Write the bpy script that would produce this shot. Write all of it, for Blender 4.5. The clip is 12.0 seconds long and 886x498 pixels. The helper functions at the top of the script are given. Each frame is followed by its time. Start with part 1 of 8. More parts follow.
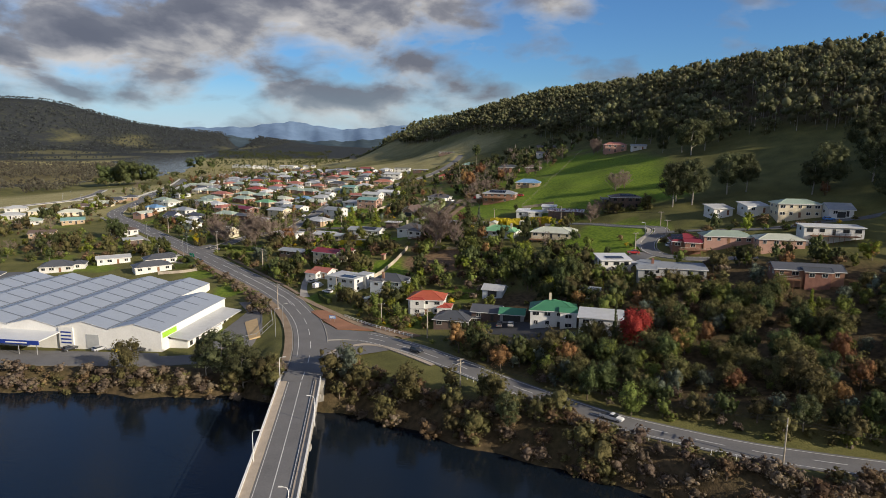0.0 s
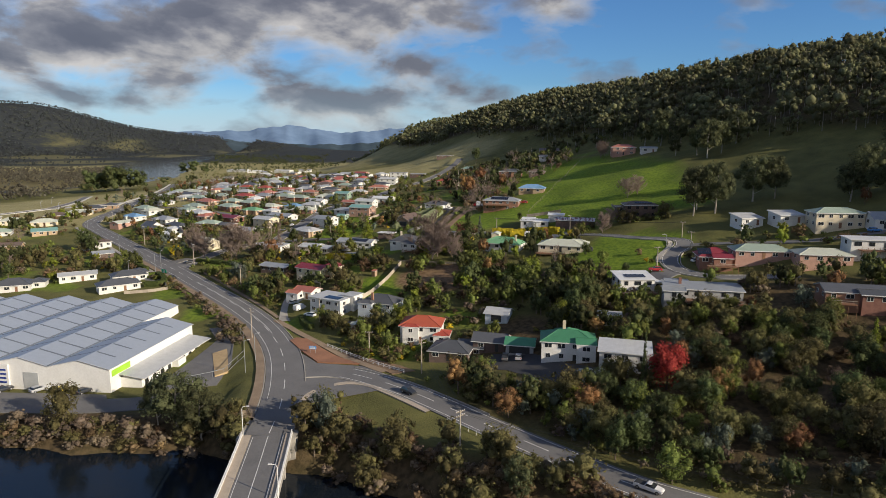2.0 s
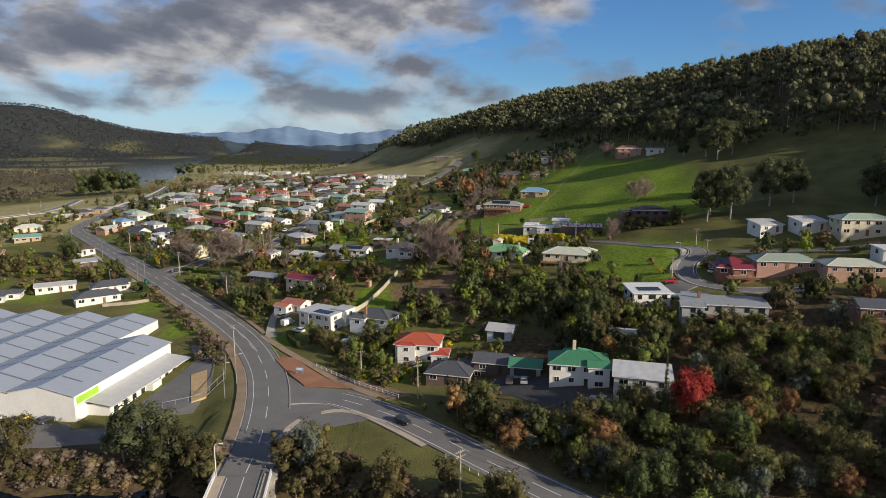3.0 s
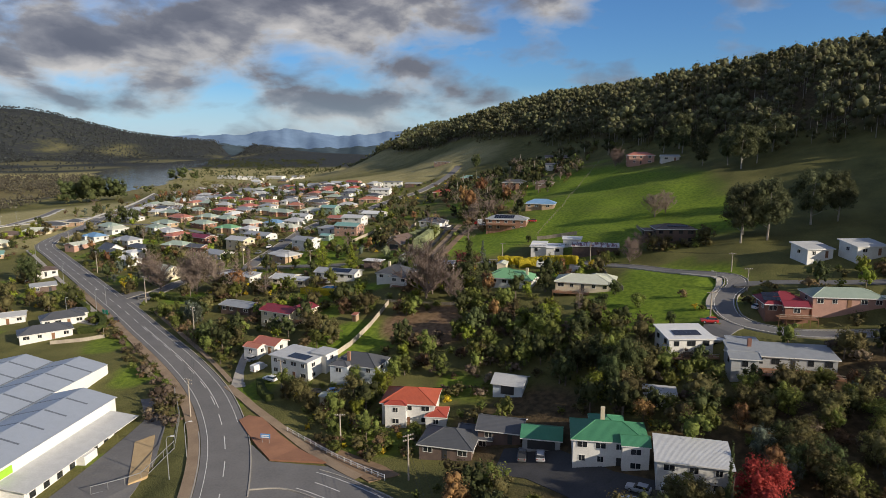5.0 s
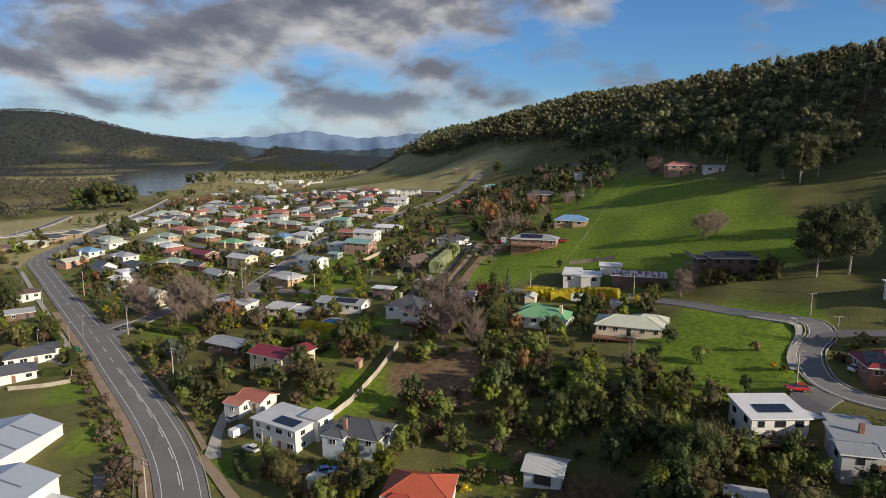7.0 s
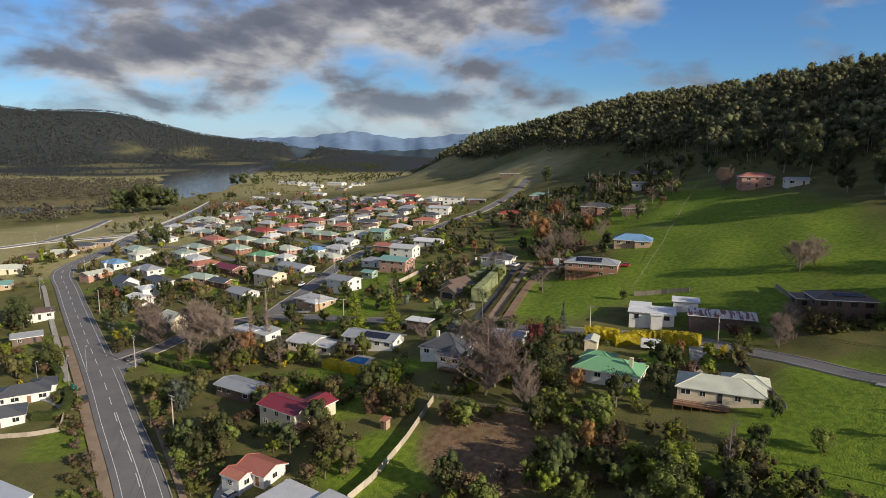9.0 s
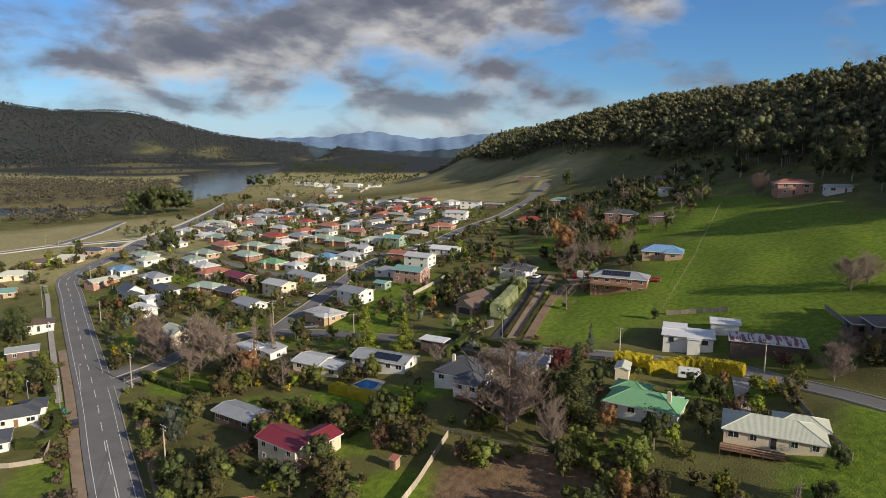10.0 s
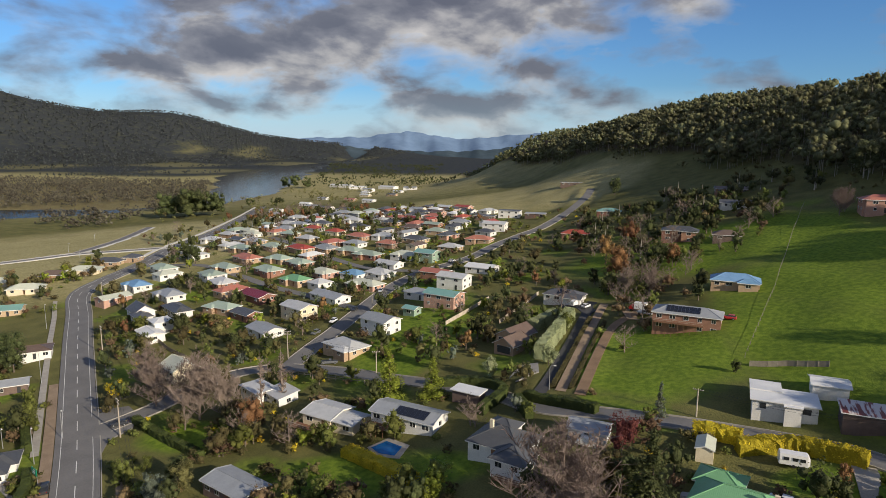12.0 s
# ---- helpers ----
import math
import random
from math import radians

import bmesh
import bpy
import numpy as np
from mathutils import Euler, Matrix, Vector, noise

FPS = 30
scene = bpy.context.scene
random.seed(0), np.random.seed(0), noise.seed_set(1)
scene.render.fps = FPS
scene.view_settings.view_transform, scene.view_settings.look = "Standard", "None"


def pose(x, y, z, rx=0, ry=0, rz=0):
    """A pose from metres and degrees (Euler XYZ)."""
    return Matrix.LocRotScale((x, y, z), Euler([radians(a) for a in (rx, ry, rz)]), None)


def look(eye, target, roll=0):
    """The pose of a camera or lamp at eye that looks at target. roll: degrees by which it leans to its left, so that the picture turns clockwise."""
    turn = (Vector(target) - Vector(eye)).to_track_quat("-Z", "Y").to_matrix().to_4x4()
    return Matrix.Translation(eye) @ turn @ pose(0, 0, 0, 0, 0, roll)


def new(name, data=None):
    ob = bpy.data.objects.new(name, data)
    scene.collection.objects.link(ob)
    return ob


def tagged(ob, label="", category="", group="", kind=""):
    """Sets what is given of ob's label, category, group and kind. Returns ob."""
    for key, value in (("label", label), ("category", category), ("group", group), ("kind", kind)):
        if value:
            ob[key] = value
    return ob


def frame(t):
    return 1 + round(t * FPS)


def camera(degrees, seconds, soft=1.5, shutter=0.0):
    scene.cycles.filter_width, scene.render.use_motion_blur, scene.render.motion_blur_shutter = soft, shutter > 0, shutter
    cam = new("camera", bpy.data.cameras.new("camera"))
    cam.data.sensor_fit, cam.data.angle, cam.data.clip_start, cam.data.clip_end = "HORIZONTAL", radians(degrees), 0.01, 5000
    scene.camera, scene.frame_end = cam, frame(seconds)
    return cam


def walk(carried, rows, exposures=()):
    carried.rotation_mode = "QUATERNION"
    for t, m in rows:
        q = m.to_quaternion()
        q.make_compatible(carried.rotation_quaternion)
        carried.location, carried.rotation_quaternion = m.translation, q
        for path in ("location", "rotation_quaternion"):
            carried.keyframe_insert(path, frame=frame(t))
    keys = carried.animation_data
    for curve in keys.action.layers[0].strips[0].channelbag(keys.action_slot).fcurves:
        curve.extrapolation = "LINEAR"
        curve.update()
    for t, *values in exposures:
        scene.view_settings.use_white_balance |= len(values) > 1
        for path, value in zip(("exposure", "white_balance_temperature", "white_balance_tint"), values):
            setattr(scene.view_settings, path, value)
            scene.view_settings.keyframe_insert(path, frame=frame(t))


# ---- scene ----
cam = camera(70.2, 12.0, soft=0.6)
METRES, EYE, TILT, LEAN, TURN = 182.15, 68.07, -10.04, -0.47, 0.11
ROWS = [
    (0.0, 0.0, 0.0, 0.0, 0.0, 0.0, 0.0),
    (0.5, 0.001, 0.0355, 0.0064, -0.03, 0.06, 0.07),
    (1.0, 0.002, 0.0708, 0.0126, -0.05, 0.11, 0.14),
    (1.5, 0.0034, 0.1106, 0.0198, -0.06, 0.18, 0.23),
    (2.0, 0.0047, 0.149, 0.0267, -0.05, 0.25, 0.3),
    (2.5, 0.0061, 0.1878, 0.0334, -0.05, 0.27, 0.38),
    (3.0, 0.0074, 0.23, 0.0438, -0.06, 0.31, 0.45),
    (5.0, 0.0116, 0.393, 0.0912, -0.11, 0.44, 0.65),
    (5.5, 0.0129, 0.4374, 0.1042, -0.1, 0.48, 0.67),
    (6.0, 0.0137, 0.4786, 0.1166, 0.07, 0.53, 0.65),
    (6.5, 0.0143, 0.5224, 0.13, 0.54, 0.57, 0.54),
    (7.0, 0.0142, 0.5626, 0.1425, 1.74, 0.6, 0.3),
    (7.5, 0.0135, 0.6019, 0.1549, 2.89, 0.57, 0.06),
    (9.5, 0.0022, 0.7629, 0.2046, 6.43, 0.6, -0.78),
    (10.0, -0.002, 0.8017, 0.2166, 7.19, 0.58, -0.96),
    (10.5, -0.007, 0.8431, 0.2293, 8.02, 0.57, -1.16),
    (11.0, -0.0125, 0.8813, 0.2412, 8.77, 0.54, -1.33),
    (11.5, -0.0182, 0.9221, 0.2539, 9.63, 0.51, -1.51),
    (12.0, -0.0247, 0.9603, 0.266, 10.47, 0.49, -1.73),
]
walk(cam, [(t, pose(0.43, -0.33, EYE, TILT, LEAN, TURN) @ pose(METRES * x, METRES * y, METRES * z, 90 + pitch, roll, yaw)) for t, x, y, z, yaw, pitch, roll in ROWS])


# ---- sky, sun ----
SUN_TO = Vector((0.85, -0.525, 0)).normalized()
SUN_ELEVATION = radians(21)
world = bpy.data.worlds.new("sky")
scene.world = world
world.use_nodes = True
wt = world.node_tree
wt.nodes.clear()


def wmath(op, a, b=None, c=None):
    n = wt.nodes.new("ShaderNodeMath")
    n.operation = op
    for k, v in enumerate((a, b, c)):
        if v is None:
            continue
        if isinstance(v, (int, float)):
            n.inputs[k].default_value = v
        else:
            wt.links.new(v, n.inputs[k])
    return n.outputs[0]


def wramp(fac, stops):
    n = wt.nodes.new("ShaderNodeValToRGB")
    while len(n.color_ramp.elements) < len(stops):
        n.color_ramp.elements.new(0.5)
    for e, (p, c) in zip(n.color_ramp.elements, stops):
        e.position, e.color = p, (*c, 1)
    wt.links.new(fac, n.inputs[0])
    return n.outputs[0]


def wmix(fac, a, b):
    n = wt.nodes.new("ShaderNodeMix")
    n.data_type = "RGBA"
    for sock, v in ((n.inputs[0], fac), (n.inputs[6], a), (n.inputs[7], b)):
        if isinstance(v, (int, float)):
            sock.default_value = v
        elif isinstance(v, tuple):
            sock.default_value = (*v, 1)
        else:
            wt.links.new(v, sock)
    return n.outputs[2]


sky = wt.nodes.new("ShaderNodeTexSky")
sky.sky_type, sky.sun_disc = "NISHITA", False
sky.sun_elevation = SUN_ELEVATION
sky.sun_rotation = math.atan2(SUN_TO.x, SUN_TO.y)
sky.air_density, sky.dust_density, sky.ozone_density = 1.0, 0.2, 4.0
coord = wt.nodes.new("ShaderNodeTexCoord")
sep = wt.nodes.new("ShaderNodeSeparateXYZ")
wt.links.new(coord.outputs["Generated"], sep.inputs[0])
up = wmath("MAXIMUM", sep.outputs[2], 0.0)
AZIMUTH = wmath("MULTIPLY", wmath("ARCTAN2", sep.outputs[0], sep.outputs[1]), 57.296)
HEIGHT = wmath("MULTIPLY", wmath("ARCSINE", sep.outputs[2]), 57.296)
REAR = wmath("MAXIMUM", wmath("MULTIPLY", sep.outputs[1], -1.0), 0.0)  # the sky behind, towards the open river
# cloud banks and clear gaps: azimuth, height, half width, half height (degrees), weight
BANKS = ((-9.5, 11.4, 12.0, 2.8, 0.26), (-28.0, 7.2, 9.5, 2.4, 0.26), (-20.0, 9.3, 5.5, 1.6, 0.12), (-9.0, 3.5, 7.5, 1.3, 0.2), (-3.6, 6.2, 2.6, 1.3, 0.17),
         (4.8, 4.2, 3.2, 0.9, 0.12), (13.0, 6.6, 3.4, 0.6, 0.06), (10.0, 12.6, 5.0, 1.0, 0.16), (22.0, 9.6, 4.0, 1.0, 0.08), (-27.0, 3.2, 6.0, 0.7, 0.08),
         (17.0, 8.4, 9.0, 2.8, -0.16), (-18.0, 5.4, 2.6, 1.4, -0.14), (-1.0, 8.6, 5.0, 0.8, -0.06), (-21.0, 1.6, 9.0, 1.2, -0.08), (34.0, 8.0, 7.0, 4.0, -0.1))


def cloud_density(rise):
    """Broken cloud by azimuth and height above the horizon, looked up rise degrees higher."""
    high = wmath("ADD", HEIGHT, rise)
    flat = wt.nodes.new("ShaderNodeCombineXYZ")
    wt.links.new(wmath("MULTIPLY", AZIMUTH, 1 / 7.0), flat.inputs[0])
    wt.links.new(wmath("MULTIPLY", high, 1 / 3.4), flat.inputs[1])
    n = wt.nodes.new("ShaderNodeTexNoise")
    n.inputs["Scale"].default_value, n.inputs["Detail"].default_value, n.inputs["Roughness"].default_value = 1.0, 9.0, 0.52
    n.inputs["Distortion"].default_value = 0.2
    wt.links.new(flat.outputs[0], n.inputs["Vector"])
    total = wmath("MULTIPLY_ADD", REAR, 0.1, wmath("MULTIPLY_ADD", n.outputs[0], 0.8, 0.1))
    for a, e, w, h, weight in BANKS:
        u, v = wmath("MULTIPLY", wmath("SUBTRACT", AZIMUTH, a), 1 / w), wmath("MULTIPLY", wmath("SUBTRACT", high, e), 1 / h)
        g = wmath("EXPONENT", wmath("MULTIPLY", wmath("MULTIPLY_ADD", u, u, wmath("MULTIPLY", v, v)), -1.0))
        total = wmath("MULTIPLY_ADD", g, weight, total)
    return total


density = cloud_density(0.0)
cover = wramp(density, [(0.45, (0, 0, 0)), (0.63, (1, 1, 1))])
edge = wmath("ADD", wmath("SUBTRACT", cloud_density(1.3), density), wmath("MULTIPLY", REAR, 0.12))
bright = wramp(wmath("MULTIPLY_ADD", edge, 2.6, 0.44), [(0.12, (0.20, 0.205, 0.24)), (0.42, (0.31, 0.31, 0.34)), (0.62, (0.52, 0.505, 0.50)), (0.95, (0.76, 0.725, 0.69))])
thick = wramp(density, [(0.58, (1, 1, 1)), (0.85, (0.75, 0.75, 0.79))])
body = wt.nodes.new("ShaderNodeMix")
body.data_type, body.blend_type = "RGBA", "MULTIPLY"
body.inputs[0].default_value = 1.0
wt.links.new(bright, body.inputs[6])
wt.links.new(thick, body.inputs[7])
gain = wt.nodes.new("ShaderNodeVectorMath")
gain.operation = "SCALE"
gain.inputs["Scale"].default_value = 7.5
wt.links.new(body.outputs[2], gain.inputs[0])
tint = wt.nodes.new("ShaderNodeMix")
tint.data_type, tint.blend_type = "RGBA", "MULTIPLY"
tint.inputs[0].default_value = 1.0
tint.inputs[7].default_value = (0.54, 0.77, 1.02, 1)
wt.links.new(sky.outputs[0], tint.inputs[6])
low = wramp(up, [(0.0, (1, 1, 1)), (0.085, (0, 0, 0))])
clear_sky = wmix(wmath("MULTIPLY", low, 0.75), tint.outputs[2], (4.6, 5.9, 7.2))
mixed = wmix(wmath("MULTIPLY", cover, wmath("MULTIPLY_ADD", low, -0.35, 0.95)), clear_sky, gain.outputs[0])
back = wt.nodes.new("ShaderNodeBackground")
back.inputs["Strength"].default_value = 0.10
wt.links.new(mixed, back.inputs[0])
wout = wt.nodes.new("ShaderNodeOutputWorld")
wt.links.new(back.outputs[0], wout.inputs[0])

sun_data = bpy.data.lights.new("sun", "SUN")
sun_data.energy, sun_data.angle, sun_data.color = 5.0, radians(0.53), (1.0, 0.875, 0.70)
sun = new("sun", sun_data)
sun.matrix_world = look((0, 0, 300), Vector((0, 0, 300)) - Vector((SUN_TO.x * math.cos(SUN_ELEVATION), SUN_TO.y * math.cos(SUN_ELEVATION), math.sin(SUN_ELEVATION))))
scene.view_settings.exposure = 0.2

# ---- materials ----
def material(name, base, second=None, rough=0.8, metal=0.0, scale=1.0, fine=12.0, bump=0.2, vary=0.0, island=0.0, spec=0.3, contrast=(0.35, 0.65), bump_scale=None):
    """A surface of two colours mixed by noise at two scales, with relief. vary: brightness spread from object to object; island: from piece to piece."""
    m = bpy.data.materials.new(name)
    m.use_nodes = True
    t = m.node_tree
    bs = t.nodes["Principled BSDF"]
    bs.inputs["Roughness"].default_value, bs.inputs["Metallic"].default_value = rough, metal
    bs.inputs["Specular IOR Level"].default_value = spec
    tc = t.nodes.new("ShaderNodeTexCoord")
    geo = t.nodes.new("ShaderNodeNewGeometry")
    n1, n2 = t.nodes.new("ShaderNodeTexNoise"), t.nodes.new("ShaderNodeTexNoise")
    n1.inputs["Scale"].default_value, n1.inputs["Detail"].default_value = scale, 5
    n2.inputs["Scale"].default_value, n2.inputs["Detail"].default_value = fine, 4
    for n in (n1, n2):
        t.links.new(geo.outputs["Position"], n.inputs["Vector"])
    add = t.nodes.new("ShaderNodeMath")
    add.operation = "MULTIPLY_ADD"
    add.inputs[1].default_value = 0.45
    t.links.new(n2.outputs[0], add.inputs[0])
    sc = t.nodes.new("ShaderNodeMath")
    sc.operation = "MULTIPLY"
    sc.inputs[1].default_value = 0.55
    t.links.new(n1.outputs[0], sc.inputs[0])
    t.links.new(sc.outputs[0], add.inputs[2])
    ramp = t.nodes.new("ShaderNodeValToRGB")
    second = second or tuple(c * 0.72 for c in base)
    ramp.color_ramp.elements[0].position, ramp.color_ramp.elements[0].color = contrast[0], (*second, 1)
    ramp.color_ramp.elements[1].position, ramp.color_ramp.elements[1].color = contrast[1], (*base, 1)
    t.links.new(add.outputs[0], ramp.inputs[0])
    out = ramp.outputs[0]
    if vary or island:
        hs = t.nodes.new("ShaderNodeHueSaturation")
        total = None
        for amount, src in ((vary, t.nodes.new("ShaderNodeObjectInfo").outputs["Random"] if vary else None), (island, geo.outputs["Random Per Island"] if island else None)):
            if not amount:
                continue
            mr = t.nodes.new("ShaderNodeMapRange")
            mr.inputs["To Min"].default_value, mr.inputs["To Max"].default_value = 1 - amount, 1 + amount
            t.links.new(src, mr.inputs["Value"])
            if total is None:
                total = mr.outputs[0]
            else:
                mu = t.nodes.new("ShaderNodeMath")
                mu.operation = "MULTIPLY"
                t.links.new(total, mu.inputs[0])
                t.links.new(mr.outputs[0], mu.inputs[1])
                total = mu.outputs[0]
        t.links.new(total, hs.inputs["Value"])
        t.links.new(out, hs.inputs["Color"])
        if vary:
            mh = t.nodes.new("ShaderNodeMapRange")
            mh.inputs["To Min"].default_value, mh.inputs["To Max"].default_value = 0.5 - vary * 0.06, 0.5 + vary * 0.06
            t.links.new(t.nodes.new("ShaderNodeObjectInfo").outputs["Random"], mh.inputs["Value"])
            t.links.new(mh.outputs[0], hs.inputs["Hue"])
        out = hs.outputs[0]
    t.links.new(out, bs.inputs["Base Color"])
    if bump:
        bp = t.nodes.new("ShaderNodeBump")
        bp.inputs["Strength"].default_value, bp.inputs["Distance"].default_value = bump, bump_scale or 0.05
        t.links.new(n2.outputs[0], bp.inputs["Height"])
        t.links.new(bp.outputs[0], bs.inputs["Normal"])
    return m


def ribbed(name, base, second=None, pitch=0.2, rough=0.45, metal=0.0, rows=False, vary=0.0, spec=0.4):
    """Roofing: ribs (or tile courses) across the slope, from the mesh's own UV in metres."""
    m = material(name, base, second, rough=rough, metal=metal, scale=0.6, fine=3.0, bump=0.0, vary=vary, contrast=(0.25, 0.75), spec=spec)
    t = m.node_tree
    bs = t.nodes["Principled BSDF"]
    uv = t.nodes.new("ShaderNodeUVMap")
    wave = t.nodes.new("ShaderNodeTexWave")
    wave.wave_type, wave.bands_direction = "BANDS", "X"
    wave.inputs["Scale"].default_value = 0.314 / pitch
    t.links.new(uv.outputs[0], wave.inputs[0])
    height = wave.outputs[1]
    if rows:
        w2 = t.nodes.new("ShaderNodeTexWave")
        w2.wave_type, w2.bands_direction, w2.wave_profile = "BANDS", "Y", "SAW"
        w2.inputs["Scale"].default_value = 0.314 / (pitch * 1.2)
        t.links.new(uv.outputs[0], w2.inputs[0])
        ad = t.nodes.new("ShaderNodeMath")
        ad.operation = "ADD"
        t.links.new(wave.outputs[1], ad.inputs[0])
        t.links.new(w2.outputs[1], ad.inputs[1])
        height = ad.outputs[0]
    bp = t.nodes.new("ShaderNodeBump")
    bp.inputs["Strength"].default_value, bp.inputs["Distance"].default_value = 0.25, 0.05
    t.links.new(height, bp.inputs["Height"])
    t.links.new(bp.outputs[0], bs.inputs["Normal"])
    return m


ROOFS = {
    "grey": ribbed("roof_grey", (0.33, 0.35, 0.37), vary=0.12), "light": ribbed("roof_light", (0.55, 0.56, 0.56), vary=0.1),
    "dark": ribbed("roof_dark", (0.10, 0.105, 0.115), vary=0.15), "cream": ribbed("roof_cream", (0.58, 0.60, 0.49), (0.45, 0.47, 0.38), vary=0.08),
    "green": ribbed("roof_green", (0.07, 0.24, 0.13), (0.05, 0.18, 0.10), vary=0.1), "pale_green": ribbed("roof_pale_green", (0.36, 0.43, 0.35), (0.28, 0.35, 0.28), vary=0.12),
    "mid_green": ribbed("roof_mid_green", (0.20, 0.42, 0.22), (0.15, 0.33, 0.17), pitch=0.3, rows=True, vary=0.05),
    "red": ribbed("roof_red", (0.42, 0.085, 0.05), (0.30, 0.06, 0.04), pitch=0.3, rows=True, vary=0.12), "salmon": ribbed("roof_salmon", (0.45, 0.17, 0.12), (0.34, 0.13, 0.09), pitch=0.3, rows=True, vary=0.12),
    "maroon": ribbed("roof_maroon", (0.24, 0.035, 0.05), (0.19, 0.03, 0.04), vary=0.05), "blue": ribbed("roof_blue", (0.20, 0.36, 0.55), (0.14, 0.27, 0.43), vary=0.08),
    "brown": ribbed("roof_brown", (0.16, 0.11, 0.085), (0.11, 0.08, 0.065), pitch=0.3, rows=True, vary=0.15), "white": ribbed("roof_white", (0.72, 0.73, 0.73), (0.6, 0.61, 0.61), vary=0.06),
    "teal": ribbed("roof_teal", (0.22, 0.40, 0.36), (0.16, 0.31, 0.28), vary=0.08), "rust": ribbed("roof_rust", (0.62, 0.56, 0.52), (0.25, 0.07, 0.045), vary=0.05),
}
rt = ROOFS["rust"].node_tree
r_uv = rt.nodes.new("ShaderNodeUVMap")
r_map = rt.nodes.new("ShaderNodeMapping")
r_map.inputs["Scale"].default_value = (1.1, 0.16, 1)
rt.links.new(r_uv.outputs[0], r_map.inputs[0])
r_noise = rt.nodes.new("ShaderNodeTexNoise")
r_noise.inputs["Scale"].default_value, r_noise.inputs["Detail"].default_value = 0.9, 3
rt.links.new(r_map.outputs[0], r_noise.inputs["Vector"])
r_ramp = rt.nodes.new("ShaderNodeValToRGB")
r_ramp.color_ramp.elements[0].position, r_ramp.color_ramp.elements[0].color = 0.46, (0.2, 0.05, 0.035, 1)
r_ramp.color_ramp.elements[1].position, r_ramp.color_ramp.elements[1].color = 0.52, (0.62, 0.56, 0.52, 1)
rt.links.new(r_noise.outputs[0], r_ramp.inputs[0])
rt.links.new(r_ramp.outputs[0], rt.nodes["Principled BSDF"].inputs["Base Color"])
WALLS = {
    "white": material("wall_white", (0.74, 0.73, 0.70), (0.60, 0.59, 0.56), rough=0.7, scale=0.5, fine=4, bump=0.05, vary=0.06),
    "cream": material("wall_cream", (0.70, 0.62, 0.46), (0.58, 0.50, 0.36), rough=0.75, scale=0.5, fine=4, bump=0.05, vary=0.08),
    "brick": material("wall_brick", (0.33, 0.18, 0.125), (0.23, 0.12, 0.085), rough=0.85, scale=0.9, fine=14, bump=0.2, vary=0.2),
    "tan": material("wall_tan_brick", (0.46, 0.33, 0.22), (0.34, 0.24, 0.16), rough=0.85, scale=0.9, fine=14, bump=0.2, vary=0.15),
    "grey": material("wall_grey", (0.42, 0.43, 0.43), (0.33, 0.34, 0.34), rough=0.75, scale=0.5, fine=5, bump=0.05, vary=0.1),
    "pale_blue": material("wall_pale_blue", (0.55, 0.60, 0.64), (0.46, 0.50, 0.54), rough=0.75, scale=0.5, fine=5, bump=0.05, vary=0.05),
    "brown": material("wall_dark_brick", (0.17, 0.12, 0.10), (0.11, 0.08, 0.07), rough=0.85, scale=0.9, fine=14, bump=0.2, vary=0.15),
    "pink": material("wall_pink_brick", (0.50, 0.31, 0.24), (0.40, 0.24, 0.19), rough=0.85, scale=0.9, fine=14, bump=0.2, vary=0.1),
    "green": material("wall_green", (0.28, 0.38, 0.30), rough=0.75, scale=0.5, fine=5, bump=0.05),
}
trim_white = material("white_trim", (0.78, 0.77, 0.74), (0.66, 0.65, 0.62), rough=0.5, fine=6, bump=0.03)
trim_dark = material("dark_trim", (0.05, 0.052, 0.055), rough=0.5, fine=6, bump=0.03)
glass = material("window_glass", (0.03, 0.035, 0.04), (0.02, 0.022, 0.026), rough=0.06, fine=2, bump=0.0, spec=0.8)
asphalt = material("asphalt", (0.20, 0.195, 0.19), (0.13, 0.127, 0.125), rough=0.85, scale=0.16, fine=2.5, bump=0.15, contrast=(0.3, 0.7))
asphalt_dark = material("dark_asphalt", (0.075, 0.075, 0.078), (0.05, 0.05, 0.052), rough=0.85, scale=0.3, fine=3, bump=0.15)
concrete = material("concrete", (0.42, 0.39, 0.34), (0.30, 0.28, 0.25), rough=0.85, scale=0.5, fine=5, bump=0.15)
concrete_new = material("new_concrete", (0.66, 0.64, 0.59), (0.54, 0.52, 0.47), rough=0.8, scale=0.5, fine=5, bump=0.1)
concrete_warm = material("bridge_path_concrete", (0.50, 0.42, 0.33), (0.38, 0.32, 0.25), rough=0.85, scale=0.5, fine=5, bump=0.12)
line_paint = material("road_paint", (0.72, 0.71, 0.68), (0.5, 0.5, 0.48), rough=0.6, scale=0.7, fine=6, bump=0.02, contrast=(0.3, 0.5))
gravel = material("red_gravel", (0.34, 0.17, 0.10), (0.24, 0.12, 0.075), rough=0.95, scale=0.3, fine=5, bump=0.3)
gravel_tan = material("tan_gravel", (0.33, 0.25, 0.17), (0.22, 0.16, 0.11), rough=0.95, scale=0.3, fine=5, bump=0.3)
dirt = material("brown_dirt", (0.27, 0.185, 0.115), (0.18, 0.12, 0.075), rough=0.95, scale=0.3, fine=5, bump=0.3)
sand = material("sand_heap", (0.55, 0.40, 0.22), (0.42, 0.30, 0.16), rough=0.95, scale=0.6, fine=6, bump=0.3)
timber = material("weathered_timber", (0.30, 0.26, 0.21), (0.19, 0.165, 0.135), rough=0.85, scale=1.2, fine=9, bump=0.2, vary=0.15)
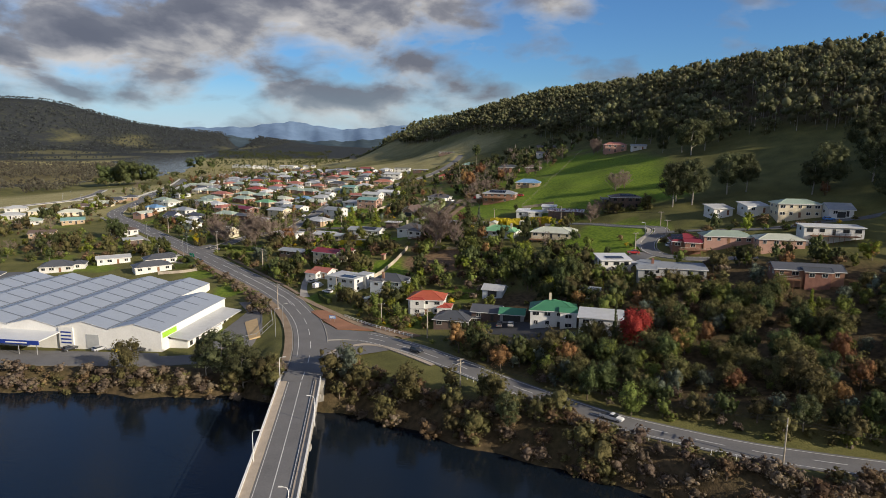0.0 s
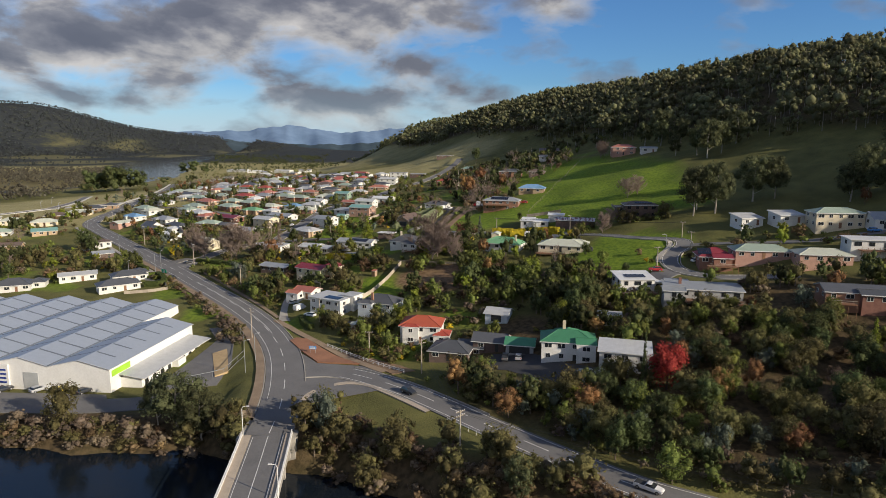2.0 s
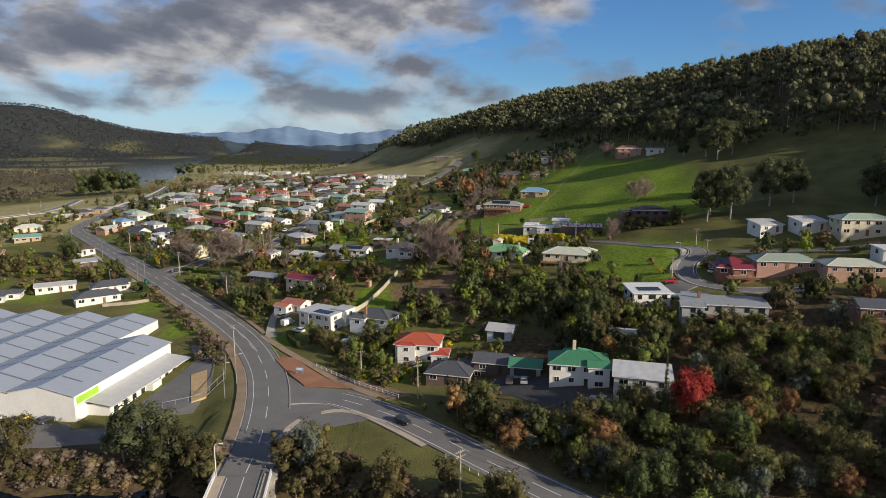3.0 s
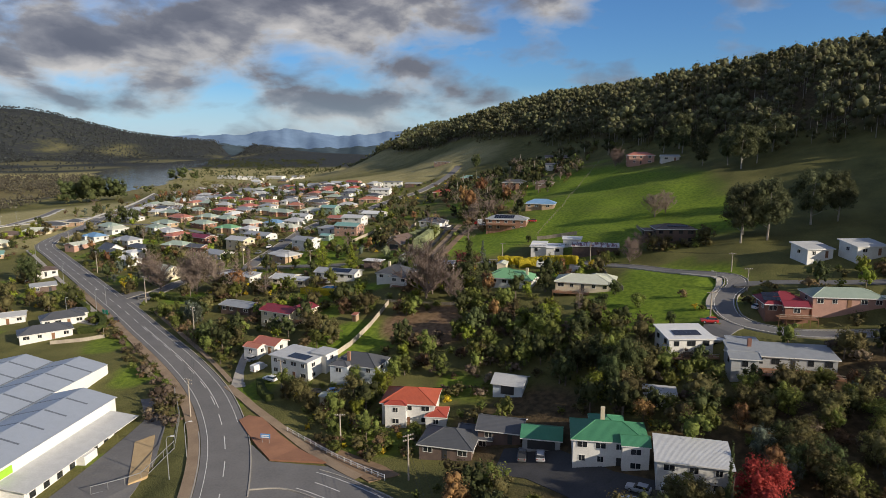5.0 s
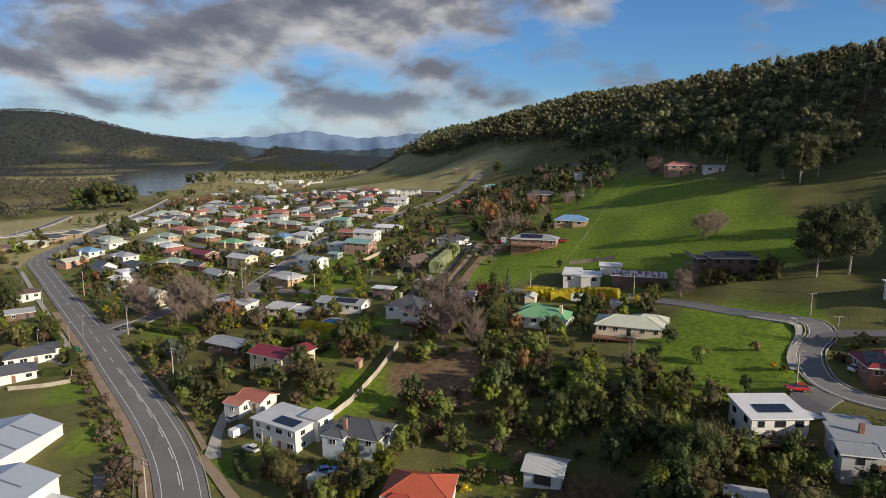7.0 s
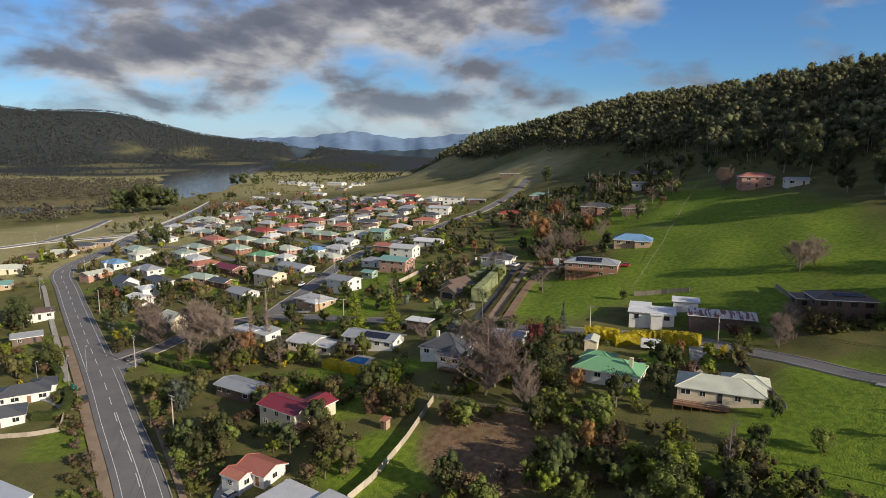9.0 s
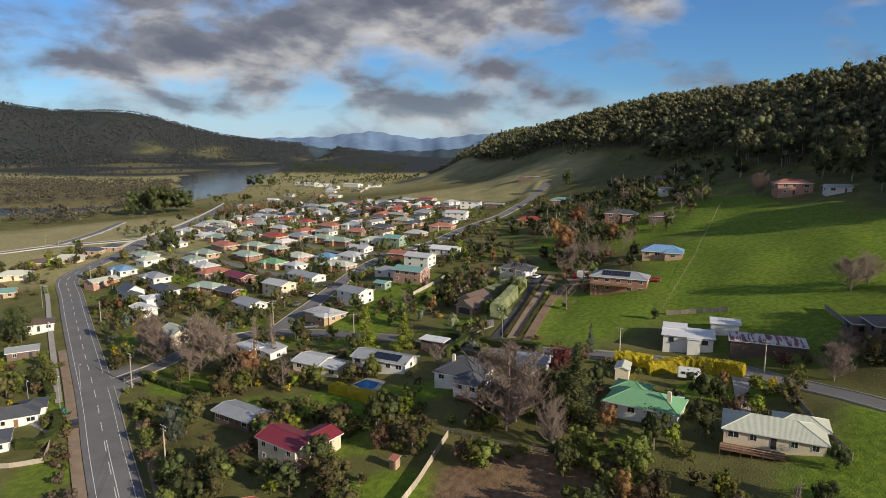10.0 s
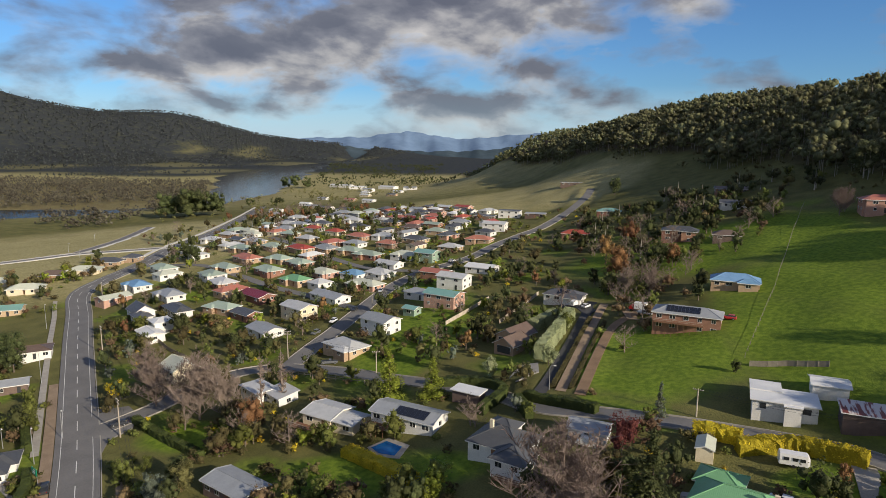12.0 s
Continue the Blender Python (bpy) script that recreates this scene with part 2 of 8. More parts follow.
timber_pale = material("pale_timber", (0.48, 0.42, 0.34), (0.36, 0.31, 0.25), rough=0.85, scale=1.2, fine=9, bump=0.2, vary=0.12)
deck_wood = material("deck_timber", (0.26, 0.14, 0.08), (0.18, 0.095, 0.055), rough=0.75, scale=1.2, fine=9, bump=0.2, vary=0.12)
steel = material("galvanised_steel", (0.50, 0.51, 0.52), (0.40, 0.41, 0.42), rough=0.45, metal=0.6, fine=8, bump=0.03)
wire = material("dark_wire", (0.03, 0.03, 0.03), rough=0.6, bump=0)
black = material("black_rubber", (0.02, 0.02, 0.021), rough=0.7, fine=9, bump=0.1)
solar = material("solar_glass", (0.012, 0.014, 0.022), (0.018, 0.022, 0.035), rough=0.12, fine=1, bump=0, spec=0.7)
bark = material("bark", (0.16, 0.125, 0.10), (0.085, 0.066, 0.052), rough=0.95, scale=2, fine=10, bump=0.4, vary=0.2)
pale_bark = material("pale_gum_bark", (0.42, 0.38, 0.33), (0.25, 0.22, 0.18), rough=0.9, scale=1.2, fine=8, bump=0.2, vary=0.15)
twig = material("bare_twigs", (0.27, 0.21, 0.175), (0.19, 0.145, 0.12), rough=0.95, scale=1, fine=6, bump=0.0, vary=0.2)
# ---- lie of the land: cross-sections of the slope, river level 0 ----
X_STATIONS = (-450, -250, -180, -110, -50, 0, 50, 110, 170, 250, 400, 700)
SECTIONS = {
    # rows 80 to 250: unseen heights from x 250 on are raised for shade
    80: (2.5, 2.5, 2.5, 2.5, 3, 5, 7, 11, 24, 50, 86, 80),
    150: (3, 3, 3, 3, 4.5, 6.5, 10, 17, 28, 58, 100, 90),
    200: (4, 4, 4, 3.6, 6, 8, 17.5, 27, 38, 78, 125, 100),
    250: (5, 5, 6, 7.5, 11, 16, 24.5, 34, 47, 86, 130, 100),
    300: (5, 6, 8, 10, 15, 23, 27, 40, 53, 79, 128, 94),
    400: (4, 10, 12.5, 14, 20.5, 25.5, 36, 50, 66, 98, 134, 96),
    500: (3, 16, 20, 21, 25, 30, 41, 57, 74, 116, 134, 96),
    700: (2.5, 17, 24, 29, 33, 40, 54, 72, 102, 127, 118, 80),
    1000: (2, 12, 18, 27, 40, 65, 91, 113, 127, 124, 104, 70),
    1350: (1.5, 6, 24, 62, 92, 103, 104, 103, 97, 94, 84, 60),
    2000: (1, 3, 6, 15, 24, 32, 38, 42, 46, 48, 50, 50),
    2800: (1, 2, 3, 6, 9, 12, 15, 18, 20, 22, 25, 30),
}
BANK = ((-6000, 165), (-119, 160), (-46, 155), (-26, 149), (-8, 138), (14, 128), (26, 121), (50, 106), (70, 96), (100, 86), (130, 76), (175, 50), (260, -20), (1200, -300))
REACH = ((-1400, 720, 30), (-700, 800, 34), (-560, 860, 30), (-500, 960, 20), (-512, 1080, 24), (-610, 1340, 62), (-750, 1700, 100), (-880, 2050, 85), (-945, 2350, 60), (-1000, 2800, 42), (-1040, 3200, 42), (-1250, 3900, 60))
HILLS = ((-2600, 2380, 335, 400, 400), (-1870, 3060, 182, 220, 330), (-2250, 2950, 90, 200, 300), (-1500, 3380, 62, 220, 300), (-1250, 3800, 62, 300, 260))


def spline(stations, values, at):
    """Smooth curve through the values at the stations; at is an array."""
    st = np.asarray(stations, float)
    v = np.asarray(values, float)
    at = np.clip(np.asarray(at, float), st[0], st[-1] - 1e-6)
    i = np.clip(np.searchsorted(st, at, "right") - 1, 0, len(st) - 2)
    if v.ndim == 1:
        v = v[:, None] + np.zeros(at.size)
    k = np.arange(at.size)
    a, b = np.maximum(i - 1, 0), np.minimum(i + 2, len(st) - 1)
    h = st[i + 1] - st[i]
    m0 = (v[i + 1, k] - v[a, k]) / (st[i + 1] - st[a]) * h
    m1 = (v[b, k] - v[i, k]) / (st[b] - st[i]) * h
    t = (at - st[i]) / h
    return (2 * t**3 - 3 * t**2 + 1) * v[i, k] + (t**3 - 2 * t**2 + t) * m0 + (3 * t**2 - 2 * t**3) * v[i + 1, k] + (t**3 - t**2) * m1


def step(a, b, v):
    t = np.clip((v - a) / (b - a), 0, 1)
    return t * t * (3 - 2 * t)


def land(x, y):
    """Height of the land before roads are cut into it; x and y are flat arrays."""
    x, y = np.atleast_1d(np.asarray(x, float)), np.atleast_1d(np.asarray(y, float))
    z = spline(list(SECTIONS), [spline(X_STATIONS, row, x) for row in SECTIONS.values()], y)
    for cx, cy, h, sx, sy in HILLS:
        z = z + h * np.exp(-((x - cx) / sx) ** 2 / 2 - ((y - cy) / sy) ** 2 / 2)
    far = step(500, 1200, np.hypot(x, y))
    z = z + far * (6 * np.sin(x / 170 + 1.3 * np.sin(y / 240)) * np.sin(y / 210 + 0.8)) * step(4, 40, z)
    z = z + 0.35 * step(20, 34, z) * (np.sin(x / 5.1 + 1.7 * np.sin(y / 13)) + np.sin(y / 6.3 + x / 17) * np.sin(x / 9.0))
    shore = y - np.interp(x, [p[0] for p in BANK], [p[1] for p in BANK]) + 1.5 * np.sin(x / 7) + 0.8 * np.sin(x / 2.7)
    z = np.where(shore > 0, z * step(-1, 11, shore) + 0.02, np.maximum(-2.5, shore * 0.45))
    bend = np.full(x.shape, 1e9)
    for (ax, ay, ar), (bx, by, br) in zip(REACH, REACH[1:]):
        t = np.clip(((x - ax) * (bx - ax) + (y - ay) * (by - ay)) / ((bx - ax) ** 2 + (by - ay) ** 2), 0, 1)
        bend = np.minimum(bend, np.hypot(x - ax - t * (bx - ax), y - ay - t * (by - ay)) - (ar + t * (br - ar)))
    bend = bend + 14 * np.sin(x / 60 + y / 90) + 8 * np.sin(y / 33)
    return np.where(bend < 0, np.minimum(z, np.maximum(-2.5, bend * 0.2)), z * np.clip(bend / 40, 0.1, 1) + 0.0)

# ---- helpers for building ----
def mesh_from(name, verts, faces, mat=None, smooth=False):
    me = bpy.data.meshes.new(name)
    me.from_pydata([tuple(v) for v in verts], [], [tuple(f) for f in faces])
    if mat:
        me.materials.append(mat)
    if smooth:
        me.polygons.foreach_set("use_smooth", [True] * len(me.polygons))
    me.update()
    return me


def empty(name, m, label="", category="", group="", kind=""):
    ob = new(name)
    ob.matrix_world = m
    ob.empty_display_size = 0.3
    return tagged(ob, label, category, group, kind)


def part(name, bm, mat, parent, label="", m=None):
    """One mesh part under a thing or a part; bm may be a bmesh or a finished mesh."""
    if isinstance(bm, bmesh.types.BMesh):
        me = bpy.data.meshes.new(name)
        bm.to_mesh(me)
        bm.free()
        me.materials.append(mat)
    else:
        me = bm
    ob = new(name, me)
    ob.parent = parent
    if m is not None:
        ob.matrix_basis = m
    return tagged(ob, label)


def add_box(bm, x0, x1, y0, y1, z0, z1, bevel=0.0):
    vs = [bm.verts.new((x, y, z)) for z in (z0, z1) for y in (y0, y1) for x in (x0, x1)]
    fs = [bm.faces.new([vs[i] for i in q]) for q in ((0, 2, 3, 1), (4, 5, 7, 6), (0, 1, 5, 4), (2, 6, 7, 3), (0, 4, 6, 2), (1, 3, 7, 5))]
    if bevel:
        es = {e for f in fs for e in f.edges}
        bmesh.ops.bevel(bm, geom=list(es), offset=bevel, segments=1, affect="EDGES")
    return bm


def box(x0, x1, y0, y1, z0, z1, bevel=0.0):
    return add_box(bmesh.new(), x0, x1, y0, y1, z0, z1, bevel)


def add_tube(bm, points, radii, sides=8):
    rings = []
    pts = [Vector(p) for p in points]
    for k, p in enumerate(pts):
        d = (pts[min(k + 1, len(pts) - 1)] - pts[max(k - 1, 0)]).normalized()
        a = d.cross(Vector((0.31, 0.95, 0.07))).normalized()
        b = d.cross(a)
        r = radii[k] if isinstance(radii, (list, tuple)) else radii
        rings.append([bm.verts.new(p + (a * math.cos(q) + b * math.sin(q)) * r) for q in (2 * math.pi * j / sides for j in range(sides))])
    for r0, r1 in zip(rings, rings[1:]):
        for j in range(sides):
            bm.faces.new((r0[j], r0[(j + 1) % sides], r1[(j + 1) % sides], r1[j]))
    bm.faces.new(rings[0])
    bm.faces.new(rings[-1][::-1])
    return bm


def smooth_line(points, gap=2.0):
    """A smooth curve through plan points (x, y, z), resampled."""
    p = [Vector(q) for q in points]
    out = []
    for i in range(len(p) - 1):
        a, b, c, d = p[max(i - 1, 0)], p[i], p[i + 1], p[min(i + 2, len(p) - 1)]
        n = max(2, int((c - b).length / gap))
        for k in range(n):
            t = k / n
            out.append(0.5 * (2 * b + (c - a) * t + (2 * a - 5 * b + 4 * c - d) * t * t + (3 * b - a - 3 * c + d) * t**3))
    out.append(p[-1])
    return out


# ---- roads: centre lines (x, y, z) ----
def road_line(points, gap=2.0, rise=0.12):
    pts = []
    for p in points:
        z = p[2] if len(p) > 2 else None
        pts.append((p[0], p[1], z))
    zs = [p[2] if p[2] is not None else float(land(p[0], p[1])[0]) + rise for p in pts]
    return smooth_line([(p[0], p[1], z) for p, z in zip(pts, zs)], gap)


MAIN = road_line([(-35.5, 152, 6.6), (-36.5, 165, 6.8), (-39, 180, 7.0), (-43.5, 197, 7.3), (-50, 213, 7.6), (-60, 231, 8.0), (-75.3, 252, 8.6), (-98.4, 280, 9.4), (-119.6, 306, 10.0), (-151, 343, 10.8), (-181.5, 379, 11.6), (-206.5, 409, 12.0), (-225.5, 431, 12.9), (-232.5, 445, 13.9), (-235, 463, 15.1), (-239, 496, 16.5), (-255, 548, 16.6), (-270, 622, 16.0), (-312, 750, 12.2), (-373, 914, 6.4)])
BRANCH = road_line([(-38, 187, 7.1), (-26, 187.5, 7.1), (-11, 178, 7.2), (1.5, 166, 7.2), (12, 155, 7.1), (25, 142, 7.0), (36, 132, 6.9), (46, 125.5, 6.9), (60, 118, 6.9), (72, 113.5, 6.9), (90, 108, 7), (120, 99, 7.2), (170, 82, 7.5), (260, 50, 8)])
BEND = road_line([(108, 211.5), (97, 216), (87.5, 219.5), (80.5, 225.5), (78, 232.5), (79.3, 240), (83, 247.5), (88.5, 253), (90, 259.5), (85, 266), (77, 275), (69, 285), (60, 296), (51, 305), (38, 312), (20, 317), (5, 321), (-8, 325), (-22, 336), (-40, 345), (-56, 351), (-71, 357), (-89, 361), (-103, 358), (-112, 345), (-116, 330), (-122, 317)])
UPPER = road_line([(88, 254), (99, 250), (112, 243), (126, 238), (142, 236), (165, 232), (200, 225)])
STREET = road_line([(-89, 361), (-88, 379), (-86, 396), (-84, 421), (-80, 454), (-70, 482), (-53, 506), (-41, 540), (-28, 570), (-16, 597), (0, 650), (14, 702), (20, 740)])
LANE = road_line([(-12, 327), (-7.5, 337), (-1.8, 364), (4.3, 396), (8, 415)])
LANE_B = road_line([(-3.2, 334), (2.8, 366), (9.2, 398), (12, 410)])
TRACK = road_line([(1.5, 331), (8.2, 364), (13.8, 385), (22, 394), (30, 392)])
SIDE = road_line([(-256, 553, 16.5), (-287, 544), (-318, 537), (-332, 524), (-350, 509), (-385, 494)])
SIDE_B = road_line([(-321, 538), (-326, 565), (-339, 610), (-364, 668), (-377, 697)])
CROSS_A = road_line([(-84, 421), (-110, 440), (-140, 455), (-165, 470), (-200, 490), (-238, 490, 16.2)])
CROSS_B = road_line([(-70, 482), (-100, 490), (-125, 508), (-160, 540), (-200, 580)])
CARPARK = road_line([(-62, 176, 4.6), (-80, 172, 4.3), (-110, 172, 4.2), (-150, 172, 4.2), (-220, 174, 4.2)])
ROADS = [(MAIN, 5.6), (BRANCH, 4.6), (BEND, 3.3), (UPPER, 2.8), (STREET, 3.3), (LANE, 1.8), (LANE_B, 1.6), (TRACK, 1.3), (SIDE, 3.0), (SIDE_B, 3.0), (CROSS_A, 2.8), (CROSS_B, 2.8), (CARPARK, 4.0)]
ROAD_XYZW = np.array([(p.x, p.y, p.z, w) for line, w in ROADS for p in line])


def ground(x, y, cut=0.22):
    """Height of the finished ground, with the roads' beds cut into it."""
    x, y = np.atleast_1d(np.asarray(x, float)), np.atleast_1d(np.asarray(y, float))
    z = land(x, y)
    for s in range(0, x.size, 4000):
        e = slice(s, s + 4000)
        d = np.hypot(x[e, None] - ROAD_XYZW[None, :, 0], y[e, None] - ROAD_XYZW[None, :, 1]) - ROAD_XYZW[None, :, 3]
        k = np.argmin(d, 1)
        near = d[np.arange(k.size), k]
        dry = y[e] - np.interp(x[e], [p[0] for p in BANK], [p[1] for p in BANK])
        bed = (1 - step(1.6, 12, near)) * step(-1, 5, dry)
        z[e] = (ROAD_XYZW[k, 2] - cut) * bed + z[e] * (1 - bed)
    return z


def gz(x, y):
    return float(ground(x, y, 0.05)[0])


# ---- ground sheet ----
def graded(lo, hi, fine_lo, fine_hi, fine, grow=1.09):
    v = list(np.arange(fine_lo, fine_hi + 0.1, fine))
    s = fine
    while v[-1] < hi:
        s *= grow
        v.append(v[-1] + s)
    s = fine
    while v[0] > lo:
        s *= grow
        v.insert(0, v[0] - s)
    return np.array(v)


gx, gy = graded(-4800, 3500, -130, 150, 2.5, 1.04), graded(-2500, 4960, 100, 380, 2.5, 1.04)
GX, GY = np.meshgrid(gx, gy)
GZ = ground(GX.ravel(), GY.ravel())
nx, ny = len(gx), len(gy)
q = np.arange(nx * ny).reshape(ny, nx)
quads = np.stack([q[:-1, :-1], q[:-1, 1:], q[1:, 1:], q[1:, :-1]], -1).reshape(-1, 4)
ground_mesh = bpy.data.meshes.new("ground")
ground_mesh.vertices.add(nx * ny)
ground_mesh.vertices.foreach_set("co", np.stack([GX.ravel(), GY.ravel(), GZ], 1).ravel())
ground_mesh.loops.add(quads.size)
ground_mesh.loops.foreach_set("vertex_index", quads.ravel())
ground_mesh.polygons.add(len(quads))
ground_mesh.polygons.foreach_set("loop_start", np.arange(0, quads.size, 4))
ground_mesh.polygons.foreach_set("use_smooth", np.ones(len(quads), bool))
ground_mesh.update()
ground_mesh.validate()


def wood_edge(y):
    """The forest's lower edge on the eastern hill."""
    return np.interp(y, [0, 230, 300, 430, 520, 600, 760, 900, 1200, 1700, 2600], [60, 205, 225, 178, 150, 128, 100, 30, -95, -250, -400])


# land cover: lush paddock, dry grass, bare soil, forest floor
def oval(x, y, cx, cy, rx, ry, turn=0.0, soft=0.25):
    a = radians(turn)
    u = ((x - cx) * math.cos(a) + (y - cy) * math.sin(a)) / rx
    v = (-(x - cx) * math.sin(a) + (y - cy) * math.cos(a)) / ry
    return 1 - step(1 - soft, 1 + soft, np.hypot(u, v))


def cover_at(x, y):
    lush = np.zeros_like(x)
    for args in ((88, 380, 45, 75, -14), (20, 355, 24, 26, 0), (64, 250, 20, 22, 0), (78, 268, 18, 14, -20), (47, 293, 12, 6, -15), (-25, 256, 12, 12, 0), (-52, 385, 16, 45, -10), (-95, 316, 14, 8, 0), (110, 330, 20, 30, 0), (-42, 300, 25, 8, 0), (60, 470, 60, 40, 0), (-60, 455, 14, 30, 10)):
        lush = np.maximum(lush, oval(x, y, *args))
    dry = np.maximum(oval(x, y, -330, 560, 150, 170, 0), oval(x, y, -40, 780, 110, 110, 0) * 0.8)
    dry = np.maximum(dry, step(500, 900, np.hypot(x + 100, y - 300)) * 0.75)
    soil = np.zeros_like(x)
    for args in ((55, 165, 38, 26, -20), (20, 200, 16, 16, 0), (100, 175, 50, 35, 0), (75, 150, 70, 24, -22)):
        soil = np.maximum(soil, oval(x, y, *args))
    soil = np.maximum(soil, oval(x, y, -830, 1040, 380, 300, 0) * 0.55)
    shore = y - np.interp(x, [p[0] for p in BANK], [p[1] for p in BANK])
    soil = np.maximum(soil, (1 - step(9, 14, np.abs(shore))) * (y < 400))
    wood = step(0, 25, x - wood_edge(y))
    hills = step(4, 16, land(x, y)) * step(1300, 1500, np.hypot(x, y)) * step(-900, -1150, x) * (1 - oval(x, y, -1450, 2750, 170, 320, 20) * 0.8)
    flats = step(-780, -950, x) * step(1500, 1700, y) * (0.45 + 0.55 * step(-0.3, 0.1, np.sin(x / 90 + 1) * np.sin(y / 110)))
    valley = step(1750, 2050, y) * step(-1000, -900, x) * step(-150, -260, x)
    # where the ground takes the colour darkened for cloud shade and haze
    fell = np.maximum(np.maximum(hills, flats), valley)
    dry = dry * (1 - wood) * (1 - fell)
    town = oval(x, y, -60, 420, 190, 240, 0, 0.15) * (y > 195)
    lush = np.maximum(lush, town * step(0.4, 0.75, np.sin(x / 9.5 + 0.7 * np.sin(y / 17)) * np.sin(y / 8.3 + 0.9 * np.sin(x / 21)) + 0.25 * np.sin(x / 3.1) * np.sin(y / 4.3)) * 0.75)
    tilled = oval(x, y, 0, 259, 17, 14, -20, 0.15)
    return lush, dry, soil, wood, fell, tilled


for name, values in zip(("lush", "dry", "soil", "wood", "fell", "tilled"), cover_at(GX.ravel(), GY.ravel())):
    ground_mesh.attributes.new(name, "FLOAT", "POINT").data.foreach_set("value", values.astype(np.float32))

grass = material("grass", (0.178, 0.168, 0.06), (0.09, 0.092, 0.034), rough=0.95, scale=0.12, fine=2.6, bump=0.8, bump_scale=0.25, spec=0.1)
gt = grass.node_tree
src = gt.nodes["Principled BSDF"].inputs["Base Color"].links[0].from_socket
patch = gt.nodes.new("ShaderNodeTexNoise")
patch.inputs["Scale"].default_value, patch.inputs["Detail"].default_value = 0.05, 6
pos = gt.nodes.new("ShaderNodeNewGeometry")
gt.links.new(pos.outputs["Position"], patch.inputs["Vector"])
tuft = gt.nodes.new("ShaderNodeTexNoise")
tuft.inputs["Scale"].default_value, tuft.inputs["Detail"].default_value = 0.7, 5
gt.links.new(pos.outputs["Position"], tuft.inputs["Vector"])


def cover_mix(below, attr, dark, pale, edge=0.5):
    at = gt.nodes.new("ShaderNodeAttribute")
    at.attribute_name = attr
    rm = gt.nodes.new("ShaderNodeValToRGB")
    rm.color_ramp.elements[0].position, rm.color_ramp.elements[0].color = 0.36, (*dark, 1)
    rm.color_ramp.elements[1].position, rm.color_ramp.elements[1].color = 0.64, (*pale, 1)
    gt.links.new(tuft.outputs[0], rm.inputs[0])
    ma = gt.nodes.new("ShaderNodeMath")
    ma.operation = "MULTIPLY_ADD"
    ma.inputs[1].default_value, ma.inputs[2].default_value = 1.1, -edge * 1.1
    gt.links.new(patch.outputs[0], ma.inputs[0])
    ad = gt.nodes.new("ShaderNodeMath")
    ad.operation, ad.use_clamp = "ADD", True
    gt.links.new(ma.outputs[0], ad.inputs[0])
    gt.links.new(at.outputs["Fac"], ad.inputs[1])
    gate = gt.nodes.new("ShaderNodeMath")
    gate.operation = "MULTIPLY"
    gt.links.new(ad.outputs[0], gate.inputs[0])
    sm = gt.nodes.new("ShaderNodeMapRange")
    sm.inputs["From Max"].default_value = 0.35
    gt.links.new(at.outputs["Fac"], sm.inputs["Value"])
    gt.links.new(sm.outputs[0], gate.inputs[1])
    mx = gt.nodes.new("ShaderNodeMix")
    mx.data_type = "RGBA"
    gt.links.new(gate.outputs[0], mx.inputs[0])
    gt.links.new(below, mx.inputs[6])
    gt.links.new(rm.outputs[0], mx.inputs[7])
    return mx.outputs[2]


col = cover_mix(src, "lush", (0.105, 0.165, 0.02), (0.185, 0.255, 0.03))
col = cover_mix(col, "dry", (0.29, 0.26, 0.115), (0.44, 0.385, 0.19))
col = cover_mix(col, "soil", (0.06, 0.046, 0.026), (0.125, 0.09, 0.05))
col = cover_mix(col, "wood", (0.06, 0.05, 0.028), (0.125, 0.095, 0.055))
# far woodland floor; cloud shade and blue haze are put into its colour
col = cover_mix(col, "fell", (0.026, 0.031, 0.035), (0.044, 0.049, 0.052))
col = cover_mix(col, "tilled", (0.15, 0.095, 0.055), (0.25, 0.165, 0.10))
gt.links.new(col, gt.nodes["Principled BSDF"].inputs["Base Color"])
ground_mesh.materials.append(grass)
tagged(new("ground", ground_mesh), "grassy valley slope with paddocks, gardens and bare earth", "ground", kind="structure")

# ---- far ranges ----
def far_range(name, radius, bottom, heights, mat, seed):
    rng = random.Random(seed)
    verts, faces = [], []
    az = [a for a, _ in heights]
    n = 240
    for i in range(n + 1):
        a = az[0] + (az[-1] - az[0]) * i / n
        h = float(np.interp(a, az, [v for _, v in heights])) + 4 * math.sin(a * 2.3) + 2.5 * math.sin(a * 5.1 + 1) + rng.uniform(-1, 1)
        for k, (t, back) in enumerate(((0, -520), (0.42, -260), (0.8, -90), (1, 0))):
            r = radius + back * (0.8 + 0.2 * math.sin(a * 1.7 + k))
            verts.append((math.sin(radians(a)) * r, math.cos(radians(a)) * r, bottom + (h - bottom) * t))
    for i in range(n):
        for k in range(3):
            q0 = i * 4 + k
            faces.append((q0, q0 + 4, q0 + 5, q0 + 1))
    tagged(new(name, mesh_from(name, verts, faces, mat, True)), "mountain range at the valley's far end, haze put into its blue colour", "mountains", kind="structure")


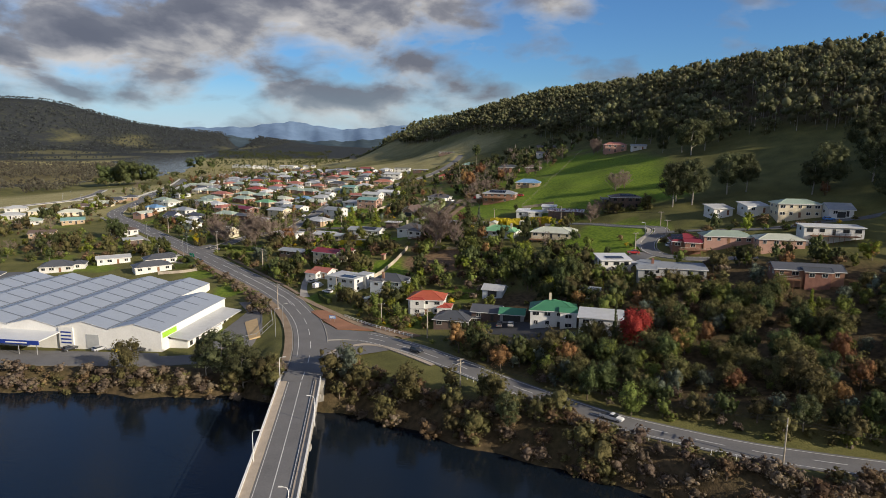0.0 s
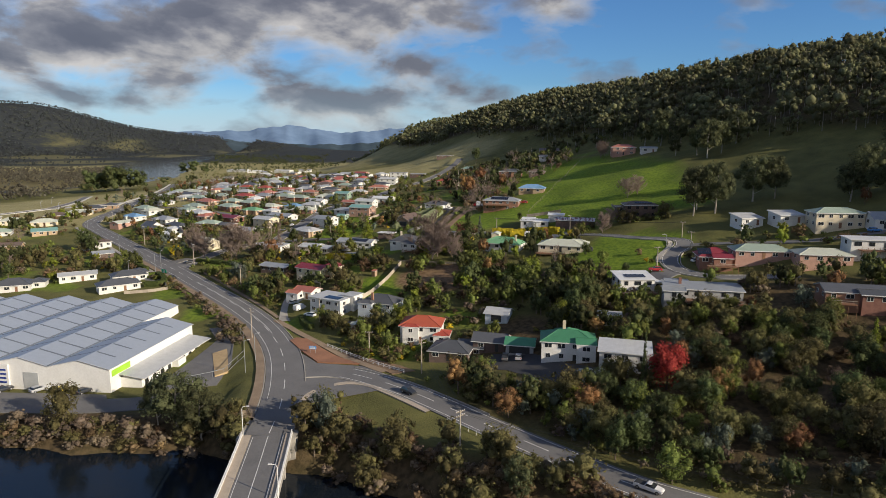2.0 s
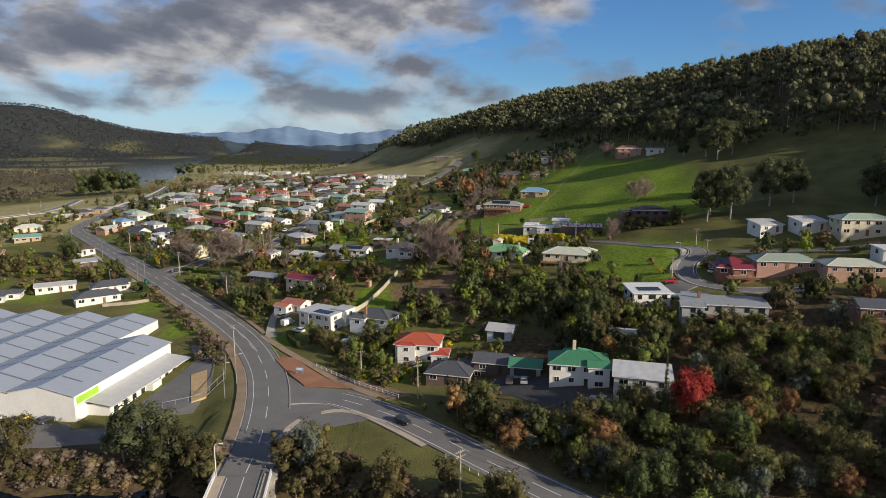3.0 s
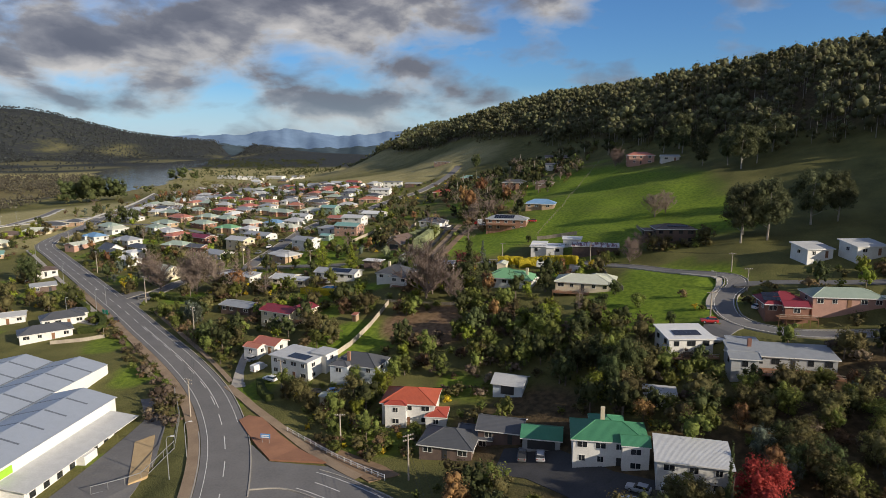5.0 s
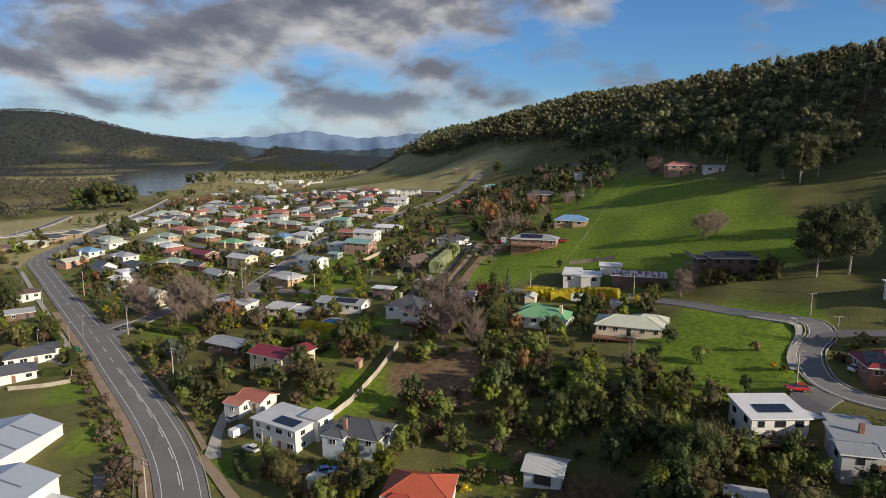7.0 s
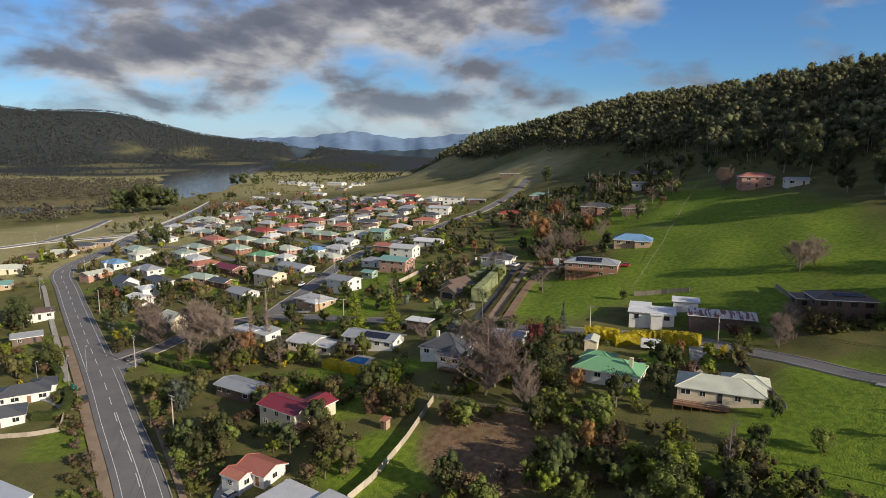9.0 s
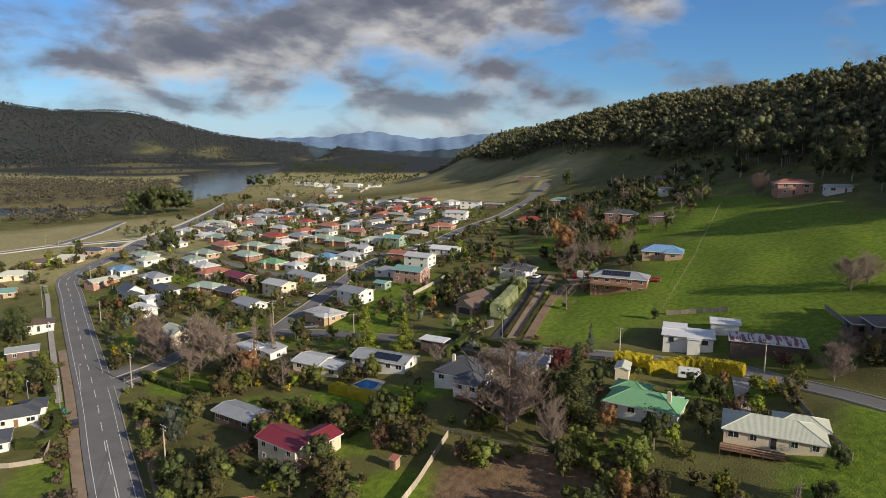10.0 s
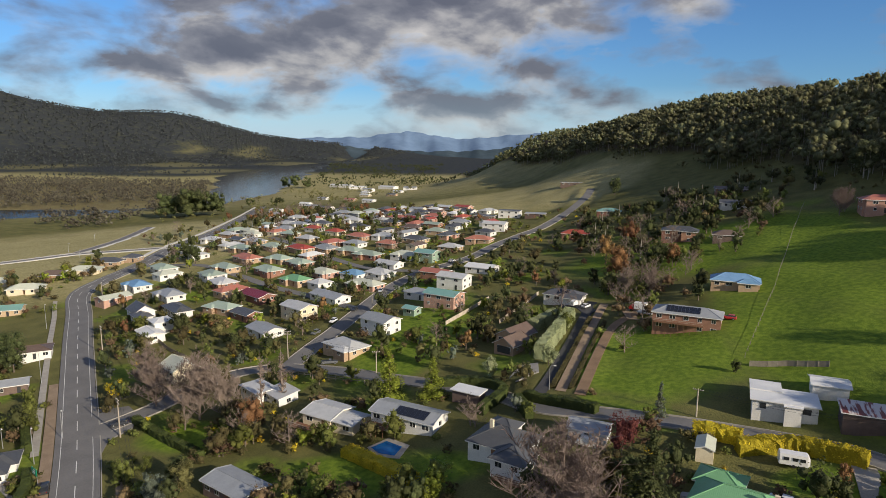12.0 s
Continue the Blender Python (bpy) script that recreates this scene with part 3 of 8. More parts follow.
# the distance haze over this range is put into its blue base colour
far_haze_blue = material("far_mountain", (0.17, 0.25, 0.38), (0.12, 0.185, 0.29), rough=1.0, scale=0.004, fine=0.02, bump=0.0, spec=0.0)
# nearer layer: less haze, painted in as a darker blue-grey
near_haze_blue = material("far_hill", (0.075, 0.105, 0.13), (0.05, 0.072, 0.085), rough=1.0, scale=0.004, fine=0.03, bump=0.0, spec=0.0)
far_range("backdrop_range", 4800, -5, [(-40, 60), (-30, 90), (-24, 118), (-20, 125), (-17, 130), (-15, 158), (-13.5, 172), (-12, 160), (-10, 128), (-8, 122), (-5, 146), (-3, 160), (0, 168), (4, 172), (12, 150)], far_haze_blue, 1)
far_range("backdrop_hills", 4250, -5, [(-40, 40), (-27, 75), (-21, 82), (-18, 62), (-14, 40), (-11, 38), (-8, 42), (-5, 60), (-2, 84), (2, 100), (12, 90)], near_haze_blue, 2)

# ---- water ----
water = bpy.data.materials.new("river_water")
water.use_nodes = True
wn = water.node_tree
wb = wn.nodes["Principled BSDF"]
wb.inputs["Base Color"].default_value = (0.008, 0.013, 0.02, 1)
wb.inputs["Roughness"].default_value, wb.inputs["IOR"].default_value = 0.09, 1.33
rip = wn.nodes.new("ShaderNodeTexNoise")
rip.inputs["Scale"].default_value, rip.inputs["Detail"].default_value = 0.55, 4
wpos = wn.nodes.new("ShaderNodeNewGeometry")
wmap = wn.nodes.new("ShaderNodeMapping")
wmap.inputs["Scale"].default_value = (1.0, 2.6, 1.0)
wmap.inputs["Rotation"].default_value = (0, 0, 0.35)
wn.links.new(wpos.outputs["Position"], wmap.inputs[0])
wn.links.new(wmap.outputs[0], rip.inputs["Vector"])
wbump = wn.nodes.new("ShaderNodeBump")
wbump.inputs["Strength"].default_value, wbump.inputs["Distance"].default_value = 0.3, 0.12
wn.links.new(rip.outputs[0], wbump.inputs["Height"])
wn.links.new(wbump.outputs[0], wb.inputs["Normal"])
tagged(new("water", mesh_from("water", [(-4800, -2500, 0), (3500, -2500, 0), (3500, 4950, 0), (-4800, 4950, 0)], [(0, 1, 2, 3)], water)), "dark, faintly rippled river water", "water", kind="structure")


# ---- road surfaces ----
def offset_line(line, off, up=0.0):
    out = []
    for k, p in enumerate(line):
        d = line[min(k + 1, len(line) - 1)] - line[max(k - 1, 0)]
        n = Vector((d.y, -d.x, 0)).normalized()
        out.append(Vector((p.x, p.y, p.z + up)) + n * off)
    return out


def ribbon_bm(bm, line, a, b, up=0.0, thick=0.0):
    """A strip between the offsets a and b (to the right of the line's way)."""
    l, r = offset_line(line, a, up), offset_line(line, b, up)
    vl, vr = [bm.verts.new(p) for p in l], [bm.verts.new(p) for p in r]
    for i in range(len(l) - 1):
        bm.faces.new((vl[i], vr[i], vr[i + 1], vl[i + 1]))
    if thick:
        for vs in (vl, vr):
            low = [bm.verts.new(v.co - Vector((0, 0, thick))) for v in vs]
            for i in range(len(vs) - 1):
                bm.faces.new((vs[i], vs[i + 1], low[i + 1], low[i]))
    return bm


def structure(name, bm, mat, label, category):
    me = bpy.data.meshes.new(name)
    bmesh.ops.recalc_face_normals(bm, faces=bm.faces)
    bm.to_mesh(me)
    bm.free()
    me.materials.append(mat)
    return tagged(new(name, me), label, category, kind="structure")


def surface(name, line, half, mat, label, up=0.02):
    return structure(name, ribbon_bm(bmesh.new(), line, -half, half, up, 0.3), mat, label, "road")


surface("road_main", MAIN, 4.9, asphalt, "two-lane asphalt main road with worn grey lanes", 0.03)
surface("road_river", BRANCH, 4.0, asphalt, "asphalt river road curving off at the junction", 0.0)
surface("road_bend", BEND, 2.8, asphalt, "narrow asphalt street climbing round a tight bend", 0.0)
surface("road_upper", UPPER, 2.7, asphalt, "narrow asphalt hillside street", -0.03)
surface("road_street", STREET, 3.1, asphalt, "asphalt residential street between houses", 0.02)
surface("road_lane", LANE, 1.7, asphalt_dark, "dark asphalt driveway lane beside a hedge", 0.02)
surface("road_lane_b", LANE_B, 1.4, gravel_tan, "tan gravelled lane between grass verges", 0.02)
surface("road_side", SIDE, 2.8, asphalt, "new asphalt estate road through dry fields", -0.02)
surface("road_side_b", SIDE_B, 2.8, asphalt, "new asphalt estate road through dry fields", -0.03)
surface("road_cross_a", CROSS_A, 2.6, asphalt, "asphalt residential street among town houses", -0.02)
surface("road_cross_b", CROSS_B, 2.6, asphalt, "asphalt residential street among town houses", -0.02)
surface("road_carpark", CARPARK, 4.0, asphalt, "worn asphalt service road along the river bank", 0.0)
surface("road_track", TRACK, 1.4, dirt, "two-wheel brown dirt track across the paddock", 0.0)


def dashes(line, off, length, gap, width=0.14, start=0.0, stop=1e9, up=0.045):
    bm = bmesh.new()
    run, piece = 0.0, []
    fine = []
    for a, b in zip(line, line[1:]):
        n = max(1, int((b - a).length / 0.5))
        fine += [a.lerp(b, k / n) for k in range(n)]
    fine.append(line[-1])
    for a, b in zip(fine, fine[1:]):
        inside = start < run < stop and (gap == 0 or (run - start) % (length + gap) < length)
        if inside:
            piece.append(a)
        elif piece:
            piece.append(a)
            if len(piece) > 1:
                ribbon_bm(bm, piece, off - width / 2, off + width / 2, up)
            piece = []
        run += (b - a).length
    if len(piece) > 1:
        ribbon_bm(bm, piece, off - width / 2, off + width / 2, up)
    return bm


def marking(name, bm, label):
    return structure(name, bm, line_paint, label, "road marking")


marking("centre_line", dashes(MAIN, 0.0, 6, 6, 0.17, start=0, up=0.06), "broken white centre line of the main road")
marking("centre_line_solid", dashes(MAIN, 0.5, 1, 0, 0.16, start=70, stop=150, up=0.06), "solid white line along the curve of the main road")
marking("edge_line_left", dashes(MAIN, -3.5, 1, 0, 0.13, start=18, up=0.06), "white edge line of the main road")
marking("edge_line_right", dashes(MAIN, 3.5, 1, 0, 0.12, start=60, up=0.06), "white edge line of the main road")
marking("edge_line_bend", dashes(BEND, 2.45, 1, 0, 0.14, start=2, stop=75, up=0.02), "white edge line round the tight bend")
marking("edge_line_bend_b", dashes(BEND, -2.45, 1, 0, 0.14, start=2, stop=75, up=0.02), "white edge line round the tight bend")
marking("centre_line_river", dashes(BRANCH, 0.0, 6, 5, 0.18, start=16, up=0.03), "broken white centre line of the river road")
marking("edge_line_river", dashes(BRANCH, 3.2, 1, 0, 0.16, start=14, up=0.03), "white edge line of the river road")
marking("edge_line_river_b", dashes(BRANCH, -3.2, 1, 0, 0.16, start=14, up=0.03), "white edge line of the river road")

# ---- bridge ----
DECK = smooth_line([(-16.5, 0, 6.4), (-23, 50, 6.4), (-27.5, 85, 6.45), (-31, 115, 6.5), (-34, 140, 6.55), (-35.5, 152, 6.6)], 3.0)
bridge = empty("road_bridge", Matrix.Translation((-35, 150, 0)), "long concrete road bridge over dark river with footpath and white rails", "bridge")


def bridge_part(name, bm, mat, label=""):
    bmesh.ops.recalc_face_normals(bm, faces=bm.faces)
    ob = part(name, bm, mat, bridge, label)
    ob.matrix_parent_inverse = bridge.matrix_world.inverted()
    return ob


def beam_along(line, a, b, z0, z1):
    bm = bmesh.new()
    rows = [offset_line(line, a, z0), offset_line(line, b, z0), offset_line(line, b, z1), offset_line(line, a, z1)]
    vs = [[bm.verts.new(p) for p in r] for r in rows]
    for i in range(len(line) - 1):
        for k in range(4):
            bm.faces.new((vs[k][i], vs[k][i + 1], vs[(k + 1) % 4][i + 1], vs[(k + 1) % 4][i]))
    bm.faces.new([vs[k][0] for k in range(4)])
    bm.faces.new([vs[k][-1] for k in range(4)])
    return bm
bridge.matrix_world = Matrix.Translation((-35, 150, 0))
bpy.context.view_layer.update()
bridge_part("deck", beam_along(DECK, -5.6, 5.0, -1.1, -0.02), concrete)
bridge_part("carriageway", beam_along(DECK, -3.55, 3.55, -0.019, 0.03), asphalt, "worn grey asphalt carriageway")
bridge_part("footpath", beam_along(DECK, -5.3, -3.6, -0.019, 0.16), concrete_warm, "pale warm concrete footpath")
bridge_part("kerb", beam_along(DECK, 3.6, 4.7, -0.019, 0.16), concrete_warm)
for off in (-5.45, 4.85):
    bridge_part("parapet", beam_along(DECK, off - 0.13, off + 0.13, 0.0, 0.55), trim_white, "white painted parapet")
    bridge_part("top_rail", beam_along(DECK, off - 0.06, off + 0.06, 0.95, 1.05), trim_white)
bridge_part("lane_line", dashes(DECK, 0.0, 1, 0, 0.16, up=0.05), line_paint)
for off in (-3.1, 3.1):
    bridge_part("lane_line", dashes(DECK, off, 1, 0, 0.12, up=0.05), line_paint)
for y, x in ((60, -24.2), (90, -28), (120, -31.6), (146, -34.7)):
    bm = bmesh.new()
    add_box(bm, x - 5.2, x + 5.2, y - 0.7, y + 0.7, 4.6, 5.5)
    add_box(bm, x - 4.0, x + 4.0, y - 0.5, y + 0.5, -3, 4.6)
    bridge_part("pier", bm, concrete)
bridge_part("abutment", box(-42.0, -29.6, 150.5, 163, -3, 6.35), concrete)
post = mesh_from("post", [(sx * 0.04, sy * 0.04, z) for z in (0.5, 1.0) for sx, sy in ((-1, -1), (1, -1), (1, 1), (-1, 1))], [(0, 1, 2, 3), (4, 5, 6, 7), (0, 1, 5, 4), (1, 2, 6, 5), (2, 3, 7, 6), (3, 0, 4, 7)], trim_white)
for off in (-5.45, 4.85):
    for p in offset_line(DECK, off)[::1]:
        if p.y > 70:
            ob = part("rail_post", post, None, bridge)
            ob.location = p - Vector((-35, 150, 0))

# ---- houses ----
def roof_mesh(name, faces3d, mat, thick=0.22):
    """Roof planes (each a list of points, counter-clockwise from above) with fascias, UV in metres with u along the eaves."""
    bm = bmesh.new()
    uv = bm.loops.layers.uv.new("UVMap")
    for pts in faces3d:
        vs = [bm.verts.new(p) for p in pts]
        f = bm.faces.new(vs)
        f.normal_update()
        n = f.normal
        if n.z < 0:
            f.normal_flip()
            n = -n
        u = Vector((0, 0, 1)).cross(n)
        u = u.normalized() if u.length > 1e-4 else Vector((1, 0, 0))
        v = n.cross(u)
        for lp in f.loops:
            lp[uv].uv = (lp.vert.co.dot(u), lp.vert.co.dot(v))
        low = [bm.verts.new(Vector(p) - Vector((0, 0, thick))) for p in pts]
        k = len(pts)
        for i in range(k):
            bm.faces.new((vs[i], low[i], low[(i + 1) % k], vs[(i + 1) % k])).material_index = 1
        bm.faces.new(low[::-1]).material_index = 1
    bmesh.ops.recalc_face_normals(bm, faces=bm.faces)
    me = bpy.data.meshes.new(name)
    bm.to_mesh(me)
    bm.free()
    me.materials.append(mat)
    me.materials.append(trim_white)
    return me


def roof_planes(cx, cy, w, d, h, kind, pitch, over=0.5):
    x0, x1, y0, y1 = cx - w / 2 - over, cx + w / 2 + over, cy - d / 2 - over, cy + d / 2 + over
    tp = math.tan(radians(pitch))
    z0 = h - over * tp + 0.12
    if kind == "flat":
        z = h + 0.18
        return [[(x0, y0, z), (x1, y0, z), (x1, y1, z + 0.1), (x0, y1, z + 0.1)]], z
    if kind == "skillion":
        z1 = z0 + (y1 - y0) * tp
        return [[(x0, y0, z0), (x1, y0, z0), (x1, y1, z1), (x0, y1, z1)]], z1
    if w >= d:
        rise = (y1 - y0) / 2 * tp
        zr = z0 + rise
        r = (y1 - y0) / 2 if kind == "hip" else 0.0
        ym = (y0 + y1) / 2
        a, b = (x0 + r, ym, zr), (x1 - r, ym, zr)
        out = [[(x0, y0, z0), (x1, y0, z0), b, a], [(x1, y1, z0), (x0, y1, z0), a, b]]
        if kind == "hip":
            out += [[(x1, y0, z0), (x1, y1, z0), b], [(x0, y1, z0), (x0, y0, z0), a]]
    else:
        rise = (x1 - x0) / 2 * tp
        zr = z0 + rise
        r = (x1 - x0) / 2 if kind == "hip" else 0.0
        xm = (x0 + x1) / 2
        a, b = (xm, y0 + r, zr), (xm, y1 - r, zr)
        out = [[(x1, y0, z0), (x1, y1, z0), b, a], [(x0, y1, z0), (x0, y0, z0), a, b]]
        if kind == "hip":
            out += [[(x0, y0, z0), (x1, y0, z0), a], [(x1, y1, z0), (x0, y1, z0), b]]
    return out, zr


def wall_bm(cx, cy, w, d, h, kind, pitch, low=-2.5):
    bm = box(cx - w / 2, cx + w / 2, cy - d / 2, cy + d / 2, low, h)
    tp = math.tan(radians(pitch))
    if kind == "gable":
        if w >= d:
            for x in (cx - w / 2, cx + w / 2):
                s = 0.12 if x < cx else -0.12
                pts = [(x, cy - d / 2, h), (x, cy + d / 2, h), (x, cy, h + d / 2 * tp)]
                a = [bm.verts.new(p) for p in pts]
                b = [bm.verts.new((p[0] + s, p[1], p[2])) for p in pts]
                bm.faces.new(a), bm.faces.new(b[::-1])
                for i in range(3):
                    bm.faces.new((a[i], a[(i + 1) % 3], b[(i + 1) % 3], b[i]))
        else:
            for y in (cy - d / 2, cy + d / 2):
                s = 0.12 if y < cy else -0.12
                pts = [(cx - w / 2, y, h), (cx + w / 2, y, h), (cx, y, h + w / 2 * tp)]
                a = [bm.verts.new(p) for p in pts]
                b = [bm.verts.new((p[0], p[1] + s, p[2])) for p in pts]
                bm.faces.new(a), bm.faces.new(b[::-1])
                for i in range(3):
                    bm.faces.new((a[i], a[(i + 1) % 3], b[(i + 1) % 3], b[i]))
    if kind == "skillion":
        x0, x1, y0, y1 = cx - w / 2, cx + w / 2, cy - d / 2, cy + d / 2
        rise = d * tp
        vs = [bm.verts.new(p) for p in ((x0, y0, h), (x1, y0, h), (x1, y1, h), (x0, y1, h), (x1, y1, h + rise), (x0, y1, h + rise))]
        for f in ((1, 2, 4), (0, 5, 3), (3, 5, 4, 2), (0, 1, 4, 5)):
            bm.faces.new([vs[i] for i in f])
    bmesh.ops.recalc_face_normals(bm, faces=bm.faces)
    return bm


def frame_mesh(mat):
    bm = bmesh.new()
    for a, b, c, d in ((-0.5, 0.5, -0.5, -0.43), (-0.5, 0.5, 0.43, 0.5), (-0.5, -0.45, -0.43, 0.43), (0.45, 0.5, -0.43, 0.43), (-0.02, 0.02, -0.43, 0.43)):
        add_box(bm, a, b, -0.05, 0.02, c, d)
    me = bpy.data.meshes.new("window")
    bm.to_mesh(me)
    bm.free()
    me.materials.append(mat)
    return me


FRAME_WHITE, FRAME_DARK = frame_mesh(trim_white), frame_mesh(trim_dark)
PANE = mesh_from("pane", [(-0.46, -0.015, -0.45), (0.46, -0.015, -0.45), (0.46, -0.015, 0.45), (-0.46, -0.015, 0.45), (-0.46, 0.01, -0.45), (0.46, 0.01, -0.45), (0.46, 0.01, 0.45), (-0.46, 0.01, 0.45)], [(0, 1, 2, 3), (5, 4, 7, 6), (0, 4, 5, 1), (3, 2, 6, 7), (1, 5, 6, 2), (0, 3, 7, 4)], glass)
unit_box = box(-0.5, 0.5, -0.5, 0.5, 0, 1)
UNIT = {}


def unit(mat):
    """A shared box, 1 m wide and 1 m high, standing on its origin."""
    if mat.name not in UNIT:
        me = bpy.data.meshes.new("block")
        unit_box.to_mesh(me)
        me.materials.append(mat)
        UNIT[mat.name] = me
    return UNIT[mat.name]


def block(name, mat, parent, x, y, z, sx, sy, sz, rz=0.0, label=""):
    ob = part(name, unit(mat), None, parent, label)
    ob.matrix_basis = Matrix.LocRotScale((x, y, z), Euler((0, 0, radians(rz))), (sx, sy, sz))
    return ob


def window(parent, x, y, z, ww, wh, rz, dark=False):
    ob = part("window", FRAME_DARK if dark else FRAME_WHITE, None, parent)
    ob.matrix_basis = Matrix.LocRotScale((x, y, z), Euler((0, 0, radians(rz))), (ww, 1, wh))
    p = part("pane", PANE, None, ob)
    return ob


HRNG = random.Random(5)


def house(x, y, head, wings, roof="grey", wall="white", label="", storeys=1, windows=2, dark_frames=False, chimney=None, solar_on=None, deck=None, garage=None, lift=0.0, name="house", category="house", group="houses of the town"):
    """wings: (cx, cy, w, d, wall height, kind, pitch) in the house's own axes; its front looks to -y. windows: 0 none, 1 few, 2 many."""
    z = gz(x, y) + lift
    h = empty(name, pose(x, y, z, 0, 0, head), label, category, group)
    for k, (cx, cy, w, d, wh, kind, pitch) in enumerate(wings):
        part("wall", wall_bm(cx, cy, w, d, wh, kind, pitch), WALLS[wall] if isinstance(wall, str) else wall, h)
        planes, zr = roof_planes(cx, cy, w, d, wh, kind, pitch, 0.5 if w > 5 else 0.25)
        r = part("roof", roof_mesh("roof", planes, ROOFS[roof]), None, h)
        if windows >= 2 and kind in ("hip", "gable"):
            cap = bmesh.new()
            seen = {}
            for pl in planes:
                for i in range(len(pl)):
                    e = (pl[i], pl[(i + 1) % len(pl)])
                    if max(e[0][2], e[1][2]) > zr - 0.01:
                        seen[tuple(sorted(e))] = e
            for e in seen.values():
                if Vector(e[0]) != Vector(e[1]):
                    add_tube(cap, [Vector(e[0]) + Vector((0, 0, 0.02)), Vector(e[1]) + Vector((0, 0, 0.02))], 0.09, 5)
            part("ridge_cap", cap, ROOFS[roof], r)
        if windows and w > 3.5:
            fl = max(1, storeys if wh > 4 else 1)
            for s in range(fl):
                zc = wh - 2.7 * (fl - s) + 1.55
                n = max(1, int(w / (3.2 if windows > 1 else 4.5)))
                for i in range(n):
                    px = cx + w * ((i + 0.5) / n - 0.5)
                    ww = HRNG.choice((1.2, 1.6, 2.0))
                    covered = any(j != k and abs(px - o[0]) < o[2] / 2 and o[1] - o[3] / 2 < cy - d / 2 - 0.1 < o[1] + o[3] / 2 for j, o in enumerate(wings))
                    if not covered:
                        if s == 0 and i == n // 2 and k == 0 and n > 1:
                            block("door", trim_dark if HRNG.random() < 0.5 else deck_wood, h, px, cy - d / 2 - 0.03, wh - 2.7 * fl, 0.95, 0.08, 2.05)
                        else:
                            window(h, px, cy - d / 2 - 0.02, zc, ww, 1.25, 0, dark_frames)
                    if windows > 1 and not any(j != k and abs(px - o[0]) < o[2] / 2 and o[1] - o[3] / 2 < cy + d / 2 + 0.1 < o[1] + o[3] / 2 for j, o in enumerate(wings)):
                        window(h, px, cy + d / 2 + 0.02, zc, ww, 1.25, 180, dark_frames)
                n = max(1, int(d / 4.2))
                for i in range(n):
                    py = cy + d * ((i + 0.5) / n - 0.5)
                    for sx, rz in ((1, 90), (-1, -90)):
                        if not any(j != k and abs(py - o[1]) < o[3] / 2 and o[0] - o[2] / 2 < cx + sx * (w / 2 + 0.1) < o[0] + o[2] / 2 for j, o in enumerate(wings)):
                            window(h, cx + sx * (w / 2 + 0.02), py, zc, 1.4, 1.2, rz, dark_frames)
    if chimney:
        block("chimney", WALLS["brick"] if wall != "white" else WALLS["cream"], h, chimney[0], chimney[1], 2.0, 0.8, 0.6, chimney[2] - 2.0)
    if garage:
        gx_, gy_, gw = garage
        block("garage_door", trim_dark, h, gx_, gy_, 0.0, gw, 0.08, 2.2)
    if deck:
        dx, dy, dw, dd, dz = deck
        block("deck", deck_wood, h, dx, dy, dz - 0.2, dw, dd, 0.2)
        n = max(2, int(dw / 1.6))
        for i in range(n + 1):
            block("deck_post", deck_wood, h, dx - dw / 2 + dw * i / n, dy - dd / 2 + 0.06, -2.2, 0.1, 0.1, dz + 3.15)
        block("deck_rail", timber_pale, h, dx, dy - dd / 2 + 0.06, dz + 0.9, dw, 0.1, 0.08)
        block("deck_rail", timber_pale, h, dx, dy - dd / 2 + 0.06, dz + 0.45, dw, 0.05, 0.05)
    if solar_on:
        wi, side, n, m_, shift = solar_on
        cx, cy, w, d, wh, kind, pitch = wings[wi]
        t = radians(pitch if kind != "flat" else 2)
        for i in range(n):
            for j in range(m_):
                run = d * 0.25 - 0.9 * (j - (m_ - 1) / 2) * 1.75
                px = cx + shift + (i - (n - 1) / 2) * 1.06
                if kind == "skillion":
                    py, pz, rx = cy - d / 2 + run + 1.0, wh + (run + 1.0) * math.tan(t), pitch
                elif side < 0:
                    py, pz, rx = cy - d / 2 + run, wh + run * math.tan(t), pitch
                else:
                    py, pz, rx = cy + d / 2 - run, wh + run * math.tan(t), -pitch
                ob = part("solar_panel", unit(solar), None, h)
                ob.matrix_basis = Matrix.LocRotScale((px, py, pz + 0.24), Euler((radians(rx), 0, 0)), (1.0, 1.6 * 0.97, 0.05))
    return h


# near houses, one by one
house(-4.9, 212.9, -8, [(0, 0, 12, 9, 4.5, "hip", 23), (6.6, -3.2, 4.6, 5.5, 2.2, "hip", 20), (-2.6, -4.8, 4.8, 2.2, 4.5, "hip", 23)], "red", "white", "white two-storey house with a red tiled hip roof", 2, garage=(3.2, -4.32, 2.6))
house(-19.1, 232.7, -20, [(0, 0, 12, 8, 4.2, "hip", 26), (-3.5, -4.5, 5, 3, 4.2, "hip", 26)], "dark", "pale_blue", "pale blue house with dark grey hip roof and white chimney", 1, chimney=(-2, -3, 7.2))
house(-36.3, 237.7, -30, [(0, 0, 13, 9, 4.6, "flat", 2), (5.5, 3.5, 5, 5, 5.2, "flat", 2), (-6, 3.0, 5, 5, 3.2, "skillion", 6)], "light", "white", "white flat-roofed two-storey house with roof solar panels", 2, solar_on=(0, -1, 6, 2, 2))
house(-48.4, 252.6, -25, [(0, 0, 7.5, 6, 2.7, "gable", 20), (-2, -4.5, 5, 4, 2.5, "gable", 18)], "salmon", "white", "small white outbuilding with weathered red roof", 1)
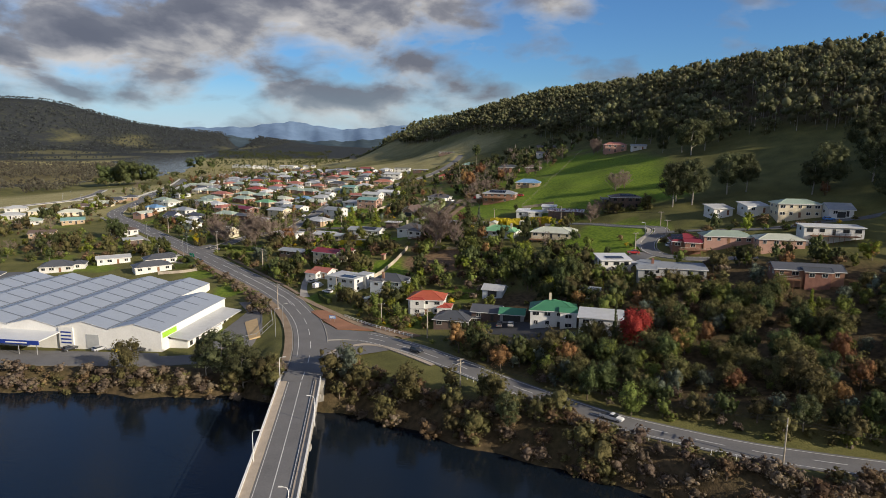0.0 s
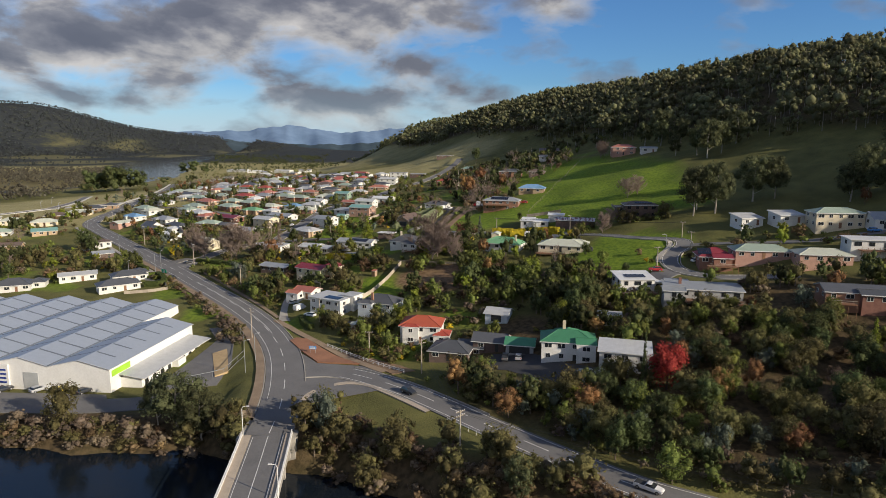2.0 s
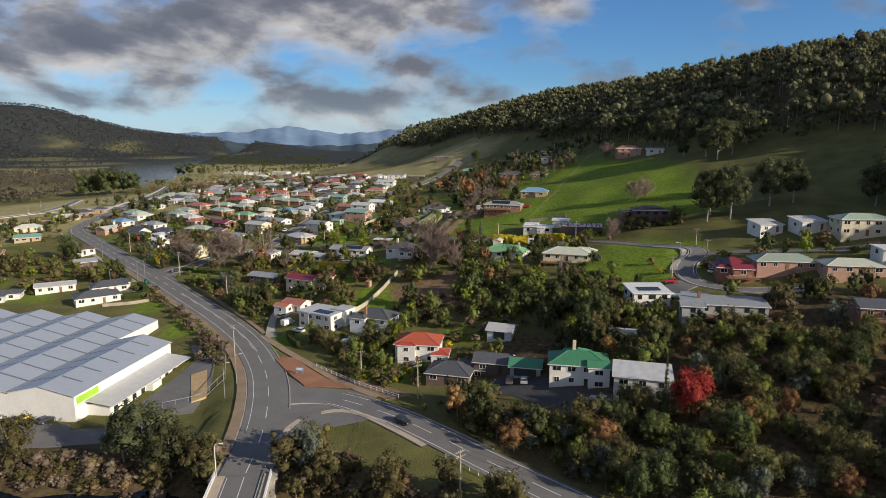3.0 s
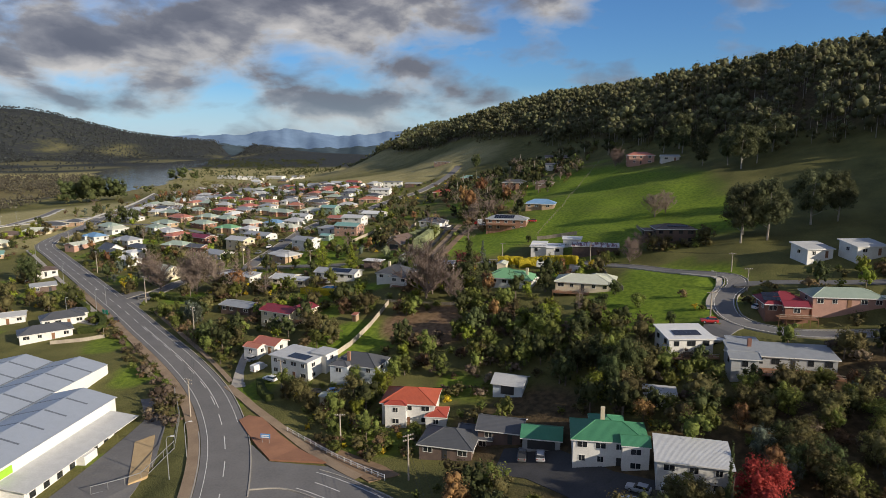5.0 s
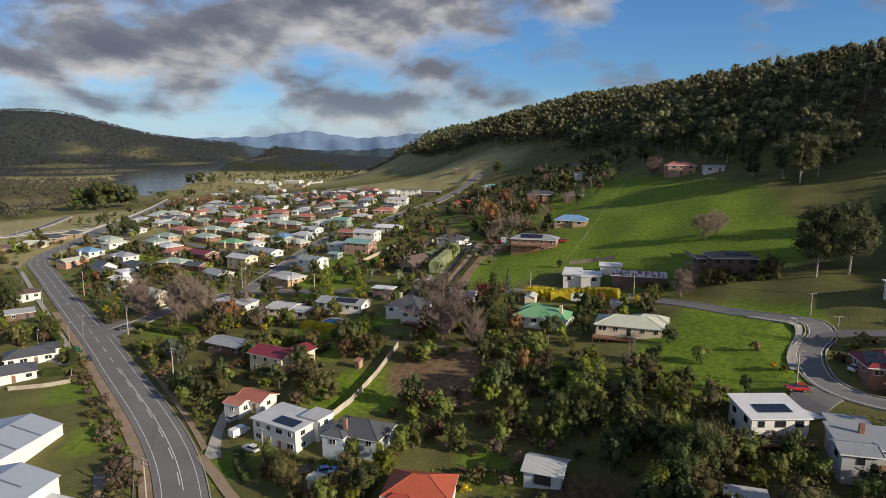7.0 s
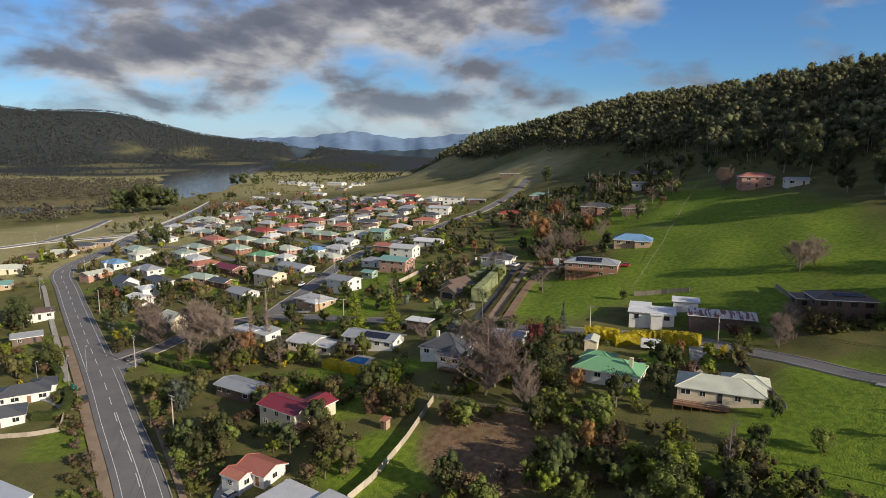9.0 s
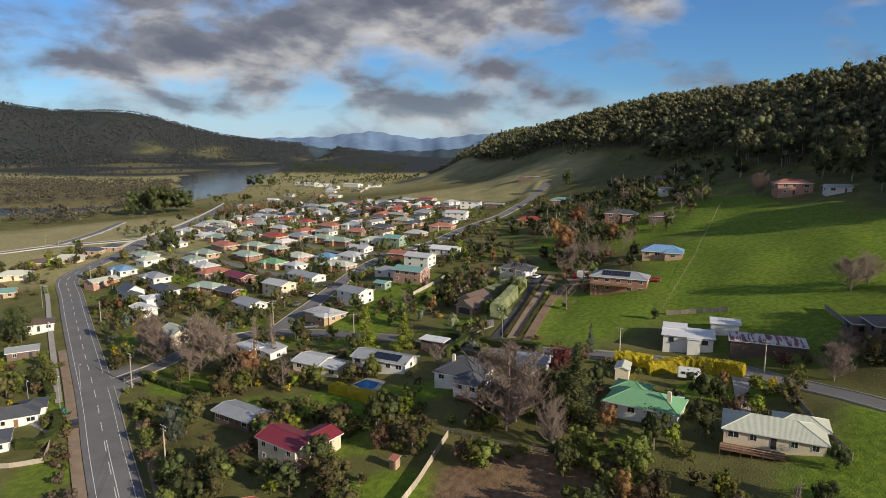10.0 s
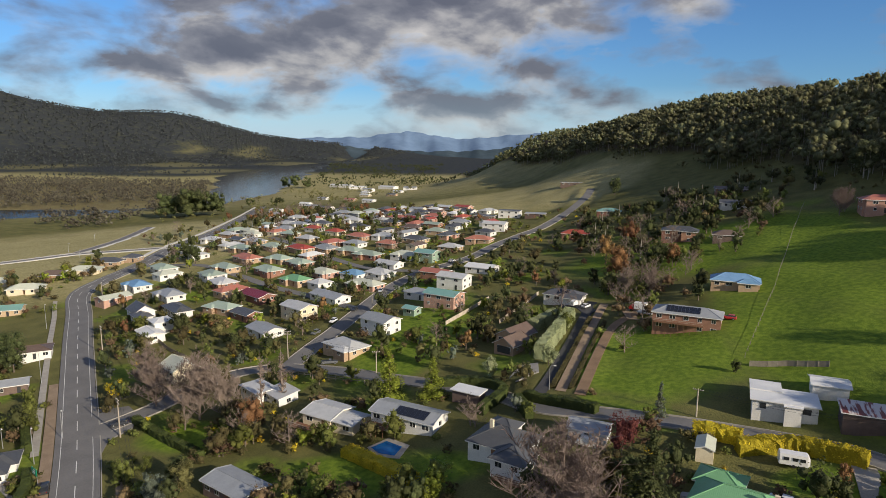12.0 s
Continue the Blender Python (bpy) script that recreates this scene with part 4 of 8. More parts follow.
house(-50.1, 274.3, -28, [(0, 0, 12, 7.5, 5.0, "gable", 17), (4.5, 4.5, 6.5, 7, 5.0, "gable", 17)], "maroon", "cream", "cream two-storey house with a maroon steel roof", 2, deck=(6.5, -3.2, 5.5, 3.6, 2.6))
house(-69.3, 292, -25, [(0, 0, 13, 7, 2.8, "gable", 12)], "grey", "brown", "dark cottage with low grey steel roof", 1)
house(3.9, 197.1, -15, [(0, 0, 11, 8.5, 2.7, "hip", 24), (5, 4, 7, 6, 2.7, "gable", 22)], "dark", "brown", "dark brick house with grey hip roof", 1)
house(15, 199, -15, [(0, 0, 9, 7, 2.7, "gable", 22)], "dark", "brown", "dark grey-roofed house wing among shrubs", 1)
house(22.7, 193.8, -12, [(0, 0, 7.5, 6, 2.4, "gable", 22)], "green", "grey", "green-roofed open carport beside the house", 1, windows=0, garage=(0, -3.05, 5.5), name="carport", category="carport")
house(34.3, 186.9, -10, [(0, 0, 13.5, 8.5, 4.5, "hip", 24), (4.5, -3.6, 4.8, 4.4, 4.5, "gable", 24), (0, 3.5, 6, 7, 4.5, "hip", 24)], "green", "white", "white weatherboard two-storey house with green steel roof", 2, chimney=(-1, 2, 8.4), garage=(-3, -4.06, 4.5))
house(46.5, 177, -16, [(0, 0, 12, 8.5, 4.4, "skillion", 4)], "light", "white", "white two-storey flat-roofed house", 2, garage=(-2, -4.06, 4))
house(18.7, 216.6, -20, [(0, 0, 7, 6.5, 2.5, "gable", 20)], "light", "pale_blue", "grey steel garden shed with dark roller door", 1, windows=0, garage=(0, -3.27, 3.2), name="shed", category="shed")
house(48.6, 200.3, -15, [(0, 0, 6, 4.2, 2.4, "flat", 2)], "light", "white", "low white flat-roofed garden shed", 1, windows=1, name="shed", category="shed")
house(60.6, 219.5, 2, [(0, 0, 10.5, 9, 4.2, "skillion", 5), (8, 2, 5.5, 5, 2.4, "flat", 2)], "white", "white", "white two-storey house with low-pitched roof and solar panels", 2, dark_frames=True, solar_on=(0, -1, 6, 2, 0), deck=(0, -6.2, 10.5, 3.4, 0.5))
house(76.9, 206.6, -12, [(0, 0, 21, 7.5, 2.9, "skillion", 5), (-8.5, -4, 5.5, 5, 2.9, "gable", 14), (-6, 6, 6, 6, 2.9, "flat", 2)], "grey", "grey", "long grey steel-roofed house with garden decks", 1, dark_frames=True, deck=(2, -6.2, 17, 4.8, 0.2), chimney=(-6, 1, 5.2), lift=0.4)
house(112, 190, -14, [(0, 0, 19, 8.5, 4.2, "gable", 17), (2, -3.5, 7, 5, 4.2, "gable", 17)], "dark", "brick", "red-brick house with dark gable roof on the slope", 1, deck=(-6, -6, 6, 3, 1.6))
house(91.1, 233, -10, [(0, 0, 10.5, 9, 2.8, "hip", 26), (1.5, -4.5, 5.5, 4, 2.8, "gable", 24)], "maroon", "brick", "brick house with red hip roof and white gable", 1, solar_on=(0, -1, 4, 2, -3.5), deck=(1, -8, 9, 3, 0.3))
house(104.6, 229.7, -8, [(0, 0, 17, 8, 2.9, "hip", 20)], "pale_green", "pink", "pink brick house with pale green steel roof", 1)
house(118.9, 219.9, -10, [(0, 0, 15, 8, 2.9, "hip", 18)], "cream", "pink", "brick house with cream steel roof", 1)
house(136.7, 220, -12, [(0, 0, 19, 8, 4.6, "flat", 3)], "white", "white", "white flat-roofed house with dark window bands", 1, dark_frames=True, deck=(0, -5.4, 15, 2.8, 1.8))
house(115.8, 263.5, 8, [(0, 0, 8.5, 7.5, 3.5, "skillion", 8)], "light", "white", "white two-storey house with grey skillion roof", 2)
house(127.8, 258.1, 6, [(0, 0, 9.5, 7.5, 3.5, "skillion", 8)], "light", "white", "white two-storey house with grey skillion roof", 2)
house(139.8, 248.8, -6, [(0, 0, 16, 8.5, 5.0, "hip", 18)], "pale_green", "cream", "cream two-storey house with pale green roof", 2)
house(152, 242, -6, [(0, 0, 9, 8, 3.2, "gable", 26)], "grey", "white", "white gabled garage house on the hillside", 1, garage=(0, -4.05, 3))
house(26.9, 284.9, -24, [(0, 0, 15, 9, 3.0, "hip", 24), (-4.5, 6, 7.5, 6, 3.0, "hip", 22)], "mid_green", "white", "white house with green tiled hip roof and verandah", 1, chimney=(5.2, -1.5, 6.4))
house(48, 271, -18, [(0, 0, 17, 9, 3.2, "hip", 20), (5, 4.5, 9, 6, 3.2, "hip", 22)], "cream", "cream", "cream weatherboard house with pale roof and white verandah", 1, deck=(-3.5, -6, 11, 3, 0.1))
house(44.7, 322.5, -14, [(0, 0, 12.5, 8, 3.1, "flat", 3), (-3.5, 4.5, 5.5, 5, 3.4, "flat", 2), (1.5, -4.6, 3.2, 1.6, 2.9, "flat", 2)], "white", "white", "white block-walled house with flat white roof", 1, dark_frames=True)
house(55.8, 328.4, -14, [(0, 0, 7, 6, 3.0, "gable", 12)], "white", "white", "white steel garage beside the house", 1, windows=0, name="shed", category="shed")
house(61.7, 313.8, -14, [(0, 0, 17, 5.5, 2.6, "skillion", 6)], "rust", "brown", "long rusty corrugated-iron shed", 1, windows=0, name="shed", category="shed")
house(88.5, 306, -6, [(0, 0, 14, 9, 4.8, "hip", 16), (-6, 5, 7, 6, 3.2, "flat", 2)], "brown", "brown", "brown brick two-storey house with solar panels", 2, solar_on=(0, -1, 7, 1, 1), dark_frames=True)
house(34, 375.4, -16, [(0, 0, 19, 8.5, 5.0, "hip", 20)], "grey", "brick", "long red-brick two-storey house with verandah and solar panels", 2, solar_on=(0, -1, 9, 2, -1), deck=(-2, -5.4, 14, 2.4, 2.5))
house(54.8, 406.5, -14, [(0, 0, 15, 8.5, 3.0, "hip", 24), (4, -4, 6, 4, 3.0, "hip", 24)], "blue", "tan", "brick house with pale blue hip roof", 1)
house(-17.5, 377, -30, [(0, 0, 8, 11, 2.8, "gable", 30), (4, -8, 7, 9, 2.8, "gable", 30)], "brown", "tan", "brown-roofed gabled house with double garage", 1, garage=(4, -12.55, 4.6))
house(-2.1, 419.2, -20, [(0, 0, 14, 8, 3.0, "hip", 22), (5, -4, 6, 5, 3.0, "gable", 22)], "dark", "white", "white house with dark grey hip roof and carport", 1, solar_on=(0, -1, 4, 2, 0))
house(-14.6, 305.1, -22, [(0, 0, 12, 10, 3.2, "hip", 26), (5, -5.5, 7, 7, 3.2, "hip", 26), (-3, 6, 6, 5, 3.2, "hip", 24)], "dark", "white", "white weatherboard house with dark hipped roof and chimney", 1, chimney=(-2.5, -1, 7.0), deck=(6, -10.3, 6, 2, 0.1))
house(-39, 320.5, -18, [(0, 0, 17, 8, 3.6, "gable", 14)], "grey", "white", "white house with grey roof, solar panels and deck", 1, solar_on=(0, -1, 8, 2, 2), deck=(-6, -5.6, 6, 3.4, 0.8))
house(-60.9, 323.5, -20, [(0, 0, 9, 9, 3.4, "gable", 12), (7, -0.5, 8, 7, 3.2, "gable", 12)], "light", "cream", "cream house with broad light grey roof and timber deck", 1, deck=(-2, -5.8, 9, 2.8, 0.4))
house(3, 309.5, -15, [(0, 0, 8, 5.5, 2.6, "gable", 20)], "grey", "pale_blue", "small grey garage with a gabled roof", 1, windows=1, name="shed", category="shed")
house(-26, 331, -20, [(0, 0, 7.5, 3.8, 2.5, "flat", 1)], "white", "brown", "flat white-roofed carport behind a hedge", 1, windows=0, name="carport", category="carport")
house(-88, 339, -35, [(0, 0, 9, 6, 3.2, "flat", 2), (7.5, 3, 8, 6, 3.0, "skillion", 8)], "light", "white", "white house with solar panels behind bare poplars", 1)
house(-122, 353, -35, [(0, 0, 10, 8, 4.0, "gable", 28)], "cream", "cream", "cream gabled house behind bare trees", 1)
house(-154.5, 384.3, -38, [(0, 0, 11, 7, 3.0, "gable", 14), (-7, 6, 8, 7, 5.0, "hip", 14)], "white", "white", "white two-storey house with pale roof", 1)
house(-175.9, 408.3, -38, [(0, 0, 11, 8, 3.2, "gable", 32), (8, -2, 9, 6, 2.8, "hip", 22)], "dark", "white", "white gabled house with charcoal roof", 1)
house(-162.4, 413.5, -38, [(0, 0, 16, 7, 2.7, "hip", 20)], "dark", "white", "long white house with charcoal roof", 1)
# across the main road
house(-130, 276, 36, [(0, 0, 15, 8, 2.8, "hip", 22)], "dark", "white", "white house with charcoal hip roof", 1)
house(-133.1, 290.8, 36, [(0, 0, 13, 8, 2.8, "hip", 22), (5, 4, 6, 7, 2.8, "hip", 22)], "dark", "white", "white house with charcoal hip roof and hedged yard", 1)
house(-156, 293, 30, [(0, 0, 14, 7, 2.7, "gable", 14)], "light", "white", "low white cottage with pale roof", 1)
house(-174, 279, 20, [(0, 0, 13, 9, 2.7, "hip", 24), (8, 2, 6, 6, 2.7, "hip", 22)], "dark", "white", "white house with charcoal hip roof", 1)
house(-178, 257, 15, [(0, 0, 14, 9, 2.7, "hip", 24)], "dark", "white", "white house with charcoal hip roof", 1)
house(-196, 262, 15, [(0, 0, 14, 9, 2.7, "hip", 24)], "dark", "white", "white house with charcoal hip roof", 1)
house(-184, 360, 38, [(0, 0, 13, 8, 3.6, "hip", 16)], "brown", "white", "white house with flat brown roof", 1)
house(-168, 336, 38, [(0, 0, 9, 6, 2.7, "gable", 18)], "grey", "brown", "dark cottage beside the main road", 1)
house(-234, 364, 20, [(0, 0, 13, 8, 2.7, "gable", 18)], "brown", "tan", "brown-roofed house among bare trees", 1)
house(-241, 407, 30, [(0, 0, 13, 8, 2.7, "gable", 18)], "teal", "tan", "teal-roofed house beside the main road", 1)
house(-26, 220, -20, [(0, 0, 2.8, 2.6, 2.1, "gable", 12)], "cream", "cream", "small cream garden shed", 1, windows=0, name="shed", category="shed")
house(24.9, 303.6, -15, [(0, 0, 3.2, 5.5, 2.4, "gable", 20)], "cream", "cream", "small cream garden garage behind a hedge", 1, windows=0, name="shed", category="shed")

# town houses farther off: (x, y, heading, width, roof, wall, kind)
def town_house(x, y, head, w, roof, wall, kind="hip", storeys=1, d=8.5, say=""):
    tone = {"pale_green": "pale green", "mid_green": "green"}.get(roof, roof)
    stuff = {"white": "white", "cream": "cream", "brick": "red-brick", "tan": "tan brick", "grey": "grey", "brown": "dark brick", "pink": "pink brick", "pale_blue": "pale blue", "green": "green"}[wall]
    hh = 2.8 if storeys == 1 else 5.3
    wings = [(0, 0, w, d, hh, kind, 22 if kind == "hip" else 17)]
    if kind == "hip" and w > 12:
        wings.append((w * 0.25 * (1 if int(x) % 2 else -1), -d * 0.45, w * 0.4, d * 0.5, hh, "hip", 22))
    return house(x, y, head, wings, roof, wall, f"{stuff} house with {tone} {kind} roof" + (", two storeys" if storeys > 1 else " in town"), storeys, windows=1)


T = town_house
T(-261, 439, 30, 15, "cream", "cream"); T(-268, 464, 20, 14, "brown", "tan"); T(-257, 474, 20, 16, "cream", "cream")
T(-259, 495, 10, 15, "dark", "tan"); T(-250, 503, 10, 9, "dark", "tan"); T(-211, 476, -30, 14, "pale_green", "white"); T(-213, 510, -30, 14, "light", "white")
T(-204, 445, -35, 13, "blue", "white"); T(-178, 432, -36, 14, "grey", "white"); T(-236, 567, -20, 13, "light", "white")
T(-192, 526, -28, 15, "pale_green", "tan"); T(-175, 499, -28, 16, "salmon", "tan"); T(-176, 478, -30, 14, "pale_green", "tan")
T(-175, 463, -32, 13, "pale_green", "white"); T(-163, 452, -32, 13, "light", "brick"); T(-151, 476, -30, 15, "pale_green", "brick")
T(-156, 499, -28, 13, "pale_green", "tan"); T(-175, 532, -26, 13, "pale_green", "tan"); T(-198, 552, -26, 14, "grey", "tan")
T(-155, 526, -26, 15, "red", "tan"); T(-141, 492, -28, 13, "pale_green", "brick"); T(-141, 530, -24, 14, "grey", "tan")
T(-121, 475, -28, 13, "cream", "pink"); T(-130, 462, -30, 13, "mid_green", "tan"); T(-137.2, 435.9, -32, 16, "maroon", "brick", "gable")
T(-116, 457, -30, 8, "light", "white"); T(-103, 436, -32, 18, "grey", "white", "gable"); T(-92, 453, -25, 16, "cream", "pink")
T(-104, 472, -24, 11, "blue", "white"); T(-91, 473, -24, 13, "light", "white"); T(-124, 525, -24, 14, "pale_green", "tan")
T(-110, 515, -24, 15, "pale_green", "brick"); T(-133, 569, -22, 15, "salmon", "tan"); T(-116, 569, -22, 14, "light", "white")
T(-93, 558, -20, 15, "dark", "tan"); T(-155, 584, -22, 11, "red", "cream"); T(-146, 606, -20, 15, "dark", "white")
T(-88, 513, -22, 14, "cream", "white"); T(-74, 504, -20, 11, "teal", "green", "gable", 2); T(-92, 493, -24, 13, "light", "white", "gable")
T(-203, 740, -15, 16, "dark", "white"); T(-174, 658, -15, 13, "grey", "white"); T(-158, 681, -15, 14, "light", "white"); T(-138, 670, -14, 14, "dark", "brown")
T(-117, 660, -14, 14, "dark", "white"); T(-100, 652, -14, 14, "salmon", "tan"); T(-108, 414, -30, 13, "light", "cream", "gable", 2)
T(-113, 394, -34, 13, "grey", "white", "gable"); T(-67.1, 392.1, -30, 12, "grey", "white", "gable", 2); T(-73.8, 373.8, -32, 14, "light", "tan")
T(-60, 411, -25, 5.5, "teal", "green", "gable", 1, 4.5); T(-49.2, 420.7, -22, 14, "teal", "pink", "gable", 2); T(-270, 735, -20, 14, "grey", "white")
T(-50, 449, -20, 13, "light", "white", "gable", 2); T(-41, 476, -20, 14, "white", "white", "gable"); T(-52, 550, -15, 15, "salmon", "tan")
T(-60, 644, -8, 15, "dark", "brown", "flat"); T(-42, 648, -8, 16, "dark", "white", "flat", 2); T(-23, 640, -8, 14, "grey", "brown", "flat")
T(-47, 591, -12, 15, "light", "white", "gable", 2); T(4, 785, -5, 20, "dark", "brown", "flat"); T(4, 548, -12, 15, "red", "brick")
T(26, 603, -10, 15, "teal", "brick"); T(51, 492, -12, 16, "dark", "brick", "hip", 2); T(68, 477, -12, 11, "brown", "brown")
T(87, 538, -8, 17, "dark", "white", "gable"); T(94, 580, -8, 18, "brown", "brick", "gable"); T(126, 470, -10, 16, "salmon", "pink", "hip", 2)
T(138, 452, -8, 10, "grey", "white", "gable", 1, 6); T(-299, 434, 20, 14, "light", "white"); T(-290, 450, 20, 13, "cream", "cream"); T(-270, 408, 25, 14, "pale_green", "white")
T(-320, 470, 15, 13, "light", "white"); T(-228, 690, -15, 14, "light", "white"); T(-190, 700, -15, 14, "grey", "tan"); T(-215, 640, -20, 13, "light", "white"); T(-200, 605, -20, 13, "grey", "white")
T(-180, 625, -20, 13, "dark", "cream"); T(-165, 560, -24, 12, "light", "tan"); T(-216, 585, -22, 12, "cream", "white"); T(-105, 600, -18, 13, "brown", "tan"); T(-75, 620, -14, 13, "grey", "white"); T(-85, 585, -18, 12, "pale_green", "tan")
T(-128, 545, -24, 12, "grey", "white"); T(-107, 545, -22, 12, "salmon", "tan"); T(-66, 530, -18, 12, "light", "tan"); T(-186, 580, -22, 12, "pale_green", "tan"); T(-126, 625, -16, 13, "dark", "tan"); T(-160, 640, -18, 13, "light", "white")

# the rest of the town, plot by plot along its streets
def fill_town():
    rng = random.Random(31)
    taken = [(o.matrix_world.translation.x, o.matrix_world.translation.y) for o in scene.objects if o.type == "EMPTY" and o.name.split(".")[0] in ("house", "shed", "carport")]
    c, sn = math.cos(radians(-26)), math.sin(radians(-26))
    for i in range(-9, 10):
        for j in range(-9, 10):
            u, v = i * 17.5 + rng.uniform(-2, 2), j * 16.5 + rng.uniform(-2, 2)
            x, y = -136 + u * c - v * sn, 560 + u * sn + v * c
            inside = ((x + 136) / 125) ** 2 + ((y - 560) / 165) ** 2 < 1 and x < -30 - 0.1 * (y - 430)
            free = all(math.hypot(x - a, y - b) > 14.8 for a, b in taken)
            if inside and free and np.min(np.hypot(ROAD_XYZW[:, 0] - x, ROAD_XYZW[:, 1] - y) - ROAD_XYZW[:, 3]) > 6:
                taken.append((x, y))
                roof = rng.choice(("pale_green", "grey", "light", "dark", "salmon", "cream", "grey", "light", "brown", "red", "white", "dark"))
                T(round(x, 1), round(y, 1), rng.choice((-28, -24, 62, -20, 66)), rng.choice((11, 12, 13, 14)), roof, rng.choice(("white", "tan", "cream", "brick", "white", "pink", "grey")), rng.choice(("hip", "hip", "gable")), 1, rng.choice((7.0, 7.8)))


bpy.context.view_layer.update()
fill_town()

for hx, hy, roof, wall in ((-300, 800, "light", "white"), (-275, 840, "grey", "cream"), (-245, 800, "dark", "white"), (-310, 900, "white", "white"), (-270, 950, "salmon", "tan"), (-230, 900, "light", "white"), (-330, 1010, "grey", "white"), (-285, 1060, "light", "cream"), (-240, 1040, "dark", "tan"), (-310, 1140, "white", "white"), (-260, 1150, "light", "white")):
    T(hx, hy, -18, 15, roof, wall, "gable")

# large works far off by the river
for bx, by, bw, hd in ((-420, 1335, 46, -16), (-372, 1290, 30, 8), (-318, 1300, 34, -20), (-262, 1240, 22, 5), (-330, 1215, 18, -10)):
    house(bx, by, hd, [(0, 0, bw, 16, 4.5, "gable", 10)], "white" if bw > 25 else "grey", "white", "long pale-roofed farm shed beyond the town", 1, windows=0, name="farm_shed", category="shed", group="farm sheds")

# ---- warehouse ----
def warehouse():
    wh_wall = material("warehouse_wall", (0.80, 0.79, 0.76), (0.70, 0.69, 0.66), rough=0.6, scale=0.25, fine=2, bump=0.03)
    wh_roof = ribbed("warehouse_roof", (0.42, 0.46, 0.52), (0.36, 0.40, 0.45), pitch=0.25, rough=0.4, metal=0.2)
    strip = material("skylight_strip", (0.16, 0.18, 0.21), (0.12, 0.14, 0.165), rough=0.35, fine=2, bump=0)
    lime = material("lime_sign", (0.35, 0.62, 0.05), (0.30, 0.55, 0.05), rough=0.5, fine=3, bump=0)
    blue = material("blue_sign", (0.02, 0.05, 0.28), (0.02, 0.045, 0.24), rough=0.5, fine=3, bump=0)
    w = empty("warehouse", pose(-83.6, 180.2, 3.9, 0, 0, -7.9), "large white warehouse with grey sawtooth-gabled steel roof", "warehouse")
    eave, rise, bw = 6.4, 2.0, 17.0
    for k in range(6):
        x1, x0 = -k * bw, -(k + 1) * bw
        xm, depth = (x0 + x1) / 2, 40.0 if k == 0 else 61.0
        bm = bmesh.new()
        prof = [(x0, -2.5), (x1, -2.5), (x1, eave), (xm, eave + rise), (x0, eave)]
        f = [bm.verts.new((px, 0, pz)) for px, pz in prof]
        b = [bm.verts.new((px, depth, pz)) for px, pz in prof]
        bm.faces.new(f), bm.faces.new(b[::-1])
        for i in range(5):
            if i not in (2, 3):
                bm.faces.new((f[i], b[i], b[(i + 1) % 5], f[(i + 1) % 5]))
        part("wall", bm, wh_wall, w)
        o = 0.35
        planes = [[(x1 + (o if k == 0 else 0), -o, eave + 0.1), (x1 + (o if k == 0 else 0), depth + o, eave + 0.1), (xm, depth + o, eave + rise + 0.12), (xm, -o, eave + rise + 0.12)],
                  [(x0, -o, eave + 0.1), (xm, -o, eave + rise + 0.12), (xm, depth + o, eave + rise + 0.12), (x0, depth + o, eave + 0.1)]]
        r = part("roof", roof_mesh("roof", planes, wh_roof, 0.1), None, w)
        n = int(depth / 7.5)
        for j in range(n):
            yy = 6.5 + j * (depth - 6) / n
            for side in (0, 1):
                bm = bmesh.new()
                xa, xb = (xm + 0.3, x1 - 0.3) if side == 0 else (x0 + 0.3, xm - 0.3)
                za = lambda x: eave + 0.16 + rise * (1 - abs(x - xm) / (bw / 2))
                vs = [bm.verts.new(p) for p in ((xa, yy, za(xa)), (xb, yy, za(xb)), (xb, yy + 0.55, za(xb)), (xa, yy + 0.55, za(xa)))]
                lo = [bm.verts.new(v.co - Vector((0, 0, 0.08))) for v in vs]
                bm.faces.new(vs)
                for i in range(4):
                    bm.faces.new((vs[i], lo[i], lo[(i + 1) % 4], vs[(i + 1) % 4]))
                part("skylight", bm, strip, r, "dark translucent roof strip")
        if k in (1, 3):
            block("roller_door", WALLS["grey"], w, xm + 3, -0.05, 0, 4.2, 0.12, 4.4, label="grey roller door")
        bm = bmesh.new()
        add_tube(bm, [(x0, -0.3, eave + 0.12), (x0, depth, eave + 0.12)], 0.28, 6)
        part("valley_gutter", bm, strip, w)
    # lean-to with shopfront windows
    part("annex_wall", box(0.02, 6.0, 4, 37, -2.5, 2.9), wh_wall, w)
    part("annex_roof", roof_mesh("annex_roof", [[(-0.1, 3.2, 4.0), (7.4, 3.2, 3.1), (7.4, 38, 3.1), (-0.1, 38, 4.0)]], ROOFS["light"], 0.14), None, w)
    for j in range(9):
        window(w, 6.03, 6 + j * 3.6, 1.5, 1.5, 1.6, 90, True)
    part("annex_porch", box(6.02, 8.0, 18, 22, -1.5, 2.8), wh_wall, w)
    block("sign", lime, w, 0.08, 4.5, 4.2, 0.12, 7.5, 1.6, label="lime green sign board")
    # canopy over the forecourt, with a blue fascia of plain bars
    part("canopy", roof_mesh("canopy", [[(-62, -9, 4.6), (-33, -9, 4.6), (-33, 0, 4.9), (-62, 0, 4.9)]], ROOFS["white"], 0.3), None, w)
    part("fascia", box(-62, -32.8, -9.3, -9.02, 3.5, 4.7), blue, w, "blue fascia with plain white bars")
    block("fascia_bar", trim_white, w, -40, -9.36, 3.9, 7, 0.06, 0.4)
    block("fascia_bar", trim_white, w, -52, -9.36, 3.9, 5, 0.06, 0.4)
